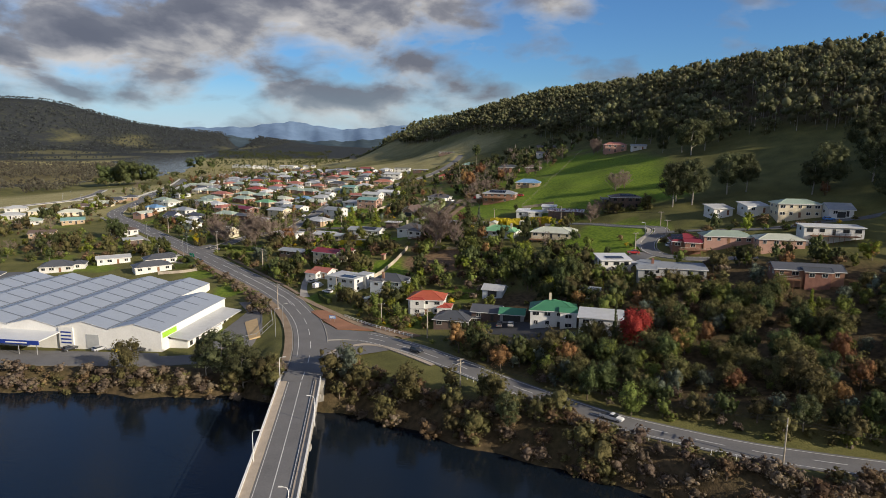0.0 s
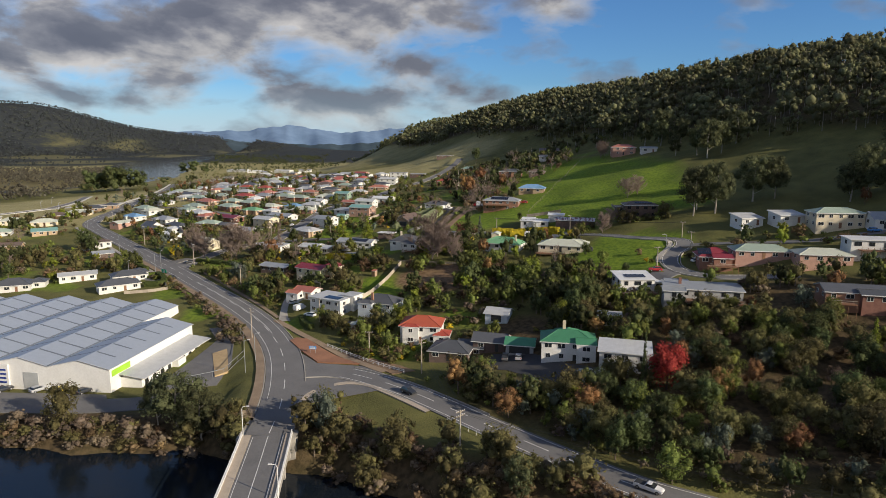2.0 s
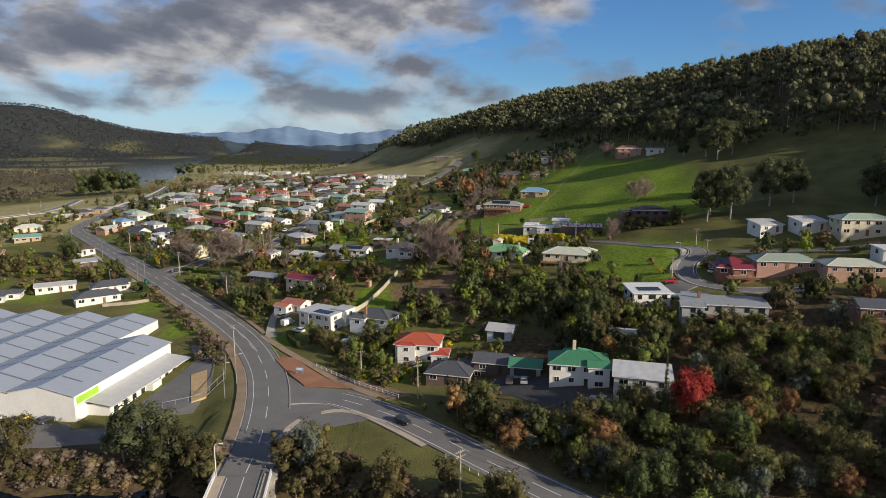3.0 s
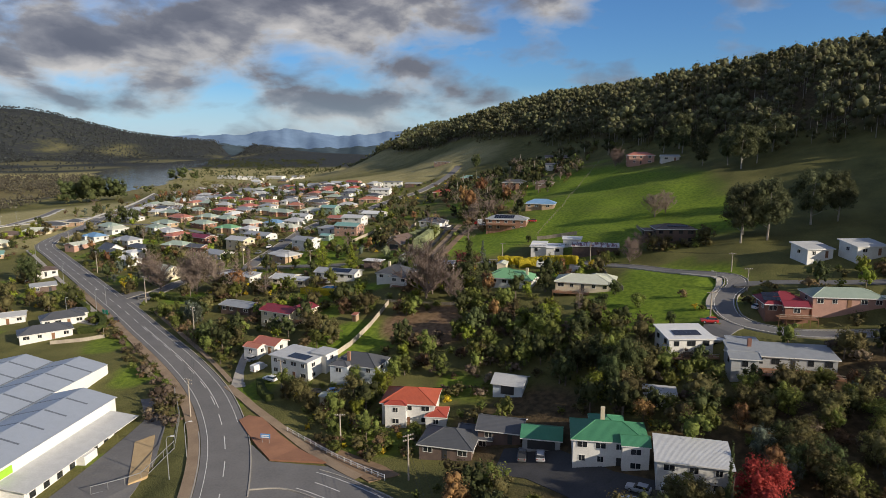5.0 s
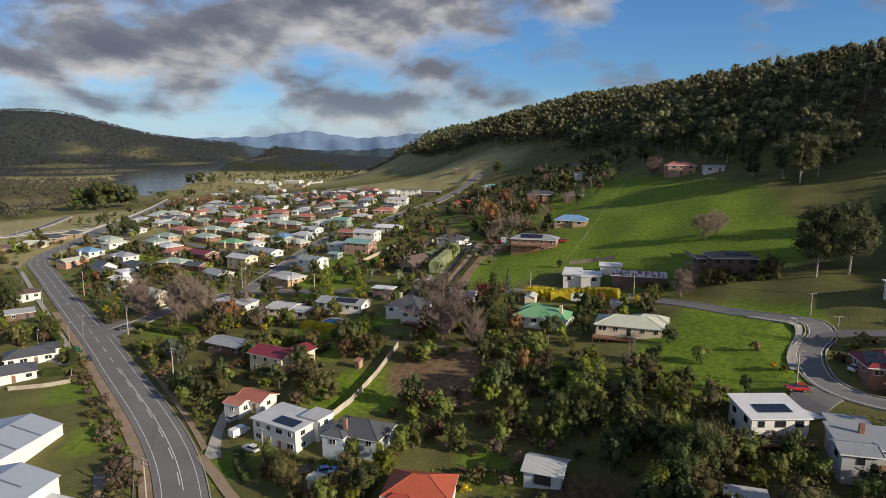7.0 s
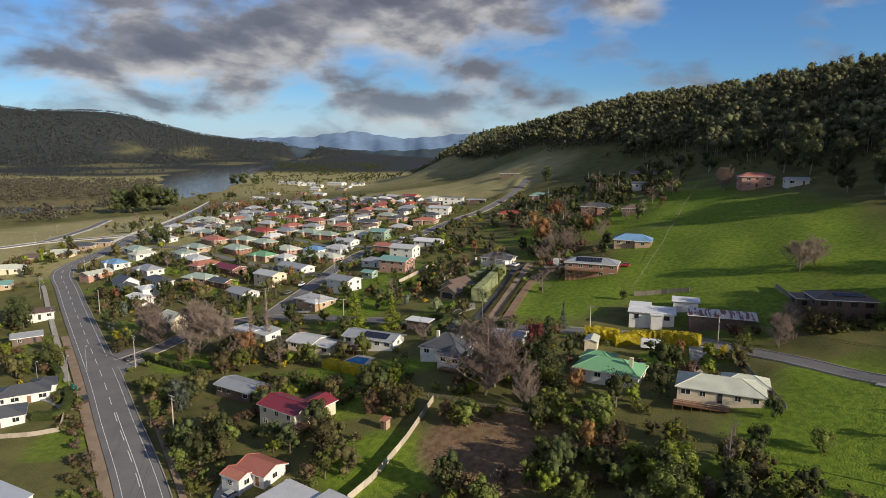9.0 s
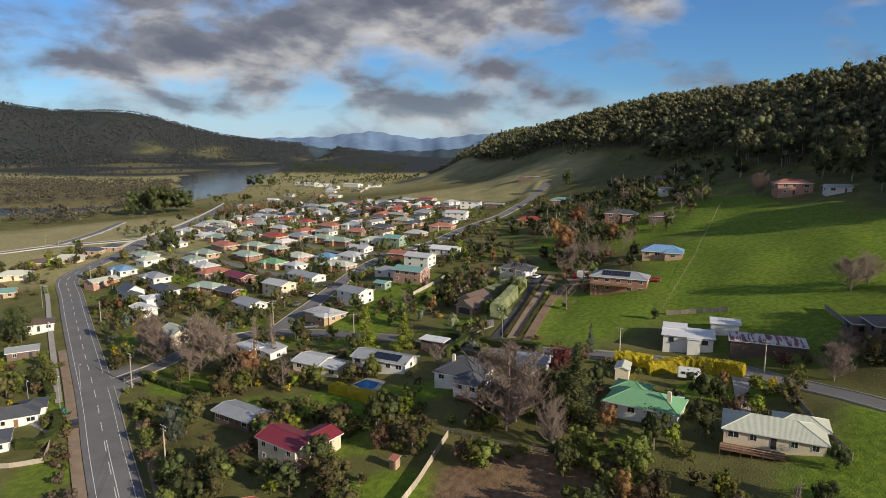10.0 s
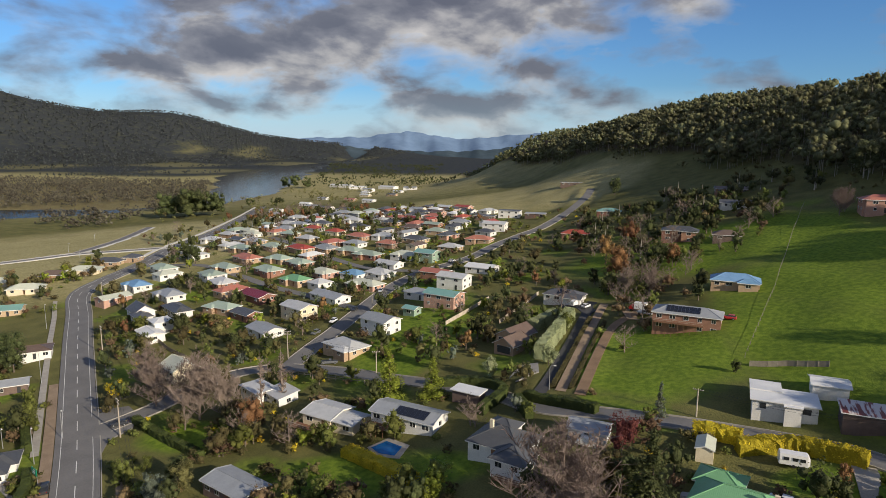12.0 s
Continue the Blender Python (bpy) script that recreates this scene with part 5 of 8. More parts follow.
    part("pylon", box(-33.2, -28.5, -0.6, -0.1, 0, 6.4), trim_white, w, "white sign pylon with blue bars")
    for j in range(4):
        block("fascia_bar", blue, w, -30.8, -0.66, 1.4 + j * 1.1, 3.4, 0.06, 0.45)
    for xx in (-61, -54, -47, -40, -34):
        bm = add_tube(bmesh.new(), [(xx, -8.6, -1), (xx, -8.6, 4.4)], 0.12, 6)
        part("canopy_post", bm, steel, w)
    return w


warehouse()


# ---- trees and shrubs ----
def leafy(name, base, second, island=0.4, vary=0.25, rough=0.7):
    # second colour darkened again: the shaded gaps between leaves, put into the colour
    m = material(name, base, tuple(c * 0.8 for c in second), rough=rough, scale=0.3, fine=4.5, bump=1.0, bump_scale=0.3, vary=vary, island=island, spec=0.2, contrast=(0.36, 0.62))
    bs = m.node_tree.nodes["Principled BSDF"]
    nt = m.node_tree
    tone = nt.nodes.new("ShaderNodeAttribute")
    tone.attribute_name = "tone"
    plant = nt.nodes.new("ShaderNodeHueSaturation")
    for slot, amount, rest in (("Value", 0.3, 1.0), ("Hue", 0.016, 0.5)):
        ma = nt.nodes.new("ShaderNodeMath")
        ma.operation = "MULTIPLY_ADD"
        ma.inputs[1].default_value, ma.inputs[2].default_value = amount, rest
        nt.links.new(tone.outputs["Fac"], ma.inputs[0])
        nt.links.new(ma.outputs[0], plant.inputs[slot])
    nt.links.new(bs.inputs["Base Color"].links[0].from_socket, plant.inputs["Color"])
    nt.links.new(plant.outputs[0], bs.inputs["Base Color"])
    src_ = plant.outputs[0]
    tr = m.node_tree.nodes.new("ShaderNodeBsdfTranslucent")
    mx = m.node_tree.nodes.new("ShaderNodeMixShader")
    mx.inputs[0].default_value = 0.35
    m.node_tree.links.new(src_, tr.inputs[0])
    m.node_tree.links.new(bs.outputs[0], mx.inputs[1])
    m.node_tree.links.new(tr.outputs[0], mx.inputs[2])
    m.node_tree.links.new(mx.outputs[0], m.node_tree.nodes["Material Output"].inputs[0])
    return m


LEAF = {
    "gum": leafy("gum_leaves", (0.14, 0.152, 0.072), (0.085, 0.094, 0.046)),
    "dark": leafy("dark_leaves", (0.125, 0.15, 0.056), (0.076, 0.096, 0.038)),
    "green": leafy("green_leaves", (0.215, 0.24, 0.06), (0.135, 0.162, 0.042)),
    "lime": leafy("lime_leaves", (0.30, 0.34, 0.05), (0.20, 0.24, 0.035)),
    "grey": leafy("grey_green_leaves", (0.20, 0.23, 0.17), (0.13, 0.155, 0.115)),
    "autumn": leafy("autumn_leaves", (0.38, 0.21, 0.095), (0.25, 0.14, 0.065)),
    "rust": leafy("rust_leaves", (0.215, 0.135, 0.08), (0.14, 0.09, 0.055)),
    "crimson": leafy("crimson_leaves", (0.46, 0.06, 0.06), (0.28, 0.035, 0.04), vary=0.1),
    "yellow": leafy("yellow_leaves", (0.74, 0.58, 0.045), (0.56, 0.45, 0.035), vary=0.12),
    "maroon": leafy("maroon_leaves", (0.24, 0.085, 0.07), (0.16, 0.055, 0.05), vary=0.1),
    "olive": leafy("olive_leaves", (0.205, 0.185, 0.075), (0.13, 0.118, 0.048)),
    "pale": leafy("pale_variegated_leaves", (0.46, 0.50, 0.28), (0.30, 0.35, 0.18), vary=0.1),
    "brush": leafy("dry_brush", (0.25, 0.19, 0.14), (0.16, 0.12, 0.09)),
    "forest": leafy("forest_leaves", (0.25, 0.26, 0.13), (0.15, 0.16, 0.08)),
    "swamp": leafy("river_flat_leaves", (0.19, 0.175, 0.125), (0.125, 0.115, 0.085)),
    # western forest: cloud shade and haze go into this dull blue-grey leaf colour
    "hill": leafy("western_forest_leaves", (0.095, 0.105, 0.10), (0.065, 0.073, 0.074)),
    "hedge": leafy("clipped_hedge_leaves", (0.10, 0.125, 0.035), (0.06, 0.08, 0.024), vary=0.08),
}


ico = bmesh.new()
bmesh.ops.create_icosphere(ico, subdivisions=1, radius=1.0)
ico.verts.index_update()
ICO_VERTS = np.array([v.co[:] for v in ico.verts])
ICO_FACES = np.array([[v.index for v in f.verts] for f in ico.faces])
ico.free()


def unit_rows(v):
    return v / np.maximum(np.linalg.norm(v, axis=-1, keepdims=True), 1e-6)


def foliage(rng, centres, radii, counts, sizes, fill=0.6, cored=None):
    """Lobes of foliage: small bent leaf sprays over and in each lobe, round a lumpy inner mass. Returns vertices, triangles and each vertex's lobe."""
    k = np.repeat(np.arange(len(centres)), counts)
    d = unit_rows(rng.normal(size=(len(k), 3)))
    d[:, 2] = np.where((d[:, 2] < -0.5) & (rng.rand(len(k)) < 0.6), -0.7 * d[:, 2], d[:, 2])
    p = centres[k] + d * radii[k] * (0.66 + 0.42 * rng.rand(len(k), 1))
    n = unit_rows(d + rng.normal(size=d.shape) * (0.5, 0.5, 0.5) + (0, 0, 0.2))
    a = unit_rows(np.cross(n, rng.rand(len(k), 3) - (0.5, 0.5, 0.3)))
    b = np.cross(n, a)
    sz = (sizes[k] * (0.5 + 0.9 * rng.rand(len(k))))[:, None]
    cards = np.stack([p - a * sz, p - b * sz * 0.6 + n * sz * 0.25, p + a * sz, p + b * sz * 0.6 + n * sz * 0.25], 1).reshape(-1, 3)
    base = np.arange(len(k))[:, None] * 4
    tris = np.concatenate([base + (0, 1, 2), base + (0, 2, 3)])
    c = np.arange(len(centres)) if cored is None else np.nonzero(cored)[0]
    lump = fill - 0.1 + 0.2 * rng.rand(len(c), len(ICO_VERTS), 1)
    inner = (centres[c][:, None] + ICO_VERTS[None] * radii[c][:, None] * lump).reshape(-1, 3)
    start = len(cards) + np.arange(len(c))[:, None, None] * len(ICO_VERTS)
    tris = np.concatenate([tris, (ICO_FACES[None] + start).reshape(-1, 3)])
    return np.concatenate([cards, inner]), tris, np.concatenate([np.repeat(k, 4), np.repeat(c, len(ICO_VERTS))])


def triangle_mesh(name, verts, tris, mat, tone=None):
    me = bpy.data.meshes.new(name)
    me.vertices.add(len(verts))
    me.vertices.foreach_set("co", np.ascontiguousarray(verts, dtype=np.float32).ravel())
    me.loops.add(tris.size)
    me.loops.foreach_set("vertex_index", np.ascontiguousarray(tris, dtype=np.int32).ravel())
    me.polygons.add(len(tris))
    me.polygons.foreach_set("loop_start", np.arange(0, tris.size, 3, dtype=np.int32))
    if tone is not None:
        me.attributes.new("tone", "FLOAT", "POINT").data.foreach_set("value", np.ascontiguousarray(tone, dtype=np.float32))
    me.update()
    me.materials.append(mat)
    return me


def limbs(rng, height, radius, crown_base, spread, count, twigs=0):
    """A tapered trunk with limbs; twigs: finer branches for bare trees."""
    bm = bmesh.new()
    lean = Vector((rng.gauss(0, 0.03), rng.gauss(0, 0.03), 0))
    top = height * (0.72 if not twigs else 0.97)
    pts = [Vector((0, 0, -0.8)), Vector((0, 0, 0)), lean * height * 0.4 + Vector((rng.gauss(0, .015) * height, rng.gauss(0, .015) * height, height * 0.4)), lean * height + Vector((0, 0, top))]
    add_tube(bm, pts, [radius * 1.25, radius, radius * 0.7, radius * 0.12], 6)
    for i in range(count):
        t = crown_base + (0.85 - crown_base) * (i + rng.random() * 0.6) / count
        z = height * t
        a = rng.random() * 6.283 + i * 2.4
        reach = spread * (0.5 + 0.4 * rng.random()) * (1.0 - 0.55 * max(0, t - crown_base) / (1 - crown_base))
        p0 = lean * z + Vector((0, 0, z))
        p2 = p0 + Vector((math.cos(a) * reach, math.sin(a) * reach, reach * (0.45 + 0.5 * rng.random())))
        p1 = p0.lerp(p2, 0.5) + Vector((0, 0, -0.06 * reach))
        add_tube(bm, [p0, p1, p2], [radius * 0.42 * (1.1 - t), radius * 0.26 * (1.1 - t), 0.012], 4)
        for _ in range(twigs):
            s = rng.random() * 0.75 + 0.2
            q0 = p0.lerp(p1, s * 2) if s < 0.5 else p1.lerp(p2, s * 2 - 1)
            q2 = q0 + Vector((rng.gauss(0, 0.3), rng.gauss(0, 0.3), 0.35 + 0.3 * rng.random())) * reach * 0.6
            add_tube(bm, [q0, q2], [0.05, 0.02], 3)
            for _ in range(7):
                w0 = q0.lerp(q2, 0.15 + 0.85 * rng.random())
                w2 = w0 + Vector((rng.gauss(0, 0.3), rng.gauss(0, 0.3), 0.12 + 0.3 * rng.random())) * reach * 0.42
                side = (w2 - w0).cross(Vector((rng.gauss(0, 1), rng.gauss(0, 1), rng.gauss(0, 1)))).normalized() * 0.03
                bm.faces.new([bm.verts.new(p_) for p_ in (w0 - side, w0 + side, w2)])
    return bm


def mesh_of(bm, name, mat):
    me = bpy.data.meshes.new(name)
    bm.to_mesh(me)
    bm.free()
    me.materials.append(mat)
    return me


def crown_mesh(name, rng, lobes, cards, size, mat, fill=0.58):
    """A crown of leafy lobes (x, y, z, radius, half height)."""
    l = np.array(lobes)
    area = l[:, 3] * l[:, 4]
    v, f, _ = foliage(np.random.RandomState(rng.randrange(1 << 30)), l[:, :3], l[:, [3, 3, 4]], (cards * area / area.sum()).astype(int) + 1, np.full(len(l), size), fill, np.arange(len(l)) % 3 < 2)
    return triangle_mesh(name, v, f, mat)


def round_lobes(rng, h, r, base, n):
    """Lobes of a broad crown between base*h and h."""
    mid, half = h * (1 + base) / 2, h * (1 - base) / 2
    out = [(0, 0, mid, r * 0.66, half * 0.8)]
    for i in range(n * 2):
        a, e = i * 2.4 + rng.random(), rng.uniform(-1.2, 0.95)
        q = math.sqrt(max(0.3, 1 - e * e)) * r * rng.uniform(0.55, 0.8)
        s = rng.uniform(0.2, 0.38)
        out.append((math.cos(a) * q, math.sin(a) * q, mid + e * half * 0.68, r * s, half * s))
    return out


def open_lobes(rng, h, r, base, n):
    """Separate leafy heads on limbs, as gums carry them."""
    mid, half = h * (1 + base) / 2, h * (1 - base) / 2
    out = []
    for i in range(n):
        a, e = i * 2.4 + rng.random(), -0.85 + 1.75 * (i + rng.random()) / n
        q = math.sqrt(max(0.04, 1 - e * e)) * r * rng.uniform(0.4, 0.85)
        s = rng.uniform(0.19, 0.36)
        out.append((math.cos(a) * q, math.sin(a) * q, mid + e * half * 0.72, r * s, half * s * 0.8))
    return out


def cone_lobes(rng, h, r, base, n):
    out = []
    for i in range(n):
        t = (i + 0.3) / n
        z = h * (base + (1 - base) * t)
        q = r * (1 - t) * 0.42
        a = i * 2.4
        s = max(0.16 * r, r * (1.05 - t) * 0.6)
        out.append((math.cos(a) * q, math.sin(a) * q, z, s, h * (1 - base) / n * 1.5))
    return out


KINDS = {}


def make_kind(key, leaf, h, r, base, n, cards, size, label, form=round_lobes, trunk_mat=None, variants=3, seed=1, category="tree", limb_n=5):
    """Near and far meshes of a kind of tree."""
    near, mid, far = [], [], []
    for v in range(variants):
        rng = random.Random(seed * 100 + v)
        tr = mesh_of(limbs(rng, h, 0.018 * h, max(base, 0.12), r * 0.75, limb_n), "trunk", trunk_mat or bark)
        lobes = form(rng, h, r, base, n)
        near.append((tr, crown_mesh("crown", rng, lobes, int(cards * 1.5), size * 0.74, LEAF[leaf], 0.62)))
        stem = None if category == "shrub" else mesh_of(add_tube(bmesh.new(), [(0, 0, -0.8), (0, 0, h * 0.35), (0.1, 0, h * 0.75)], [0.03 * h, 0.02 * h, 0.006 * h], 5), "trunk", trunk_mat or bark)
        mid.append((stem, crown_mesh("crown", rng, lobes[:15], int(cards * 0.27), size * 1.08, LEAF[leaf], 0.66)))
        far.append((stem, crown_mesh("crown", rng, lobes[:12], max(60, cards // 8), size * 1.4, LEAF[leaf], 0.7)))
    KINDS[key] = (near, mid, far, label, category, h)


make_kind("gum", "gum", 14, 5.4, 0.1, 32, 2300, 0.3, "tall olive-green gum tree with pale trunk", form=open_lobes, trunk_mat=pale_bark, variants=4, seed=1)
make_kind("bush_gum", "olive", 8, 3.6, 0.04, 10, 1150, 0.24, "bushy olive-green tree on the slope", seed=2)
make_kind("dark", "dark", 9, 3.4, 0.04, 10, 1150, 0.24, "dense dark evergreen garden tree", seed=3)
make_kind("green", "green", 7, 3.0, 0.05, 9, 1000, 0.21, "leafy green garden tree", seed=4)
make_kind("lime", "lime", 6, 2.6, 0.05, 8, 900, 0.19, "bright yellow-green leafy tree", seed=5, variants=2)
make_kind("grey", "grey", 7, 2.8, 0.05, 9, 950, 0.2, "silvery grey-green wattle tree", seed=6, variants=2)
make_kind("autumn", "autumn", 8, 3.0, 0.1, 9, 900, 0.19, "orange-brown autumn tree with thinning leaves", seed=7, variants=2)
make_kind("rust", "rust", 5, 2.8, 0.03, 8, 850, 0.2, "rust-brown autumn shrub tree", seed=8, variants=2)
make_kind("crimson", "crimson", 11, 4.2, 0.03, 12, 2400, 0.24, "crimson autumn maple tree", seed=9, variants=1)
make_kind("conifer", "dark", 13, 3.8, 0.03, 14, 2000, 0.26, "tall dark conifer tree in a garden", form=cone_lobes, seed=10, variants=2)
make_kind("column", "dark", 12, 1.1, 0.02, 10, 800, 0.18, "slender dark column cypress tree", form=cone_lobes, seed=11, variants=1)
make_kind("pine", "lime", 10, 3.0, 0.03, 11, 1300, 0.22, "layered light green pine tree", form=cone_lobes, seed=12, variants=1)
make_kind("red_tree", "maroon", 7, 3.2, 0.04, 9, 1000, 0.2, "dark red-leaved garden tree", seed=19, variants=1)
make_kind("spruce", "grey", 8, 1.9, 0.02, 11, 900, 0.18, "blue-grey spruce tree in a garden", form=cone_lobes, seed=20, variants=1)
make_kind("gold", "yellow", 5, 2.4, 0.02, 8, 900, 0.17, "bright golden-leaved garden tree", seed=21, variants=1)
make_kind("shrub", "green", 2.6, 1.8, 0.0, 6, 420, 0.15, "rounded green garden shrub", seed=13, category="shrub", limb_n=3)
make_kind("shrub_olive", "olive", 2.8, 2.0, 0.0, 6, 420, 0.15, "tangled olive-brown wild shrub", seed=14, category="shrub", limb_n=3)
make_kind("shrub_rust", "rust", 2.4, 1.8, 0.0, 6, 400, 0.14, "tangled reddish-brown winter shrub", seed=15, category="shrub", limb_n=3, variants=2)
make_kind("brush", "brush", 3.4, 2.4, 0.0, 7, 560, 0.15, "thicket of leafless grey-brown brush", seed=18, category="shrub", limb_n=3, variants=3)
make_kind("shrub_yellow", "yellow", 2.0, 1.2, 0.0, 5, 320, 0.13, "bright yellow garden shrub", seed=16, category="shrub", limb_n=3, variants=2)
make_kind("pale", "pale", 4.5, 1.9, 0.05, 7, 700, 0.16, "pale variegated garden tree", seed=17, variants=1)
for key, h, r, cnt, tw, base, label, seed in (("bare", 9, 7.0, 34, 17, 0.06, "bare winter tree with fine grey-brown twigs", 900), ("poplar", 14, 1.7, 46, 7, 0.1, "bare upright poplar tree", 950)):
    made = [(mesh_of(limbs(random.Random(seed + v), h, 0.2, base, r, cnt, twigs=tw), "trunk", twig), None) for v in range(3)]
    few = [(mesh_of(limbs(random.Random(seed + v), h, 0.2, base, r, 14, twigs=6), "trunk", twig), None) for v in range(2)]
    KINDS[key] = (made, few, few, label, "tree", h)

TRNG = random.Random(11)
POOL = {}
COUNT = {"tree": 0, "shrub": 0}


def tree(key, x, y, height=None, width=1.0, own=True, far=False):
    """A tree as a thing of its own while it can be told apart; else into the joined growth."""
    near_, mid_, far_, say, category, h0 = KINDS[key]
    own = own and COUNT[category] < 300
    tr, cr = TRNG.choice(near_ if own else far_ if far else mid_)
    s = (height or h0 * TRNG.uniform(0.75, 1.2)) / h0
    sw = width * s * TRNG.uniform(0.92, 1.1)
    m = Matrix.LocRotScale((x, y, gz(x, y) - 0.1), Euler((0, 0, TRNG.random() * 6.283)), (sw, sw, s))
    if not own:
        for me in (tr, cr):
            if me:
                POOL.setdefault(me.materials[0].name, []).append((me, m))
        return None
    COUNT[category] += 1
    ob = new("shrub" if category == "shrub" else "tree")
    ob.matrix_world = m
    ob.empty_display_size = 0.3
    tagged(ob, say, category, "shrubs of the town" if category == "shrub" else "trees of the town")
    part("trunk", tr, None, ob)
    if cr is not None:
        part("crown", cr, None, ob)
    return ob


def wing_spots():
    out = []
    for o in scene.objects:
        if o.type == "EMPTY" and o.parent is None:
            for c in o.children:
                if c.type == "MESH" and c.name.split(".")[0] in ("wall", "annex_wall"):
                    b = np.array([v[:] for v in c.bound_box])
                    m = o.matrix_world @ c.matrix_local
                    lo, hi = b.min(0), b.max(0)
                    out.append((m.inverted(), lo[0], hi[0], lo[1], hi[1], m @ Vector(((lo[0] + hi[0]) / 2, (lo[1] + hi[1]) / 2, 0))))
    return out


bpy.context.view_layer.update()
WINGS = wing_spots()
WING_XY = np.array([(w[5].x, w[5].y) for w in WINGS])


OPEN = ((30, 177, 17, 8), (-3, 257, 12, 9), (72, 226, 6, 5), (-120, 262, 20, 13), (-100, 311, 12, 6), (-41, 303, 15, 9), (40, 296, 9, 5), (-14, 291, 9, 6), (60, 245, 11, 12), (-23, 256, 7, 10), (20, 212, 8, 7), (3, 305, 7, 5), (-52, 250, 4, 12), (33, 297, 5, 6), (-12, 348, 5, 6), (41, 264, 10, 4))


def clear(x, y, gap=1.0, road_gap=1.0):
    if any(((x - a) / c) ** 2 + ((y - b) / d) ** 2 < 1 for a, b, c, d in OPEN):
        return False
    if np.min(np.hypot(ROAD_XYZW[:, 0] - x, ROAD_XYZW[:, 1] - y) - ROAD_XYZW[:, 3]) < road_gap:
        return False
    for i in np.nonzero(np.hypot(WING_XY[:, 0] - x, WING_XY[:, 1] - y) < 45)[0]:
        inv, x0, x1, y0, y1, _ = WINGS[i]
        p = inv @ Vector((x, y, 0))
        if x0 - gap < p.x < x1 + gap and y0 - gap < p.y < y1 + gap:
            return False
    return True


def thicket(cx, cy, rx, ry, n, mix, turn=0.0, road_gap=1.5, gap=1.2, hs=(0.7, 1.15), own=True, far=False):
    """Scatter trees of the mixture over an oval, clear of roads and houses."""
    a = radians(turn)
    for _ in range(n):
        r, t = math.sqrt(TRNG.random()), TRNG.random() * 6.283
        u, v = r * math.cos(t) * rx, r * math.sin(t) * ry
        x, y = cx + u * math.cos(a) - v * math.sin(a), cy + u * math.sin(a) + v * math.cos(a)
        key = TRNG.choice(mix)
        big = KINDS[key][4] == "tree"
        if float(land(x, y)[0]) > 0.5 and clear(x, y, gap * (2.0 if big else 1.0), road_gap + (1.2 if big else 0)):
            tree(key, x, y, KINDS[key][5] * TRNG.uniform(*hs), 1.0, own, far)


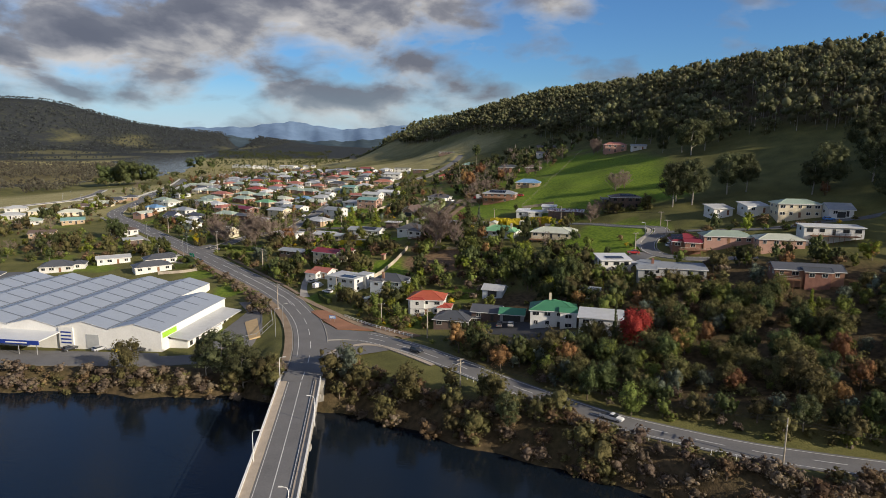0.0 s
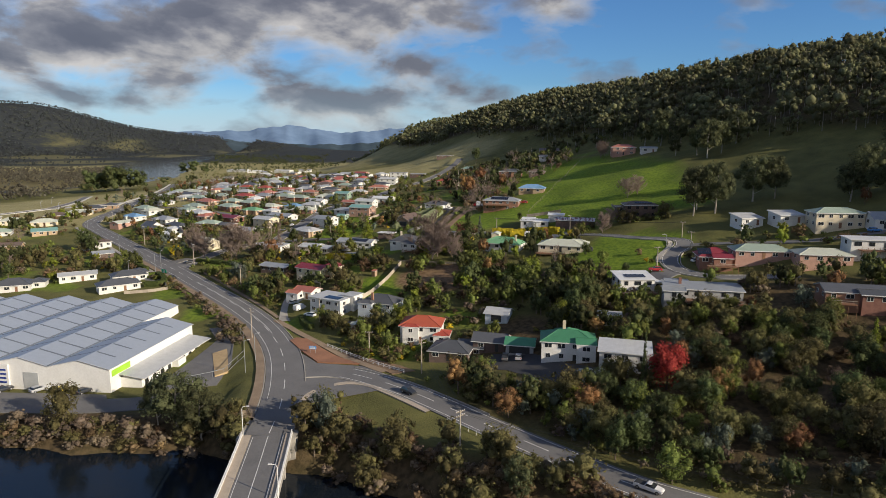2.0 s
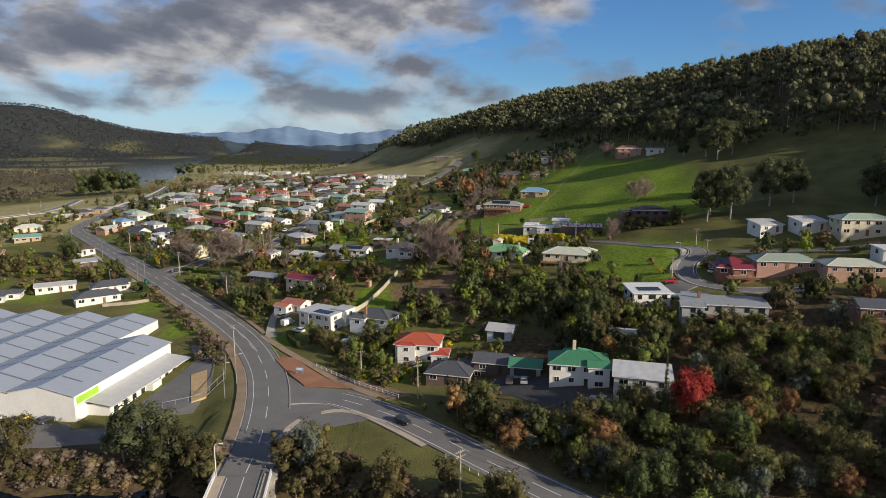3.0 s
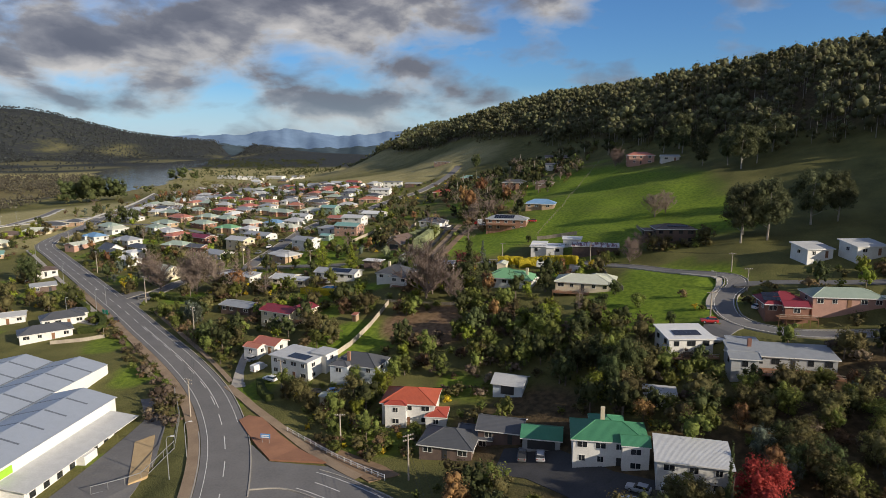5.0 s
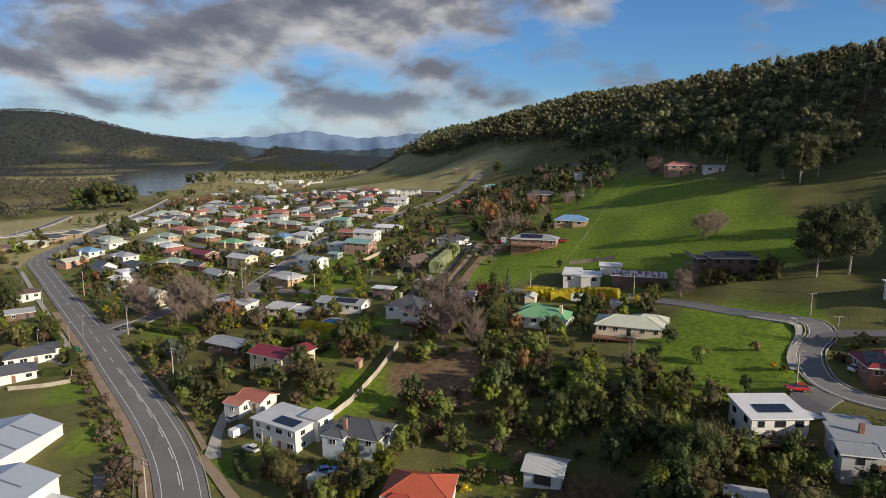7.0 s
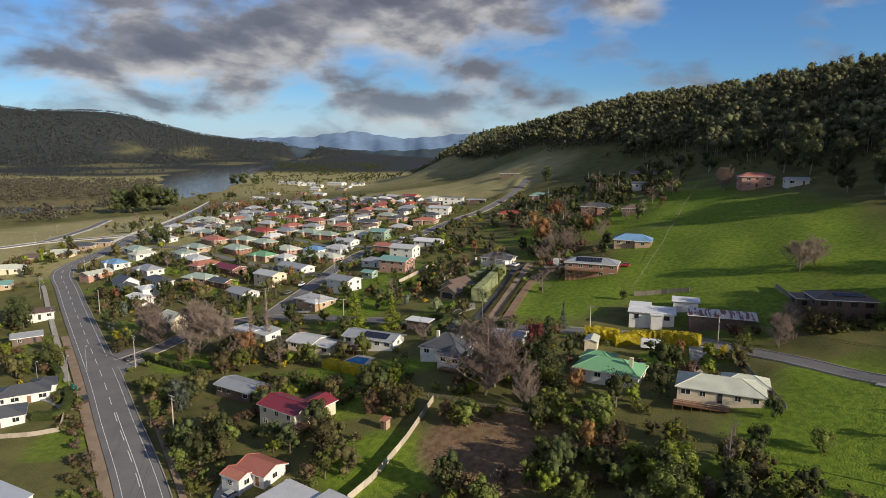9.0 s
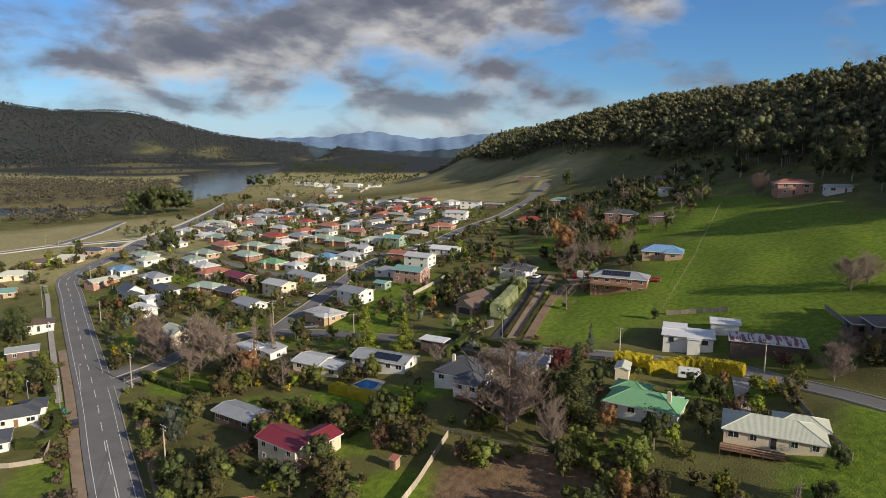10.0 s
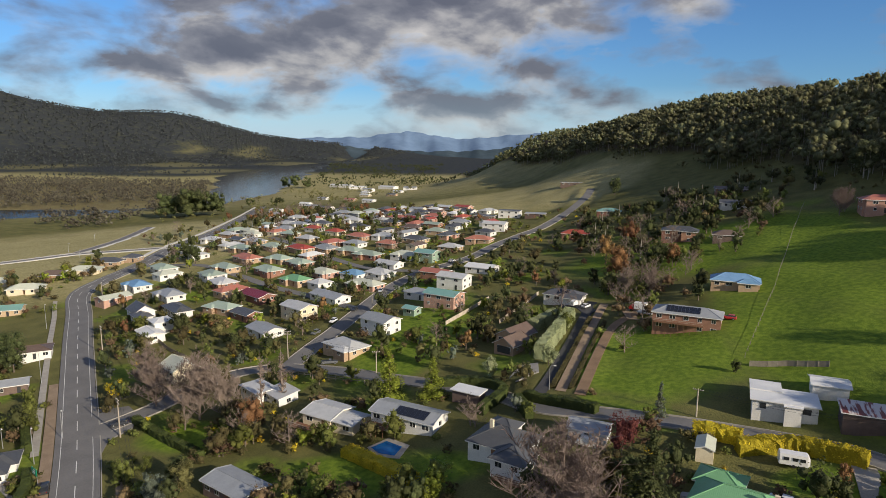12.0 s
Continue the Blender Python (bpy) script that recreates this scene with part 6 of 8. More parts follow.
# single trees, where they stand
for key, x, y, h, w in (
    ("gum", -59, 162, 16, 1.05), ("gum", -53, 160, 14, 1.0), ("gum", -64, 163, 11, 0.9), ("bush_gum", -85, 162, 11.5, 0.95), ("grey", -24, 155, 11, 0.85), ("bush_gum", -8, 146, 9.5, 0.95), ("gum", 15, 131.5, 10, 0.75),
    ("autumn", 16, 160, 7.5, 1.2), ("grey", 54.5, 139, 7, 0.9), ("autumn", 67.5, 137, 6.6, 1.1), ("bush_gum", 81, 134, 12, 1.0), ("gum", 76, 123, 9, 0.9), ("dark", 35, 141.5, 9, 0.9),
    ("green", 43, 133, 9, 0.8), ("grey", 31, 151, 6.5, 1.0), ("crimson", 52.5, 164, 13, 1.0), ("column", 46.8, 163, 15, 1.0), ("pine", 102, 168.5, 8.5, 1.0), ("gum", 105, 287, 22, 0.95),
    ("gum", 113, 285, 23, 0.9), ("gum", 109, 294, 20, 0.9), ("gum", 131.5, 292, 21, 0.95), ("gum", 139, 289, 19, 0.9), ("gum", 157, 268, 17, 0.95), ("autumn", 158, 261, 7.5, 0.8), ("bare", 93, 340, 9.5, 0.95),
    ("bare", 98, 341, 8.5, 0.9), ("lime", 136.5, 198, 7.5, 1.2), ("autumn", 18, 254, 7, 1.0), ("green", 29, 236, 9, 1.0), ("poplar", 39.5, 240, 13, 1.0), ("poplar", 41, 242, 12, 1.0), ("dark", 44.4, 208, 13, 0.85),
    ("lime", 35.7, 204, 9.3, 0.85), ("dark", 39.8, 206, 11, 0.9), ("green", 43, 214, 10, 0.8), ("green", 52, 205, 5, 0.9), ("bush_gum", -33, 221, 7, 0.9), ("bush_gum", -29.5, 216, 6.5, 0.9), ("dark", -35.5, 224, 6, 0.9), ("rust", -24.5, 214, 5, 0.9), ("bush_gum", -26, 210.5, 4.5, 0.9), ("lime", -12.5, 221.5, 8, 0.8), ("green", -15, 217, 7, 0.8), ("lime", -17.5, 212.5, 6, 0.8), ("autumn", 70, 160, 8, 0.95), ("bush_gum", 85, 146, 10, 1.0), ("dark", 83, 174, 8, 1.0), ("green", 58, 247, 5.2, 1.0), ("lime", 32, 243, 8, 1.3),
    ("lime", 29, 240, 7, 1.2), ("dark", 48.5, 250, 5.5, 1.1), ("conifer", 11.5, 281, 17, 1.35), ("autumn", 17.5, 274.5, 9, 0.8), ("autumn", 16, 470, 15, 0.85), ("autumn", 40.5, 445, 10.5, 0.9), ("autumn", 29, 495, 15, 0.8), ("autumn", 18, 436, 16, 0.9),
    ("bare", 28, 415, 9, 0.8), ("bare", 20, 422, 8, 0.8), ("bare", -3, 279.5, 17.5, 0.9), ("bare", -1, 282.5, 12, 0.9), ("bare", 6, 272, 10, 0.6), ("bare", -98, 325, 16, 0.95), ("bare", -103, 332, 13, 0.9), ("bare", -90, 326, 12, 0.8),
    ("autumn", -79.2, 316.8, 10, 1.25), ("poplar", -84, 333, 17, 1.0), ("poplar", -79, 336, 16, 1.0), ("poplar", -81, 340, 15, 1.0), ("pine", -48.7, 337, 13, 1.6), ("pine", -35.8, 334, 10.5, 1.5), ("gold", -131.8, 336, 6.5, 0.95),
    ("bare", -116, 332, 11, 0.9), ("bare", -124, 340, 13, 0.8), ("pale", -6.5, 352, 7.5, 1.0), ("dark", -204, 494, 12, 1.0), ("dark", -216, 505, 11, 1.0), ("rust", -30, 276, 7, 0.85), ("lime", -40, 271, 5.6, 0.7),
    ("bush_gum", -82, 293, 7.5, 0.85), ("rust", -8.5, 270, 4.2, 1.2), ("green", -100, 296.5, 6, 0.8), ("green", -96, 300, 4.5, 0.9), ("dark", -188, 356, 13, 1.1), ("dark", -180, 349, 11, 1.0), ("green", -146, 320, 6, 0.9),
    ("red_tree", 9, 303, 10, 0.85), ("spruce", 18.5, 319, 8, 1.0), ("autumn", 45, 291.5, 6, 0.75), ("gold", 55, 291, 3.4, 0.8), ("dark", 39.8, 342, 4, 1.1), ("pale", -22.5, 348, 7, 0.8), ("green", -1.5, 383, 7, 1.0), ("dark", 35.5, 446, 13, 0.8), ("dark", 65, 543, 11, 0.9), ("dark", 35, 680, 15, 1.0),
    ("grey", -86, 288, 8, 0.9), ("grey", -82, 283, 7.5, 0.9), ("green", -20, 228, 6, 0.8), ("lime", -14, 224, 7, 0.7), ("lime", -17, 218, 5.5, 0.8), ("green", -10, 229, 7.5, 0.8), ("bare", 70, 296, 8, 0.9), ("bare", 74, 300, 7, 0.9),
    ("lime", -27, 288, 5.5, 0.9), ("green", 60, 291, 6, 0.9), ("dark", 55, 260, 5.5, 1.0), ("gum", 146, 486, 18, 0.9), ("gum", 152, 470, 20, 0.9), ("gum", 160, 455, 19, 0.95), ("gum", 150, 440, 14, 0.9), ("gum", 166, 430, 17, 1.0), ("bare", 112, 475, 11, 0.7), ("bare", 116, 480, 10, 0.7),
    ("dark", 62, 520, 12, 0.9), ("dark", 45, 560, 13, 0.9), ("green", 95, 500, 8, 0.9), ("lime", 45, 230, 6, 0.7), ("dark", 62, 232, 5, 0.9), ("gum", 170, 240, 18, 1.0), ("gum", 178, 262, 20, 1.0), ("gum", 190, 275, 20, 1.0), ("gum", 185, 250, 18, 1.0), ("gum", 150, 401, 20, 0.9), ("gum", 150.5, 387, 24, 0.95), ("gum", 160, 391, 20, 0.9), ("gum", 143, 416, 12, 0.9), ("gum", 156, 486, 25, 0.9), ("gum", 144.5, 534, 21, 0.9), ("gum", 162, 266, 23, 1.0), ("gum", 190, 284, 28, 1.0), ("gum", 172, 400, 20, 1.0),
):
    tree(key, x, y, h, w)

SLOPE = ["bush_gum", "bush_gum", "dark", "green", "shrub_olive", "brush", "shrub", "grey", "bush_gum", "dark", "green", "bush_gum", "rust", "dark", "autumn", "green"]
GARDEN = ["shrub", "shrub", "green", "shrub_olive", "bush_gum", "shrub_rust", "dark", "shrub_yellow", "shrub", "shrub", "shrub_olive", "lime", "shrub_olive", "rust"]
BANKSIDE = ["shrub_olive", "brush", "brush", "shrub_rust", "brush", "rust", "shrub_olive", "bush_gum"]
thicket(75, 148, 60, 22, 125, SLOPE, -22)
thicket(100, 176, 55, 18, 80, SLOPE, -10)
thicket(63, 190, 26, 8, 22, SLOPE)
thicket(20, 168, 20, 10, 45, GARDEN + SLOPE, -35)
thicket(14, 245, 24, 20, 75, ["green", "dark", "shrub", "bush_gum", "shrub_olive", "green", "lime", "brush", "rust", "dark"], 0)
thicket(40, 228, 14, 12, 18, ["dark", "green", "bush_gum", "shrub"], 0)
thicket(-62, 266, 10, 22, 36, GARDEN, 38, 1.0)
thicket(-28, 222, 14, 7, 30, ["shrub", "shrub_olive", "green", "shrub", "shrub_yellow", "bush_gum"], -35, 1.0, hs=(0.5, 0.9))
thicket(-12, 208, 13, 9, 30, GARDEN, 0, 1.5)
thicket(-32, 281, 28, 8, 36, GARDEN)
thicket(16, 270, 30, 6, 30, GARDEN)


def bank_growth(x0, x1, n, lo, hi, mix):
    """Scrub along the river's edge, from the waterline up the bank."""
    for _ in range(n):
        x = TRNG.uniform(x0, x1)
        y = float(np.interp(x, [p[0] for p in BANK], [p[1] for p in BANK])) + TRNG.uniform(lo, hi)
        key = TRNG.choice(mix)
        if clear(x, y, 1.0, 1.2):
            tree(key, x, y, KINDS[key][5] * TRNG.uniform(0.6, 1.15), 1.0, False)


bank_growth(-26, 34, 190, -0.6, 15, BANKSIDE)
bank_growth(28, 130, 340, -0.6, 16, BANKSIDE[:6] + ["brush", "brush"])
bank_growth(-56, -41, 26, -0.5, 8, BANKSIDE)
bank_growth(-47, -25, 34, -0.5, 9, BANKSIDE)
bank_growth(-210, -56, 230, -0.8, 5.5, ["shrub_olive", "brush", "brush", "shrub_rust", "brush", "shrub_olive"])


def roadside_growth(line, lo, hi, x0, x1, n, mix, hs=(0.5, 1.0)):
    """Growth beside a road, between two offsets from its middle."""
    spots = [p for p in zip(line, line[1:]) if x0 < p[0].x < x1]
    for _ in range(n):
        a_, b_ = TRNG.choice(spots)
        d = (b_ - a_).normalized()
        p = a_.lerp(b_, TRNG.random()) + Vector((d.y, -d.x, 0)) * TRNG.uniform(lo, hi)
        key = TRNG.choice(mix)
        if clear(p.x, p.y, 1.0, 1.4):
            tree(key, p.x, p.y, KINDS[key][5] * TRNG.uniform(*hs), 1.0, False)


roadside_growth(BRANCH, -15, -6.5, -8, 130, 150, ["shrub", "green", "shrub_olive", "brush", "bush_gum", "shrub", "dark", "grey"])
roadside_growth(MAIN, -13, -7.5, -115, -60, 60, ["shrub_olive", "brush", "shrub_rust", "shrub"])
roadside_growth(MAIN, 7.5, 13, -120, -60, 60, ["shrub", "green", "shrub_olive", "rust", "shrub"])
thicket(85, 160, 60, 30, 90, ["shrub_olive", "brush", "shrub", "shrub_rust", "shrub_olive", "bush_gum"], -18, 1.0, own=False)
thicket(160, 150, 45, 45, 110, SLOPE, own=False)
thicket(14, 240, 30, 26, 110, ["shrub", "shrub_olive", "brush", "shrub_rust", "green"], 0, own=False)
thicket(38, 222, 22, 22, 90, ["green", "dark", "shrub", "bush_gum", "shrub_olive", "brush", "dark", "shrub"], 0, own=False)
thicket(62, 203, 26, 16, 80, ["green", "dark", "shrub", "bush_gum", "shrub_olive", "brush", "shrub_yellow", "shrub"], 0, own=False)
thicket(8, 212, 16, 10, 34, ["shrub", "green", "shrub_olive", "shrub_yellow", "shrub_rust", "shrub"], 0, own=False)
thicket(-14, 205, 16, 9, 40, ["shrub", "shrub_olive", "shrub_rust", "shrub_yellow", "shrub"], -30, own=False)
thicket(-22, 290, 34, 7, 46, GARDEN, 0, own=False)
thicket(12, 290, 22, 10, 36, GARDEN + ["autumn"], 0, own=False)
thicket(40, 286, 18, 8, 26, GARDEN + ["autumn"], 0, own=False)
thicket(75, 240, 8, 18, 14, GARDEN, 0, own=False)
thicket(98, 226, 14, 5, 20, GARDEN, -10, own=False)
thicket(-40, 258, 12, 12, 24, GARDEN, 0, own=False)
thicket(-60, 320, 30, 14, 40, GARDEN, 0, own=False)
thicket(-75, 316, 34, 9, 55, GARDEN + ["bare"], 8, own=False)
thicket(-77, 252, 4, 24, 45, ["shrub_olive", "brush", "shrub_rust"], 38, 2.5, own=False)
thicket(-67, 222, 4, 16, 26, ["shrub_olive", "brush", "shrub_olive"], 22, 2.0, own=False)
thicket(-126, 328, 30, 9, 30, GARDEN + ["bare"], 50, own=False)
thicket(-158, 305, 26, 16, 60, GARDEN, 50, own=False)
thicket(-205, 325, 40, 30, 120, GARDEN + ["bare", "bush_gum", "brush"], 40, own=False)
thicket(120, 240, 42, 14, 90, GARDEN, -5, own=False)
thicket(100, 205, 40, 8, 40, GARDEN + SLOPE, -12, own=False)
thicket(70, 303, 12, 5, 10, GARDEN, own=False)
thicket(90, 297, 13, 3.5, 26, ["bush_gum", "shrub_olive", "shrub"], 0, own=False)
thicket(-60, 300, 40, 18, 60, GARDEN, 0, own=False)
thicket(20, 300, 30, 12, 30, GARDEN, 0, own=False)
thicket(-85, 385, 35, 36, 90, GARDEN, 0, 1.2, own=False)
thicket(-150, 395, 34, 30, 80, GARDEN, 0, 1.2, own=False)
thicket(-25, 395, 14, 30, 36, GARDEN, 0, own=False)
LOW = ["shrub", "shrub", "shrub_olive", "shrub_rust", "green", "dark", "shrub_yellow", "lime", "bush_gum", "shrub", "rust", "bush_gum", "grey", "dark", "shrub_olive", "bare"]
thicket(-125, 465, 75, 60, 330, LOW, 30, 1.0, hs=(0.55, 0.95), own=False, far=True)
thicket(-120, 570, 100, 90, 330, LOW, 0, 1.0, hs=(0.55, 0.95), own=False, far=True)
thicket(-240, 470, 45, 70, 90, GARDEN, 0, 1.2, own=False, far=True)
thicket(-285, 420, 45, 50, 70, GARDEN, 0, 1.2, own=False, far=True)
thicket(-290, 350, 60, 60, 160, GARDEN + ["bare", "brush", "bush_gum"], 0, 1.2, own=False, far=True)
thicket(-180, 680, 90, 60, 160, GARDEN, 0, 1.2, own=False, far=True)
thicket(45, 530, 55, 85, 190, ["dark", "green", "bush_gum", "bare", "dark", "shrub", "gum", "rust", "shrub_olive"], 0, own=False, far=True)
thicket(30, 440, 22, 28, 44, ["bare", "bare", "green", "shrub_olive", "bare", "shrub", "dark"], 0, own=False)
thicket(95, 560, 40, 40, 60, ["dark", "gum", "bush_gum", "green"], 0, own=False, far=True)
thicket(-10, 600, 30, 60, 50, GARDEN, 0, own=False, far=True)
thicket(-30, 500, 25, 60, 60, GARDEN, 0, own=False, far=True)
thicket(-95, 420, 105, 75, 260, LOW + ["green", "autumn"], 20, 1.0, hs=(0.5, 0.95), own=False, far=True)
thicket(-75, 350, 80, 34, 110, LOW + ["green"], 10, 1.0, hs=(0.5, 0.95), own=False, far=True)
thicket(-232, 545, 26, 80, 90, GARDEN + ["dark", "autumn", "bare"], 8, 1.2, own=False, far=True)
thicket(-262, 470, 24, 40, 50, GARDEN + ["dark"], 0, 1.2, own=False, far=True)
thicket(-250, 730, 70, 60, 120, ["dark", "green", "autumn", "bare", "shrub", "bush_gum"], 0, 1.2, own=False, far=True)
thicket(-190, 620, 130, 90, 200, LOW + ["dark", "autumn"], 0, 1.0, hs=(0.6, 1.1), own=False, far=True)
thicket(-20, 330, 34, 22, 50, LOW, 0, 1.0, hs=(0.5, 0.9), own=False)
thicket(20, 400, 26, 40, 60, ["shrub", "dark", "shrub_olive", "green", "rust", "bare"], 0, 1.0, own=False, far=True)


def pooled(name, label, items, mat):
    vs, ts, tone, off = [], [], [], 0
    rng = np.random.RandomState(len(items))
    cache = {}
    for me, m in items:
        if me.name not in cache:
            co = np.empty(len(me.vertices) * 3)
            me.vertices.foreach_get("co", co)
            me.calc_loop_triangles()
            tri = np.empty(len(me.loop_triangles) * 3, int)
            me.loop_triangles.foreach_get("vertices", tri)
            cache[me.name] = (co.reshape(-1, 3), tri)
        co, tri = cache[me.name]
        mm = np.array(m)
        vs.append(co @ mm[:3, :3].T + mm[:3, 3])
        ts.append(tri + off)
        tone.append(np.full(len(co), rng.uniform(-1, 1)))
        off += len(co)
    me = triangle_mesh(name, np.concatenate(vs), np.concatenate(ts).reshape(-1, 3), bpy.data.materials[mat], np.concatenate(tone))
    return tagged(new(name, me), label, "vegetation", kind="stuff")


SAY = {"bark": ("undergrowth_stems", "brown stems of garden trees and shrubs"), "pale_gum_bark": ("gum_stems", "pale trunks of gum trees"), "bare_twigs": ("bare_trees", "bare winter trees among the houses")}
for mat_name, items in POOL.items():
    nm, say = SAY.get(mat_name, ("growth_" + mat_name, "dense garden and hillside growth of " + mat_name.replace("_", " ")))
    pooled(nm, say, items, mat_name)


# ---- woods: far trees in one object ----
def woods(name, label, spots, lobes_n, cards, size, leaf, seed, trunk=True, low=0.32, fill=0.6, wide=1.0):
    """Many trees (x, y, z, height) of several leafy lobes each, joined into one object."""
    rng = np.random.RandomState(seed)
    x, y, z, h = np.array(spots).T
    n = len(x)
    base = np.where(h > 9, low, 0.05)
    r = h * rng.uniform(0.2, 0.34, n) * wide
    mid, half = h * (1 + base) / 2, h * (1 - base) / 2
    a = np.arange(lobes_n) * 2.4 + rng.rand(n, lobes_n) * 2
    e = rng.uniform(-0.8, 0.8, (n, lobes_n)) * (lobes_n > 1)
    out = r[:, None] * (rng.uniform(0.3, 0.85, (n, lobes_n)) if lobes_n > 1 else 0.1)
    s = rng.uniform(0.32, 0.62, (n, lobes_n)) if lobes_n > 1 else np.full((n, 1), 0.95)
    centres = np.stack([x[:, None] + np.cos(a) * out, y[:, None] + np.sin(a) * out, (z + mid)[:, None] + e * half[:, None] * 0.7], -1).reshape(-1, 3)
    radii = np.stack([r[:, None] * s, r[:, None] * s, np.minimum(half[:, None], r[:, None] * (1.0 if lobes_n > 2 else 3.0)) * s], -1).reshape(-1, 3)
    tone = rng.uniform(-1, 1, n)
    v, f, lobe = foliage(rng, centres, radii, np.full(len(centres), cards), np.repeat(size * h / 14, lobes_n), fill)
    ob = tagged(new(name, triangle_mesh(name, v, f, leaf, tone[lobe // lobes_n])), label, "woods", kind="stuff")
    if trunk:
        k = np.arange(3) * 2.094
        wr = (h * 0.009 + 0.05)[:, None]
        ring = lambda w, up: np.stack([x[:, None] + np.cos(k) * w, y[:, None] + np.sin(k) * w, np.repeat((z + up)[:, None], 3, 1)], -1)
        tv = np.concatenate([ring(wr, -1.0), ring(wr * 0.4, h * 0.75)], 1).reshape(-1, 3)
        quad = np.array([(0, 1, 4), (0, 4, 3), (1, 2, 5), (1, 5, 4), (2, 0, 3), (2, 3, 5)])
        tf = (quad[None] + np.arange(n)[:, None, None] * 6).reshape(-1, 3)
        tagged(new(name + "_trunks", triangle_mesh(name + "_trunks", tv, tf, pale_bark)), "pale slender trunks of forest gums", "woods", kind="stuff")
    return ob


def scatter(n, x0, x1, y0, y1, inside, seed, h=(10, 18)):
    rng = np.random.RandomState(seed)
    xs, ys = rng.uniform(x0, x1, n), rng.uniform(y0, y1, n)
    keep = inside(xs, ys)
    xs, ys = xs[keep], ys[keep]
    zs = land(xs, ys)
    hs = rng.uniform(*h, len(xs))
    return [(float(a), float(b), float(c), float(d)) for a, b, c, d in zip(xs, ys, zs, hs) if c > 0.6]


def along(e):
    return lambda x, y: (x > wood_edge(y) + 10 * np.sin(y / 23)) & (x < wood_edge(y) + e)


woods("hill_woods", "dense eucalypt forest covering the hillside", scatter(11000, -200, 480, 180, 1150, along(210), 1, (8, 23)), 7, 13, 0.42, LEAF["forest"], 21, low=0.16, wide=1.15)
woods("hill_undergrowth", "olive and russet undergrowth along the forest's foot", scatter(6000, -150, 420, 190, 900, lambda x, y: (x > wood_edge(y) - 10 + 12 * np.sin(y / 17)) & (x < wood_edge(y) + 110), 12, (2.5, 6)), 2, 9, 1.3, LEAF["olive"], 29, False, wide=1.7)
woods("ridge_woods", "dense eucalypt forest on the far ridge", scatter(3400, -400, 500, 1100, 1600, along(400), 2, (11, 21)), 3, 9, 1.0, LEAF["forest"], 22, False, low=0.1)
woods("river_woods", "belt of grey-green trees along the river flats", scatter(6200, -1250, -400, 690, 1380, lambda x, y: ((y > 1.0 * (x + 640) + 900) | (np.sin(x / 29) * np.sin(y / 23) > -0.35)) & (np.sin(x / 47 + 1) * np.sin(y / 31) > -0.6) & (x < -452 - 0.3 * (y - 760)), 3, (7, 15)), 3, 7, 0.85, LEAF["swamp"], 23, False, low=0.05, wide=1.25)
CLUMP = lambda cx, cy, rx, ry: (lambda x, y: np.hypot((x - cx) / rx, (y - cy) / ry) < 1)
woods("river_clump", "great dark clump of trees by the river", scatter(62, -445, -345, 750, 850, CLUMP(-396, 800, 36, 26), 8, (22, 38)) + scatter(34, -560, -470, 1230, 1350, CLUMP(-508, 1290, 38, 30), 9, (20, 34)) + scatter(10, -400, -320, 850, 930, CLUMP(-362, 885, 26, 26), 10, (12, 17)), 10, 46, 0.34, LEAF["dark"], 28, False, low=0.0, fill=0.6, wide=1.25)
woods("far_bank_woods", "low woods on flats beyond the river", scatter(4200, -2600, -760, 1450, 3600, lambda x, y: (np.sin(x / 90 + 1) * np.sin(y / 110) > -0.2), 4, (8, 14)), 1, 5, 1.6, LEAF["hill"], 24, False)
woods("valley_woods", "dark trees crowding the valley floor", scatter(3000, -900, -150, 1250, 2500, lambda x, y: (x > -520 - 0.34 * (y - 1306) + 45) & (np.sin(x / 40 + 2) * np.sin(y / 70) > -0.1) & (x < wood_edge(y) - 60), 5, (8, 16)), 2, 8, 1.1, LEAF["dark"], 25, False)
woods("bank_trees", "mixed trees between the town and the river", scatter(420, -470, -230, 730, 1250, lambda x, y: np.sin(x / 19 + 2) * np.sin(y / 27) > 0.1, 7, (5, 12)), 4, 12, 0.7, LEAF["olive"], 27, False, low=0.1)
woods("hill_woods_west", "forest on the western hills, leaves coloured for shade and haze", scatter(15000, -3000, -900, 1500, 4000, lambda x, y: (land(x, y) > 6) & (np.sin(x / 130 + 1) * np.sin(y / 170 + 2) > -0.75), 6, (7, 13)), 1, 3, 2.0, LEAF["hill"], 26, False, fill=0.85, wide=1.3)

# ---- roadside: kerbs, junction island, paths ----
def slab(name, outline, mat, label, category, up=0.05, thick=0.4, follow=True):
    """A paved or bare patch with a plan outline, draped on the ground."""
    bm = bmesh.new()
    top = []
    loop = [Vector((x, y, 0)) for x, y in outline]
    fine = []
    for a, b in zip(loop, loop[1:] + loop[:1]):
        n = max(1, int((b - a).length / 2.5))
        fine += [a.lerp(b, k / n) for k in range(n)]
    for p in fine:
        top.append(bm.verts.new((p.x, p.y, gz(p.x, p.y) + up)))
    face = bm.faces.new(top)
    bmesh.ops.triangulate(bm, faces=[face])
    low = [bm.verts.new(v.co - Vector((0, 0, thick))) for v in top]
    for i in range(len(top)):
        j = (i + 1) % len(top)
        bm.faces.new((top[i], low[i], low[j], top[j]))
    return structure(name, bm, mat, label, category)


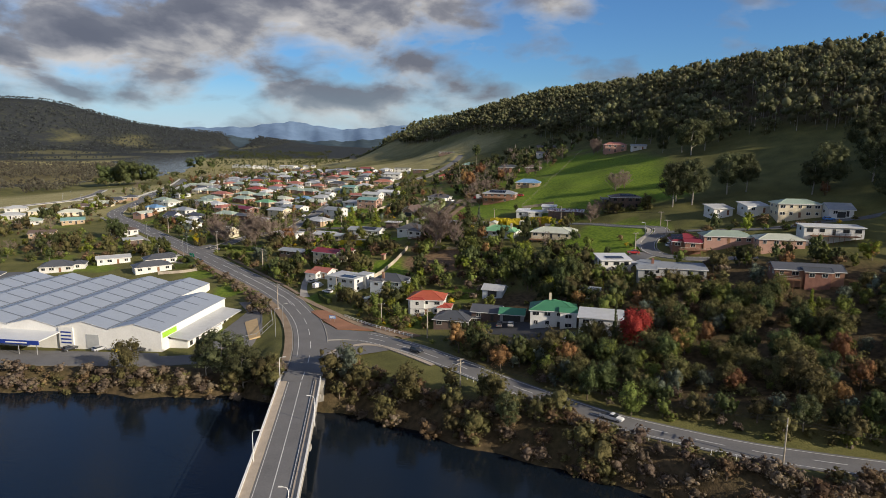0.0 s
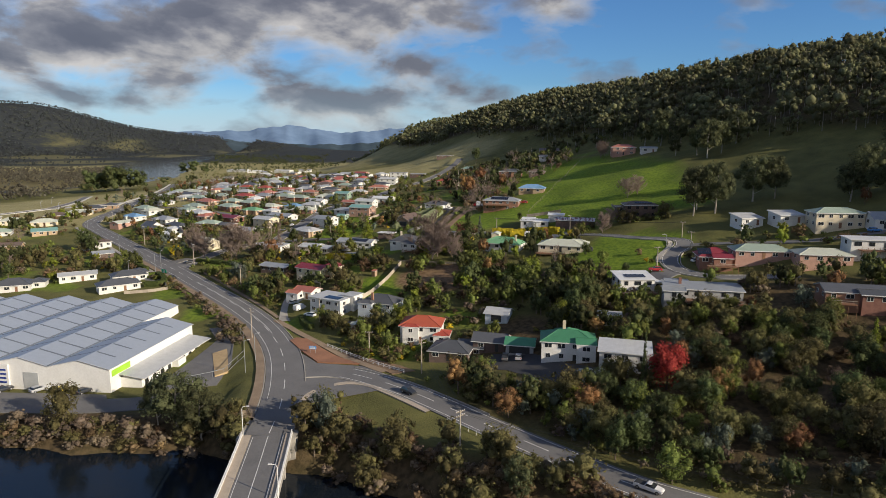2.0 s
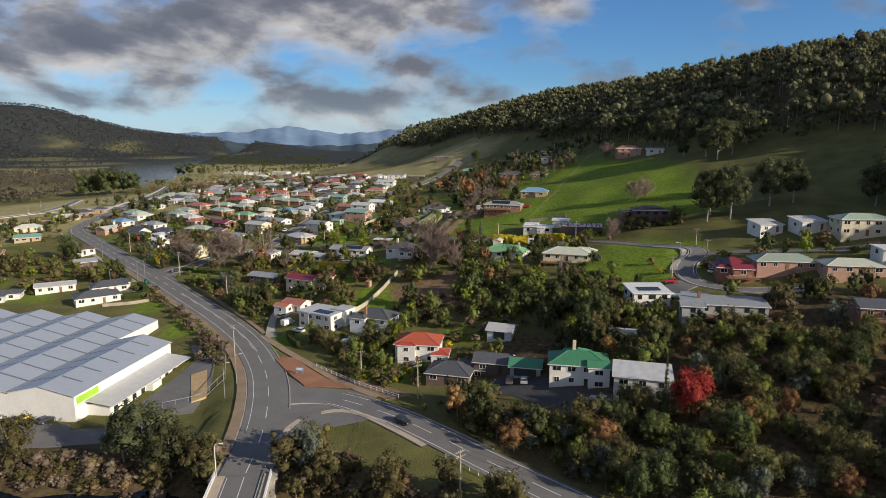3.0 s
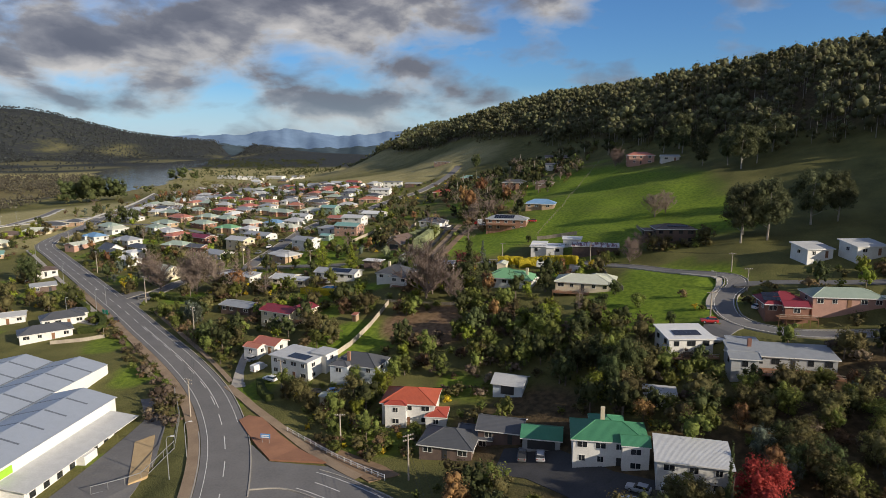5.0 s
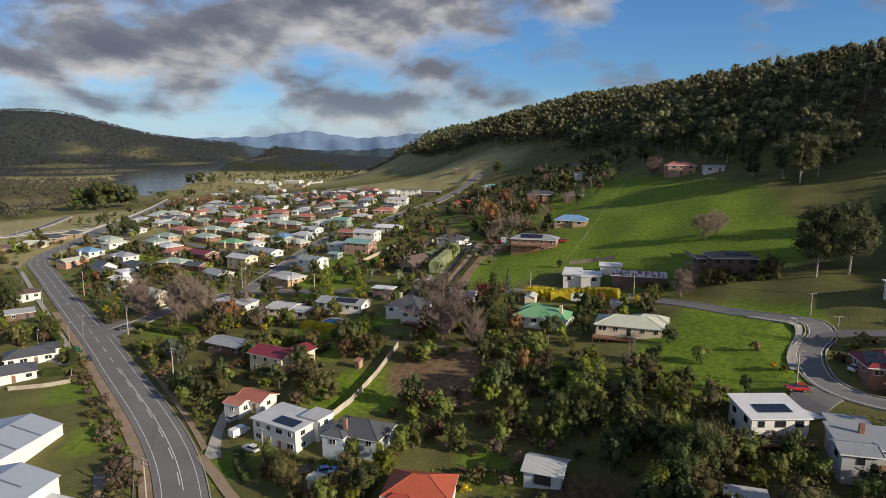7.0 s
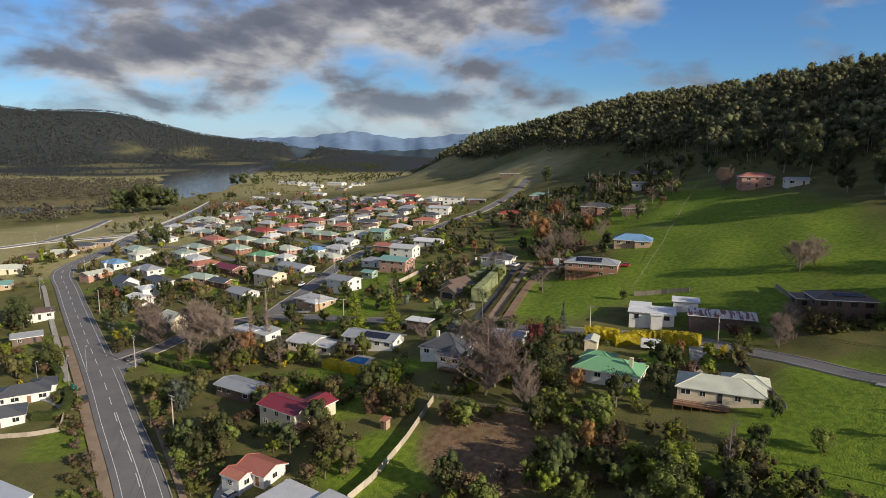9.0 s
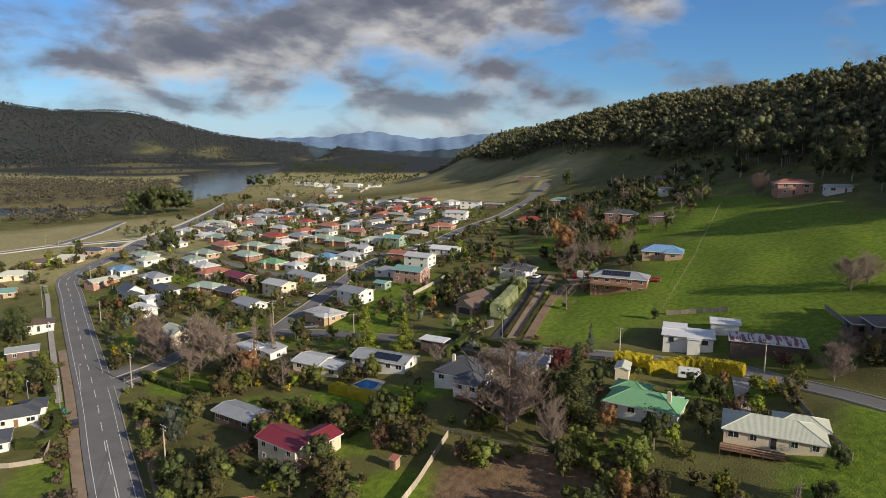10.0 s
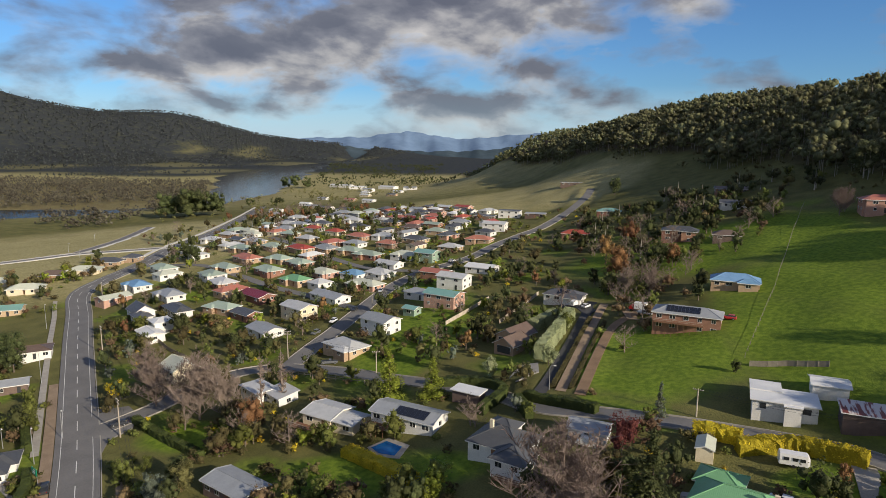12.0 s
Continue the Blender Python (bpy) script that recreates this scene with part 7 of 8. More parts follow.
def draped(name, outline_line, half, mat, label, category, up=0.06):
    pts = smooth_line([(x, y, gz(x, y)) for x, y in outline_line], 2.0)
    pts = [Vector((p.x, p.y, gz(p.x, p.y))) for p in pts]
    return structure(name, ribbon_bm(bmesh.new(), pts, -half, half, up, 0.3), mat, label, category)


slab("junction_island", [(-45.5, 212.5), (-44, 215), (-40.5, 214), (-34, 205.6), (-27, 198.3), (-21.5, 193.3), (-33.5, 194.6), (-37.6, 200), (-41.5, 206)], gravel, "raised island of red gravel beside the junction", "traffic island", 0.30)
draped("footpath_junction", [(-55, 233), (-49, 226), (-43, 218.5), (-33, 207.2), (-20, 193), (-14, 187.5)], 1.1, gravel_tan, "tan gravel footpath beside the junction", "path", 0.16)
draped("verge_river", [(p.x, p.y) for p in offset_line([p for p in MAIN if 158 < p.y < 345], -6.3)[::2]], 1.25, gravel_tan, "brown gravel verge along the main road", "verge", 0.17)
draped("verge_town", [(-55, 236), (-67, 253), (-87, 279), (-105, 302)], 0.7, gravel_tan, "gravel verge along the main road", "verge", 0.13)
for k, (line, off, a, b) in enumerate(((MAIN, 5.15, 26, 500), (MAIN, -5.15, 10, 60), (BRANCH, 4.2, 2, 40), (BRANCH, -4.2, 14, 60), (BEND, 3.3, 0, 400), (BEND, -3.3, 12, 400), (STREET, 3.3, 5, 300), (STREET, -3.3, 5, 300), (SIDE, 3.1, 0, 300), (SIDE, -3.1, 0, 300), (SIDE_B, 3.1, 5, 300), (SIDE_B, -3.1, 5, 300))):
    run, piece = 0.0, []
    for p, q2 in zip(line, line[1:]):
        if a < run < b:
            piece.append(p)
        run += (q2 - p).length
    bm = beam_along(piece, off - 0.12, off + 0.12, -0.3, 0.16)
    structure(f"kerb_{k + 1}", bm, concrete, "pale concrete kerb along the road", "kerb")
draped("footpath_main", [(p.x, p.y) for p in offset_line([p for p in MAIN if 306 < p.y < 430], -9.0)[::3]], 0.9, concrete, "concrete footpath beside the main road", "path", 0.12)
draped("footpath_bend", [(74.5, 237), (76.5, 243), (81, 250), (85, 256), (84.5, 260), (78, 268)], 0.9, concrete, "pale concrete footpath round the bend", "path", 0.12)
for nm, line, off in (("footpath_estate", SIDE, 4.4), ("footpath_estate_b", SIDE_B, 4.2), ("footpath_estate_c", SIDE, -4.4), ("footpath_highway", [p for p in MAIN if p.y > 500], -7.5)):
    draped(nm, [(p.x, p.y) for p in offset_line(line, off)[::4]], 1.3, concrete_new, "new pale concrete footpath beside the road", "path", 0.15)
draped("driveway_a", [(-52, 232), (-54, 243), (-54.5, 252), (-52, 260)], 1.9, concrete, "concrete driveway climbing to a house", "driveway", 0.08)
draped("driveway_b", [(-113, 284), (-122, 289), (-128, 292)], 1.6, concrete, "concrete driveway across the verge", "driveway", 0.1)
draped("driveway_c", [(51, 299), (49, 290), (47, 281)], 2.0, concrete, "short concrete driveway to a house", "driveway", 0.08)
slab("forecourt_a", [(12, 186), (18, 183), (30, 170), (44, 170), (45, 174), (34, 181), (24, 192), (15, 194)], asphalt_dark, "dark asphalt forecourt shared by houses", "driveway", 0.09)
slab("forecourt_e", [(66, 224.5), (71.5, 231), (76, 229), (77.5, 224), (71, 219.5)], asphalt, "asphalt parking bay beside the bend", "driveway", 0.09)
slab("forecourt_b", [(-14, 353.5), (-9.5, 354), (-9, 347), (-14, 341.5), (-17, 346)], concrete, "pale concrete apron before a garage", "driveway", 0.09)
slab("forecourt_c", [(-4, 417), (3, 416), (10, 405), (5, 400), (2, 408), (-4, 411)], asphalt_dark, "asphalt parking area beside a house", "driveway", 0.09)
slab("forecourt_d", [(18, 390), (27, 386), (31, 394), (24, 401), (17, 398)], gravel_tan, "gravel parking area beside a house", "driveway", 0.09)
slab("yard_asphalt", [(-74.5, 181), (-58, 184), (-58, 196), (-63, 214), (-70, 226), (-75, 226), (-69, 216)], asphalt, "worn asphalt yard behind the warehouse annex", "yard", 0.07)
slab("carpark", [(-84, 178.5), (-200, 186), (-200, 176), (-82, 175)], asphalt, "asphalt customer car park before the warehouse", "car park", 0.07)
slab("roadside_mud", [(-28, 205), (-20, 200), (-10, 193), (-6, 189), (-12, 186), (-18, 192), (-28, 203)], dirt, "muddy brown roadside bank", "verge", 0.06)

slab("corner_apron", [(-112.5, 305), (-116.2, 313), (-114, 319), (-117, 326), (-124, 331), (-131, 329.5), (-131, 322), (-122, 311)], asphalt, "worn asphalt mouth of a side street", "road", 0.07)
slab("junction_apron", [(-33.6, 166), (-32.8, 173), (-29.2, 178.6), (-23.5, 181.5), (-17, 179.5), (-12, 176), (-8, 181), (-21, 192), (-33.5, 194.2), (-39, 201), (-42, 200), (-38, 180)], asphalt, "worn asphalt apron of the road junction", "road", 0.055)
draped("path_junction", [(-32.6, 165), (-31.5, 172.5), (-28.6, 177), (-23.2, 179.7), (-17, 177.6), (-8, 169), (-2, 162.5)], 0.7, concrete_warm, "pale concrete path round the junction corner", "path", 0.14)

# ---- poles, wires, lamps ----
def power_pole(x, y, h, head=0.0, arms=2, lamp=False):
    p = empty("power_pole", pose(x, y, gz(x, y), 0, 0, head), "weathered timber power pole with crossarms", "power pole", "power poles")
    bm = add_tube(bmesh.new(), [(0, 0, -0.8), (0, 0, h * 0.5), (0, 0, h)], [0.19, 0.16, 0.12], 8)
    part("pole", bm, timber_pale, p)
    for k in range(arms):
        a = part("crossarm", box(-1.15, 1.15, -0.08, 0.08, h - 0.35 - k * 0.9, h - 0.2 - k * 0.9), timber, p)
        for sx in (-1.05, -0.5, 0.5, 1.05):
            bm = add_tube(bmesh.new(), [(sx, 0, h - 0.2 - k * 0.9), (sx, 0, h - 0.02 - k * 0.9)], [0.06, 0.04], 6)
            part("insulator", bm, trim_white, a)
    return p


POLES = {"a": (4.8, 143.8, 9.2, 40), "b": (66.2, 112.1, 9.0, 60), "c": (-4.3, 187, 9.5, 30), "d": (-57.6, 214.5, 9.6, -25), "e": (-80, 275, 9.2, -30), "f": (-114.4, 314.9, 10.4, -35), "g": (-162, 368, 10.2, -40), "h": (-210, 428, 9.5, -40),
         "i": (-92.5, 369, 9.3, 20), "j": (-57.5, 354.5, 6.8, 20), "k": (57, 301.5, 7.9, -50), "l": (26.5, 320.5, 6.4, -20), "m": (89.5, 248.5, 6.5, 0), "n": (93, 266.5, 6.0, 0), "o": (-39.2, 228, 7.8, -30), "q": (-20, 202.5, 6.8, 0), "r": (-105, 379, 6.5, 20), "s": (-79.5, 422, 7.5, 10),
         "t": (72, 231.5, 7.0, 0), "u": (193, 444, 10, 0), "v": (120, 92, 9, 65)}
TOPS = {}
for key, (x, y, h, head) in POLES.items():
    power_pole(x, y, h, head, 2 if h > 8.5 else 1)
    TOPS[key] = Vector((x, y, gz(x, y) + h - 0.1))


def cable(a, b, sag=0.9, off=0.0):
    d = (b - a).cross(Vector((0, 0, 1))).normalized() * off
    n = 10
    pts = [a.lerp(b, k / n) + d - Vector((0, 0, sag * 4 * (k / n) * (1 - k / n))) for k in range(n + 1)]
    ob = new("power_line", mesh_of(add_tube(bmesh.new(), pts, 0.022, 4), "power_line", wire))
    return tagged(ob, "thin dark overhead power line between poles", "power line", "power lines")


for a, b in (("c", "a"), ("a", "b"), ("b", "v"), ("d", "e"), ("e", "f"), ("f", "g"), ("g", "h"), ("i", "j"), ("k", "l"), ("m", "n"), ("m", "t"), ("i", "r"), ("c", "q"), ("n", "k"), ("f", "i")):
    for off in (-1.0, 1.0, 0.4):
        cable(TOPS[a], TOPS[b], 0.7 + (TOPS[a] - TOPS[b]).length * 0.012, off)


def street_lamp(x, y, h, head, mat=steel, z=None, label="slender grey steel street lamp with curved arm"):
    z = gz(x, y) if z is None else z
    p = empty("street_lamp", pose(x, y, z, 0, 0, head), label, "street lamp", "street lamps")
    part("pole", add_tube(bmesh.new(), [(0, 0, -0.6), (0, 0, h * 0.9), (0.25, 0, h * 0.98), (1.0, 0, h)], [0.1, 0.07, 0.06, 0.05], 8), mat, p)
    part("lamp_head", box(0.9, 1.6, -0.14, 0.14, h - 0.06, h + 0.1, 0.03), trim_white, p)
    return p


for x, y, h, head in ((-51, 195.5, 8, 10), (-125.2, 299, 9.3, -35), (-162, 341, 10, -35), (-205, 390, 10, -35), (-140, 305, 5.6, -35), (-128, 311, 8, -35), (-6, 335.5, 6.6, 0), (82, 252, 5.4, 180), (-51.5, 188, 9, 0), (-300, 520, 6, 0), (-330, 545, 6, 0), (-262, 600, 7, 0), (-245, 640, 7, 0), (-355, 600, 6, 0)):
    street_lamp(x, y, h, head)
for (x, y), head in (((-35.6, 111.5), 0), ((-27.2, 128), 180), ((-40.9, 152), 0), ((-24, 92), 180)):
    street_lamp(x, y, 6.5, head, trim_white, 6.5, "white bridge lamp standard with curved arm")

# direction sign
s_ = empty("road_sign", pose(-118.3, 292, gz(-118.3, 292), 0, 0, -28), "green direction sign with plain white bars", "road sign")
part("board", box(-1.5, 1.5, -0.05, 0.05, 1.9, 3.5, 0.02), material("sign_green", (0.01, 0.30, 0.17), (0.01, 0.26, 0.14), rough=0.5, fine=4, bump=0), s_)
for k in range(3):
    block("sign_bar", trim_white, s_, -0.2 + 0.2 * k, -0.07, 2.15 + 0.45 * k, 1.6 - 0.3 * k, 0.02, 0.18)
for sx in (-1.1, 1.1):
    part("post", add_tube(bmesh.new(), [(sx, 0.09, -0.5), (sx, 0.09, 3.5)], 0.05, 6), steel, s_)
s_ = empty("road_sign", pose(-36.2, 201.5, gz(-36.2, 201.5) + 0.25, 0, 0, -8), "blue and white sign on the gravel island", "road sign")
part("board", box(-1.1, 1.1, -0.05, 0.05, 1.1, 2.1, 0.02), material("sign_blue", (0.10, 0.28, 0.62), (0.09, 0.25, 0.55), rough=0.5, fine=4, bump=0), s_)
for k in range(2):
    block("sign_bar", trim_white, s_, 0, -0.07, 1.25 + 0.42 * k, 1.7, 0.02, 0.22)
for sx in (-0.8, 0.8):
    part("post", add_tube(bmesh.new(), [(sx, 0.09, -0.5), (sx, 0.09, 2.1)], 0.05, 6), steel, s_)


# ---- fences, hedges ----
def fence(points, h, mat, label, gap=2.4, rails=(0.5, 1.0), boards=False, post_w=0.11, name="fence", thin=0.07):
    pts = [Vector((x, y, 0)) for x, y in points]
    f = empty(name, Matrix.Translation((pts[0].x, pts[0].y, gz(pts[0].x, pts[0].y))), label, "fence", "fences of the gardens")
    o = Vector(f.matrix_world.translation)
    spots = []
    for a, b in zip(pts, pts[1:]):
        n = max(1, round((b - a).length / gap))
        spots += [a.lerp(b, k / n) for k in range(n)]
    spots.append(pts[-1])
    spots = [Vector((p.x, p.y, gz(p.x, p.y))) for p in spots]
    for p in spots:
        block("post", mat, f, p.x - o.x, p.y - o.y, p.z - o.z - 0.4, post_w, post_w, h + 0.4)
    for a, b in zip(spots, spots[1:]):
        d = b - a
        ang = math.degrees(math.atan2(d.y, d.x))
        bm = bmesh.new()
        n = Vector((-d.y, d.x, 0)).normalized() * (0.03 if not boards else 0.02)
        levels = [(0.06, h * 0.97)] if boards else [(h * r - thin, h * r + thin) for r in rails]
        for z0, z1 in levels:
            c = [a - n, b - n, b + n, a + n]
            vs = [bm.verts.new(p - o + Vector((0, 0, z))) for z in (z0, z1) for p in c]
            for q_ in ((0, 1, 2, 3), (4, 5, 6, 7), (0, 1, 5, 4), (1, 2, 6, 5), (2, 3, 7, 6), (3, 0, 4, 7)):
                bm.faces.new([vs[i] for i in q_])
        bmesh.ops.recalc_face_normals(bm, faces=bm.faces)
        part("panel" if boards else "rail", bm, mat, f)
    return f


fence([(-33, 207.8), (-26.6, 202.4), (-19.6, 195.6), (-13.2, 190.2), (-9, 187)], 1.05, trim_white, "white painted post and rail fence", 1.9, (0.45, 0.88), post_w=0.16)
fence([(-15.6, 278.5), (-19.8, 263), (-24.5, 250), (-28, 244)], 1.7, timber_pale, "pale timber paling fence between gardens", 2.4, boards=True)
fence([(-17, 281), (-5.5, 274.6), (5, 270.5), (11, 268)], 1.1, timber, "grey timber rail fence along the plot", 2.6, (0.4, 0.7, 0.95))
fence([(111, 513), (91, 465), (66.4, 402.5), (54, 373.5), (44.3, 351.4)], 1.2, timber, "wire and post paddock fence", 4.0, (0.9,), post_w=0.1, thin=0.02)
fence([(-44, 396), (-38, 411), (-32, 427)], 1.6, timber_pale, "timber paling fence behind gardens", 2.4, boards=True)
fence([(-24.7, 396), (-18.5, 414), (-12.5, 432)], 1.6, timber_pale, "timber paling fence beside the lane", 2.4, boards=True)
fence([(-124, 268.5), (-115, 270), (-108.4, 272.2), (-115.5, 284.5)], 1.3, timber_pale, "low timber fence round a hedged yard", 2.2, boards=True)
fence([(44, 346), (52, 344), (60, 340)], 1.6, timber, "dark paling fence behind the white house", 2.2, boards=True)
fence([(82, 300), (82.5, 315), (83, 332)], 1.6, timber, "brown paling fence beside the paddock", 2.4, boards=True)
fence([(58, 262), (57.5, 276), (57, 288)], 1.6, timber, "brown paling fence beside the field", 2.4, boards=True)
fence([(-150, 382), (-140, 374), (-130, 368)], 1.6, timber, "paling fence between town gardens", 2.4, boards=True)
fence([(-87, 356), (-70.5, 349), (-56, 345)], 1.2, timber, "low timber fence along the street", 2.4, (0.4, 0.85))
fence([(-66, 186), (-58, 190), (-55.5, 200), (-60, 214), (-67, 228)], 1.8, steel, "wire mesh fence round the warehouse yard", 3.0, (0.05, 0.95), post_w=0.07)
g = offset_line([p for p in BRANCH if 6 < p.x < 62], 5.0)
fence([(p.x, p.y) for p in g[::2]], 0.8, trim_white, "low guard rail along the river road", 3.0, (0.8,), post_w=0.14, name="guard_rail")


def hedge(points, h, w, leaf, label, rough_top=0.12):
    """A clipped hedge: a bumpy box along a line, set with leaf sprays."""
    rng = random.Random(len(points) * 7 + int(points[0][0]))
    line = smooth_line([(x, y, 0) for x, y in points], 0.8)
    line = [Vector((p.x, p.y, gz(p.x, p.y))) for p in line]
    verts, faces = [], []
    rows = []
    for k, p in enumerate(line):
        d = (line[min(k + 1, len(line) - 1)] - line[max(k - 1, 0)])
        n = Vector((d.y, -d.x, 0)).normalized()
        ring = []
        for off, z in ((-w / 2, -0.3), (-w / 2, h * 0.6), (-w * 0.42, h), (w * 0.42, h), (w / 2, h * 0.6), (w / 2, -0.3)):
            ring.append(len(verts))
            verts.append(p + n * (off + rng.uniform(-1, 1) * rough_top) + Vector((0, 0, z + rng.uniform(-1, 1) * rough_top)))
        rows.append(ring)
        for _ in range(int(16 * (h + w) / 2)):
            side = rng.random()
            if side < 0.45:
                q0, nn = p + n * rng.uniform(-w / 2, w / 2) + Vector((0, 0, h)), Vector((0, 0, 1))
            else:
                sg = 1 if side < 0.72 else -1
                q0, nn = p + n * sg * w / 2 + Vector((0, 0, rng.uniform(0, h))), n * sg
            q0 = q0 + d * rng.uniform(-0.5, 0.5)
            nn = (nn + Vector((rng.gauss(0, 0.5), rng.gauss(0, 0.5), rng.gauss(0.2, 0.4)))).normalized()
            a = nn.cross(Vector((rng.random() - 0.5, rng.random() - 0.5, rng.random()))).normalized()
            b = nn.cross(a)
            s = 0.16 * (0.6 + rng.random())
            kk = len(verts)
            verts += [q0 - a * s, q0 - b * s * 0.6 + nn * 0.08, q0 + a * s, q0 + b * s * 0.6 + nn * 0.08]
            faces += [(kk, kk + 1, kk + 2), (kk, kk + 2, kk + 3)]
    for r0, r1 in zip(rows, rows[1:]):
        for i in range(5):
            faces.append((r0[i], r0[i + 1], r1[i + 1], r1[i]))
    faces += [tuple(rows[0]), tuple(rows[-1][::-1])]
    return tagged(new("hedge", mesh_from("hedge", verts, faces, LEAF[leaf])), label, "hedge", "hedges of the gardens")


hedge([(-9.3, 357), (-5, 375), (-0.5, 395)], 4.2, 3.4, "pale", "tall pale variegated hedge beside the lane", 0.3)
hedge([(-13, 386), (-9, 392), (-5, 398)], 3.6, 4.0, "pale", "tall pale variegated hedge behind a house", 0.3)
hedge([(-36, 342), (-27.5, 342.5), (-21, 340), (-17.5, 335), (-19, 328), (-22, 322)], 2.3, 2.2, "hedge", "clipped green hedge round a carport")
hedge([(-13.5, 329), (-12, 324), (-10, 318)], 2.3, 2.0, "hedge", "clipped green hedge beside a gate")
hedge([(-12, 331), (-3.4, 326), (5, 320.5)], 2.2, 2.2, "hedge", "clipped green hedge along the street")
hedge([(-5.2, 337), (0.4, 365), (6.4, 394)], 0.8, 1.3, "olive", "low olive hedge between two lanes", 0.2)
hedge([(-0.7, 335), (5.4, 365), (11, 390)], 0.8, 1.2, "olive", "low olive hedge beside a gravel lane", 0.2)
hedge([(31, 304.5), (40, 305.2), (46.6, 302.2), (51.5, 298.8)], 3.0, 2.6, "yellow", "tall golden hedge along the street", 0.3)
hedge([(24, 311), (29, 309.5), (32.5, 308)], 2.8, 2.4, "yellow", "golden hedge at a garden corner", 0.3)
hedge([(-50.5, 308), (-44.5, 304), (-38.5, 300), (-32, 295)], 2.0, 3.4, "yellow", "broad flat-topped golden hedge", 0.18)
hedge([(-141, 313), (-136, 308), (-131, 303)], 2.2, 2.2, "hedge", "clipped green hedge beside the main road")
hedge([(-120.5, 279), (-114, 280), (-116.5, 287), (-122, 294)], 2.0, 2.2, "hedge", "clipped green hedge round a yard")
hedge([(-116, 323), (-102, 314.5), (-86, 306)], 1.6, 2.2, "hedge", "low green hedge along a garden edge", 0.25)
hedge([(-160, 400), (-172, 404), (-186, 402)], 2.0, 2.0, "hedge", "clipped green hedge before white houses")
hedge([(-192, 420), (-186, 426), (-180, 424)], 2.2, 2.2, "hedge", "clipped green hedge beside the main road")
hedge([(-46, 232), (-44, 227), (-41, 223)], 1.6, 2.0, "hedge", "clipped green hedge at a driveway")

# swimming pool, heap, outhouse, trampolines
slab("pool_surround", [(-46.5, 310.5), (-42.5, 314.5), (-36.5, 310.5), (-37.5, 305), (-43.5, 306.5)], concrete, "pale paving round a garden pool", "paving", 0.12)
pool_water = material("pool_water", (0.02, 0.16, 0.42), (0.015, 0.12, 0.34), rough=0.08, scale=0.8, fine=3, bump=0.05)
slab("pool_water", [(-45.5, 310.3), (-42.5, 312.9), (-38.1, 309.9), (-38.9, 306.3), (-43, 307.7)], pool_water, "blue water of a garden swimming pool", "swimming pool", 0.17)
slab("sand_bay", [(-66.5, 205), (-62.8, 207), (-57, 190.5), (-60, 188.5)], sand, "bay of yellow sand in a timber edge", "sand bay", 0.5, 1.2)


def outhouse(x, y, head):
    o = empty("outhouse", pose(x, y, gz(x, y), 0, 0, head), "tiny timber garden outhouse with rusty roof", "outhouse")
    part("wall", box(-0.8, 0.8, -0.8, 0.8, -0.4, 2.0, 0.02), WALLS["tan"], o)
    part("roof", roof_mesh("roof", roof_planes(0, 0, 1.6, 1.6, 2.0, "skillion", 12, 0.2)[0], ROOFS["salmon"], 0.08), None, o)
    block("door", deck_wood, o, 0, -0.82, 0, 0.7, 0.06, 1.75)


outhouse(-25.5, 269, -25)

# ---- cars ----
PAINT = {k: material("paint_" + k, c, tuple(v * 0.9 for v in c), rough=0.28, fine=4, bump=0, spec=0.6) for k, c in {"white": (0.78, 0.78, 0.77), "silver": (0.42, 0.43, 0.45), "dark": (0.035, 0.037, 0.042), "red": (0.45, 0.03, 0.03), "yellow": (0.62, 0.50, 0.06), "blue": (0.05, 0.22, 0.55), "grey": (0.14, 0.145, 0.15)}.items()}
headlight = material("headlight_glass", (0.6, 0.62, 0.64), rough=0.1, fine=3, bump=0, spec=0.8)
taillight = material("taillight_red", (0.35, 0.015, 0.015), rough=0.25, fine=3, bump=0, spec=0.6)


def hull(sections, mat_name):
    """A closed body through cross-sections (x, half width, low z, high z), lofted with rounded shoulders."""
    bm = bmesh.new()
    rings = []
    for x, w, z0, z1 in sections:
        m = (z0 + z1) / 2
        rings.append([bm.verts.new((x, yy, zz)) for yy, zz in ((-w * 0.94, z0), (-w, m), (-w * 0.9, z1), (w * 0.9, z1), (w, m), (w * 0.94, z0))])
    for r0, r1 in zip(rings, rings[1:]):
        for i in range(6):
            bm.faces.new((r0[i], r0[(i + 1) % 6], r1[(i + 1) % 6], r1[i]))
    bm.faces.new(rings[0][::-1])
    bm.faces.new(rings[-1])
    bmesh.ops.recalc_face_normals(bm, faces=bm.faces)
    return mesh_of(bm, "body", PAINT[mat_name])


wheel_bm = bmesh.new()
bmesh.ops.create_cone(wheel_bm, cap_ends=True, segments=14, radius1=0.33, radius2=0.33, depth=0.22, matrix=Matrix.Rotation(radians(90), 4, "X"))
TYRE = mesh_of(wheel_bm, "wheel", black)
rim_bm = bmesh.new()
bmesh.ops.create_cone(rim_bm, cap_ends=True, segments=10, radius1=0.2, radius2=0.2, depth=0.235, matrix=Matrix.Rotation(radians(90), 4, "X"))
RIM = mesh_of(rim_bm, "rim", steel)


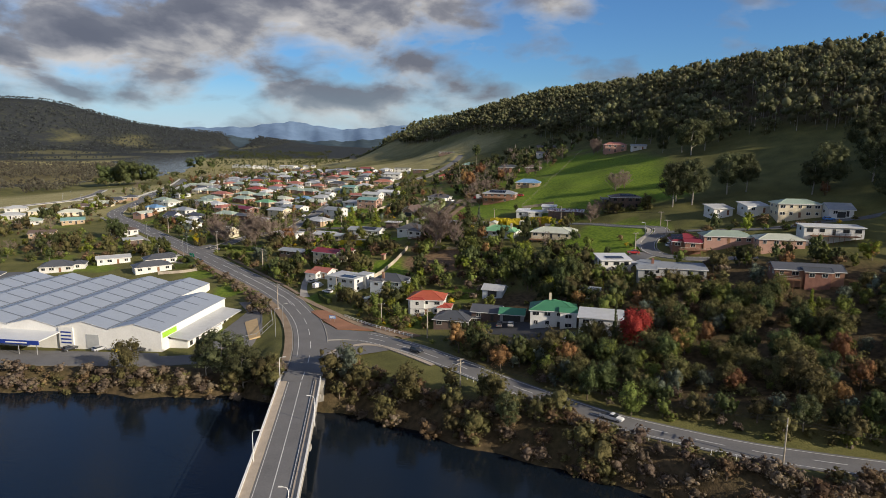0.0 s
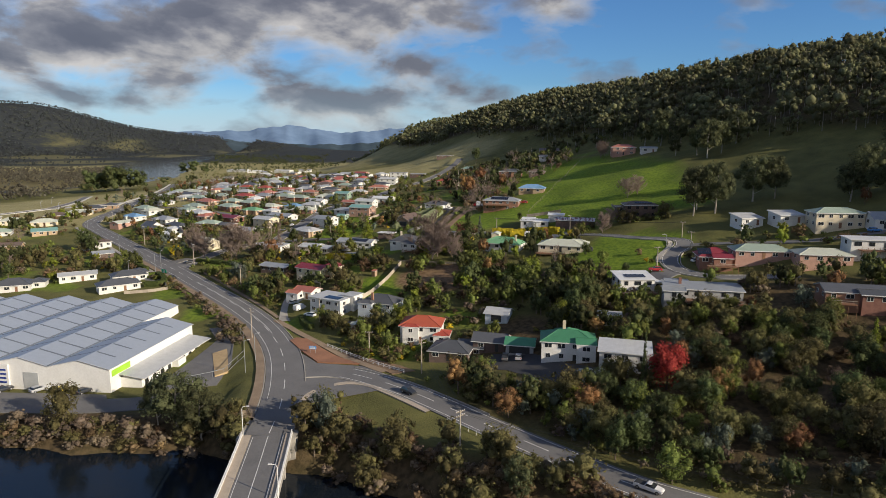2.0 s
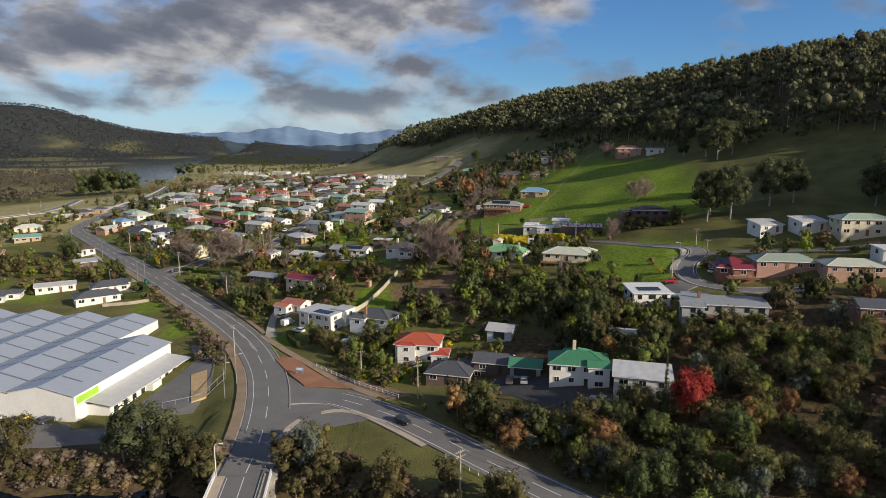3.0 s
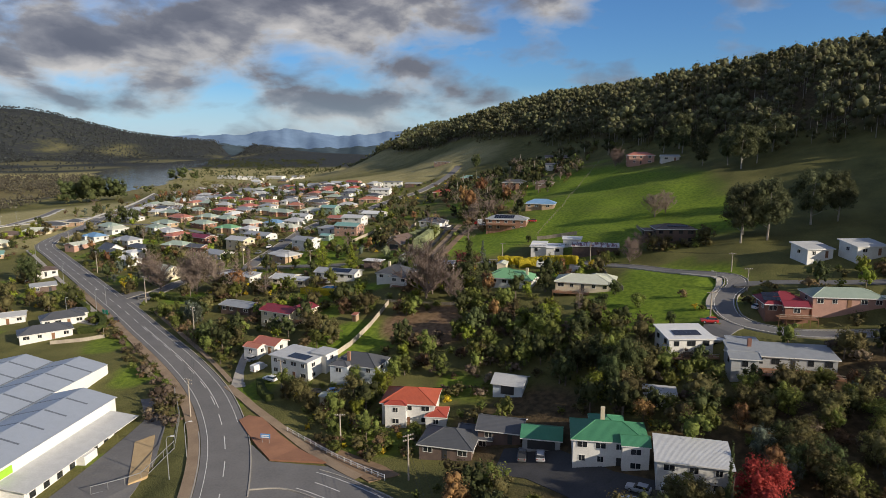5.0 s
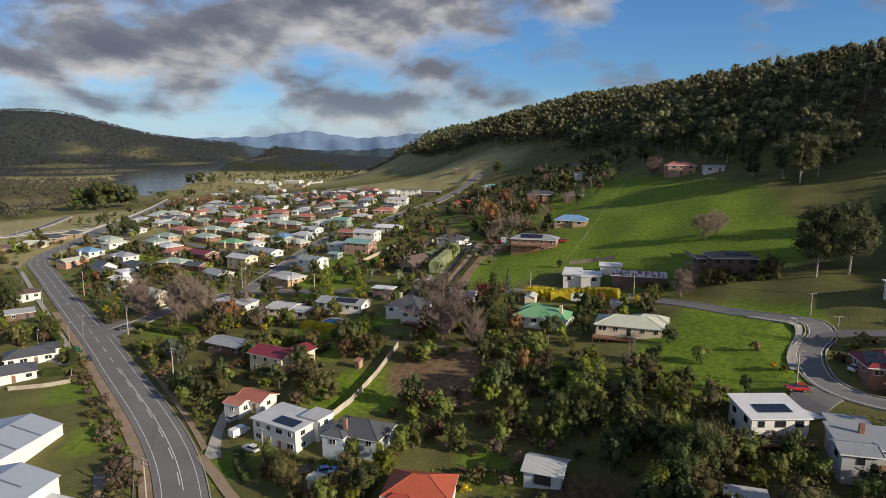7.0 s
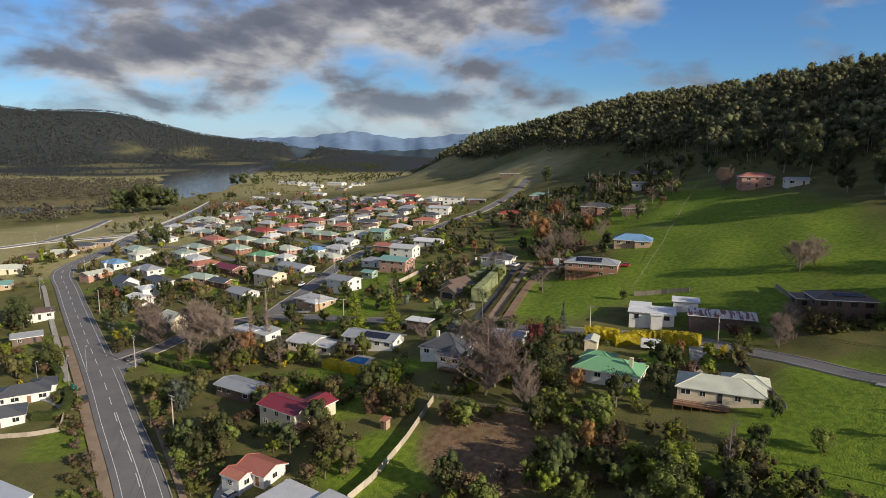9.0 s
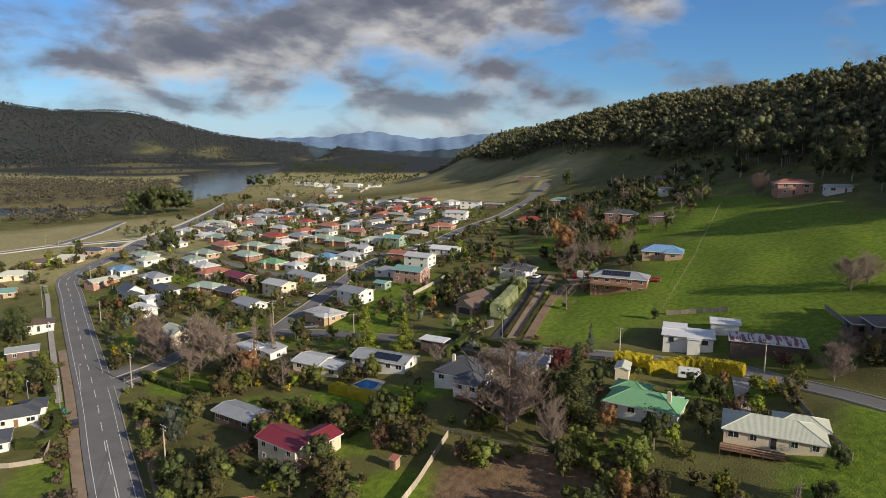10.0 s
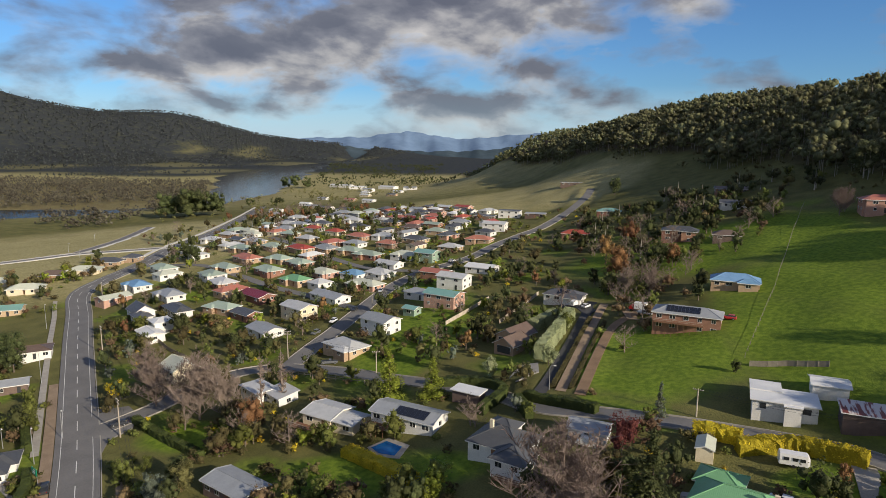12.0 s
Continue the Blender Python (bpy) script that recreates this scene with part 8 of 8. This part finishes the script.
def car(x, y, head, paint, kind="hatch", z=None):
    words = {"hatch": "hatchback", "ute": "pickup ute", "van": "panel van"}
    z = gz(x, y) + 0.12 if z is None else z
    c = empty("car", pose(x, y, z, 0, 0, head), f"parked {paint} {words[kind]} with dark windows", "car", "parked cars")
    long = {"hatch": 4.3, "ute": 5.2, "van": 5.0}[kind]
    h = long / 2
    if kind == "van":
        part("body", hull([(-h, 0.85, 0.4, 1.9), (-h + 0.1, 0.93, 0.3, 2.05), (h - 1.5, 0.93, 0.3, 2.05), (h - 0.75, 0.92, 0.3, 1.2), (h - 0.05, 0.85, 0.3, 1.0), (h, 0.8, 0.4, 0.9)], paint), None, c)
        part("window", box(h - 1.35, h - 0.95, -0.8, 0.8, 1.3, 1.85), glass, c)
    else:
        part("body", hull([(-h, 0.8, 0.4, 0.9), (-h + 0.08, 0.88, 0.3, 0.98), (-h + 1.0, 0.9, 0.28, 1.0), (h - 1.3, 0.9, 0.28, 0.98), (h - 0.15, 0.84, 0.3, 0.82), (h, 0.78, 0.4, 0.72)], paint), None, c)
        a, b = (-h + 0.25, h - 1.35) if kind == "hatch" else (-0.5, h - 1.3)
        cab = bmesh.new()
        lo = [cab.verts.new(p) for p in ((a, -0.82, 0.95), (b, -0.82, 0.95), (b, 0.82, 0.95), (a, 0.82, 0.95))]
        hi = [cab.verts.new(p) for p in ((a + 0.35, -0.66, 1.42), (b - 0.75, -0.66, 1.42), (b - 0.75, 0.66, 1.42), (a + 0.35, 0.66, 1.42))]
        for i in range(4):
            cab.faces.new((lo[i], lo[(i + 1) % 4], hi[(i + 1) % 4], hi[i]))
        cab.faces.new(hi)
        bmesh.ops.recalc_face_normals(cab, faces=cab.faces)
        part("window", cab, glass, c)
        part("roof", box(a + 0.3, b - 0.7, -0.68, 0.68, 1.40, 1.47, 0.03), PAINT[paint], c)
        if kind == "ute":
            part("tray", box(-h + 0.15, -0.6, -0.75, 0.75, 1.0, 1.06), trim_dark, c)
    for sx in (-h + 0.85, h - 0.85):
        for sy in (-0.82, 0.82):
            wv = part("wheel", TYRE, None, c)
            wv.location = (sx, sy, 0.33)
            part("rim", RIM, None, wv)
    for sy in (-0.6, 0.6):
        block("headlight", headlight, c, h - 0.06, sy, 0.62, 0.12, 0.3, 0.14)
        block("taillight", taillight, c, -h + 0.03, sy, 0.72, 0.1, 0.2, 0.18)
    return c


for x, y, head, paint, kind in (
    (33.9, 172, 150, "white", "hatch"), (36.6, 174.8, 150, "silver", "hatch"), (41, 174.2, 75, "white", "hatch"), (18.2, 190, 80, "grey", "ute"), (21.6, 188.6, 80, "silver", "hatch"), (70.5, 228.5, 170, "red", "hatch"),
    (-52, 246.5, 60, "silver", "hatch"), (-48.5, 240, 60, "white", "van"), (-43.5, 233, 150, "white", "hatch"), (-24.6, 224, 20, "blue", "hatch"), (31.5, 373.5, 160, "red", "hatch"), (23.8, 391, 150, "silver", "ute"),
    (2.2, 306, 165, "white", "van"), (34.5, 289, 150, "white", "hatch"), (46, 376.5, 160, "red", "hatch"), (-103, 181.5, 60, "silver", "hatch"), (-96.6, 181, 60, "yellow", "hatch"), (-90.3, 180, 60, "dark", "hatch"),
    (-118.5, 320, -150, "dark", "hatch"), (-113.6, 289.5, 128, "dark", "ute"), (1.5, 410.5, 60, "white", "van"), (5.5, 408, 60, "white", "hatch"), (-112, 181.5, 60, "dark", "hatch"), (87, 236, 20, "white", "hatch"), (-92, 392, -100, "grey", "hatch"), (-90, 405, -95, "white", "hatch"), (-83, 446, -85, "silver", "hatch"), (-76, 364, 20, "grey", "ute"), (-60, 500, 60, "white", "hatch"), (78.5, 300, 80, "silver", "hatch"),
    (38, 130.5, -38, "white", "ute"), (-7, 173, -45, "dark", "hatch"), (20, 288.5, 160, "silver", "hatch"), (146, 236.5, 5, "blue", "hatch"), (-86.5, 420, -92, "dark", "hatch"),
):
    car(x, y, head, paint, kind)


def caravan(x, y, head):
    c = empty("caravan", pose(x, y, gz(x, y) + 0.05, 0, 0, head), "white caravan parked beside a golden hedge", "caravan")
    part("body", hull([(-2.6, 1.0, 0.7, 2.2), (-2.4, 1.1, 0.5, 2.6), (2.2, 1.1, 0.5, 2.6), (2.6, 1.0, 0.9, 2.1)], "white"), None, c)
    for sx in (-1.3, 0.2, 1.4):
        window(c, sx, -1.12, 1.75, 0.9, 0.6, 0, True)
    for sy in (-0.95, 0.95):
        wv = part("wheel", TYRE, None, c)
        wv.location = (0, sy, 0.33)
    part("drawbar", add_tube(bmesh.new(), [(2.4, 0, 0.5), (3.8, 0, 0.45)], 0.05, 6), steel, c)


caravan(39.6, 300, -12)


def box_truck(x, y, head):
    c = empty("box_truck", pose(x, y, gz(x, y) + 0.12, 0, 0, head), "small white box truck parked by a house", "truck")
    part("cargo_box", box(-3, 1.0, -1.1, 1.1, 0.8, 3.0, 0.04), PAINT["white"], c)
    part("cab", hull([(1.05, 0.95, 0.45, 2.2), (1.9, 0.95, 0.45, 2.2), (2.7, 0.92, 0.45, 1.3), (2.8, 0.9, 0.5, 1.2)], "red"), None, c)
    part("window", box(2.0, 2.35, -0.85, 0.85, 1.45, 2.0), glass, c)
    for sx in (-2.1, 2.0):
        for sy in (-0.9, 0.9):
            wv = part("wheel", TYRE, None, c)
            wv.location = (sx, sy, 0.33)


box_truck(22, 396.5, 160)


def trampoline(x, y):
    t = empty("trampoline", pose(x, y, gz(x, y)), "round black garden trampoline on steel legs", "trampoline", "trampolines")
    for nm, r0, r1, z0, z1, mat in (("mat", 0.0, 1.5, 0.72, 0.75, black), ("rim", 1.5, 1.8, 0.70, 0.80, trim_dark)):
        bm = bmesh.new()
        rings = [[bm.verts.new((math.cos(a * 0.3142) * max(r, 0.02), math.sin(a * 0.3142) * max(r, 0.02), z)) for a in range(20)] for r, z in ((r0, z0), (r1, z0), (r1, z1), (r0, z1))]
        for k in range(4):
            for i in range(20):
                bm.faces.new((rings[k][i], rings[k][(i + 1) % 20], rings[(k + 1) % 4][(i + 1) % 20], rings[(k + 1) % 4][i]))
        part(nm, bm, mat, t)
    for a in range(4):
        c, s = math.cos(a * 1.571) * 1.65, math.sin(a * 1.571) * 1.65
        part("leg", add_tube(bmesh.new(), [(c, s, -0.3), (c, s, 0.7)], 0.04, 5), steel, t)


trampoline(-30, 224.5)
trampoline(53.5, 210.5)
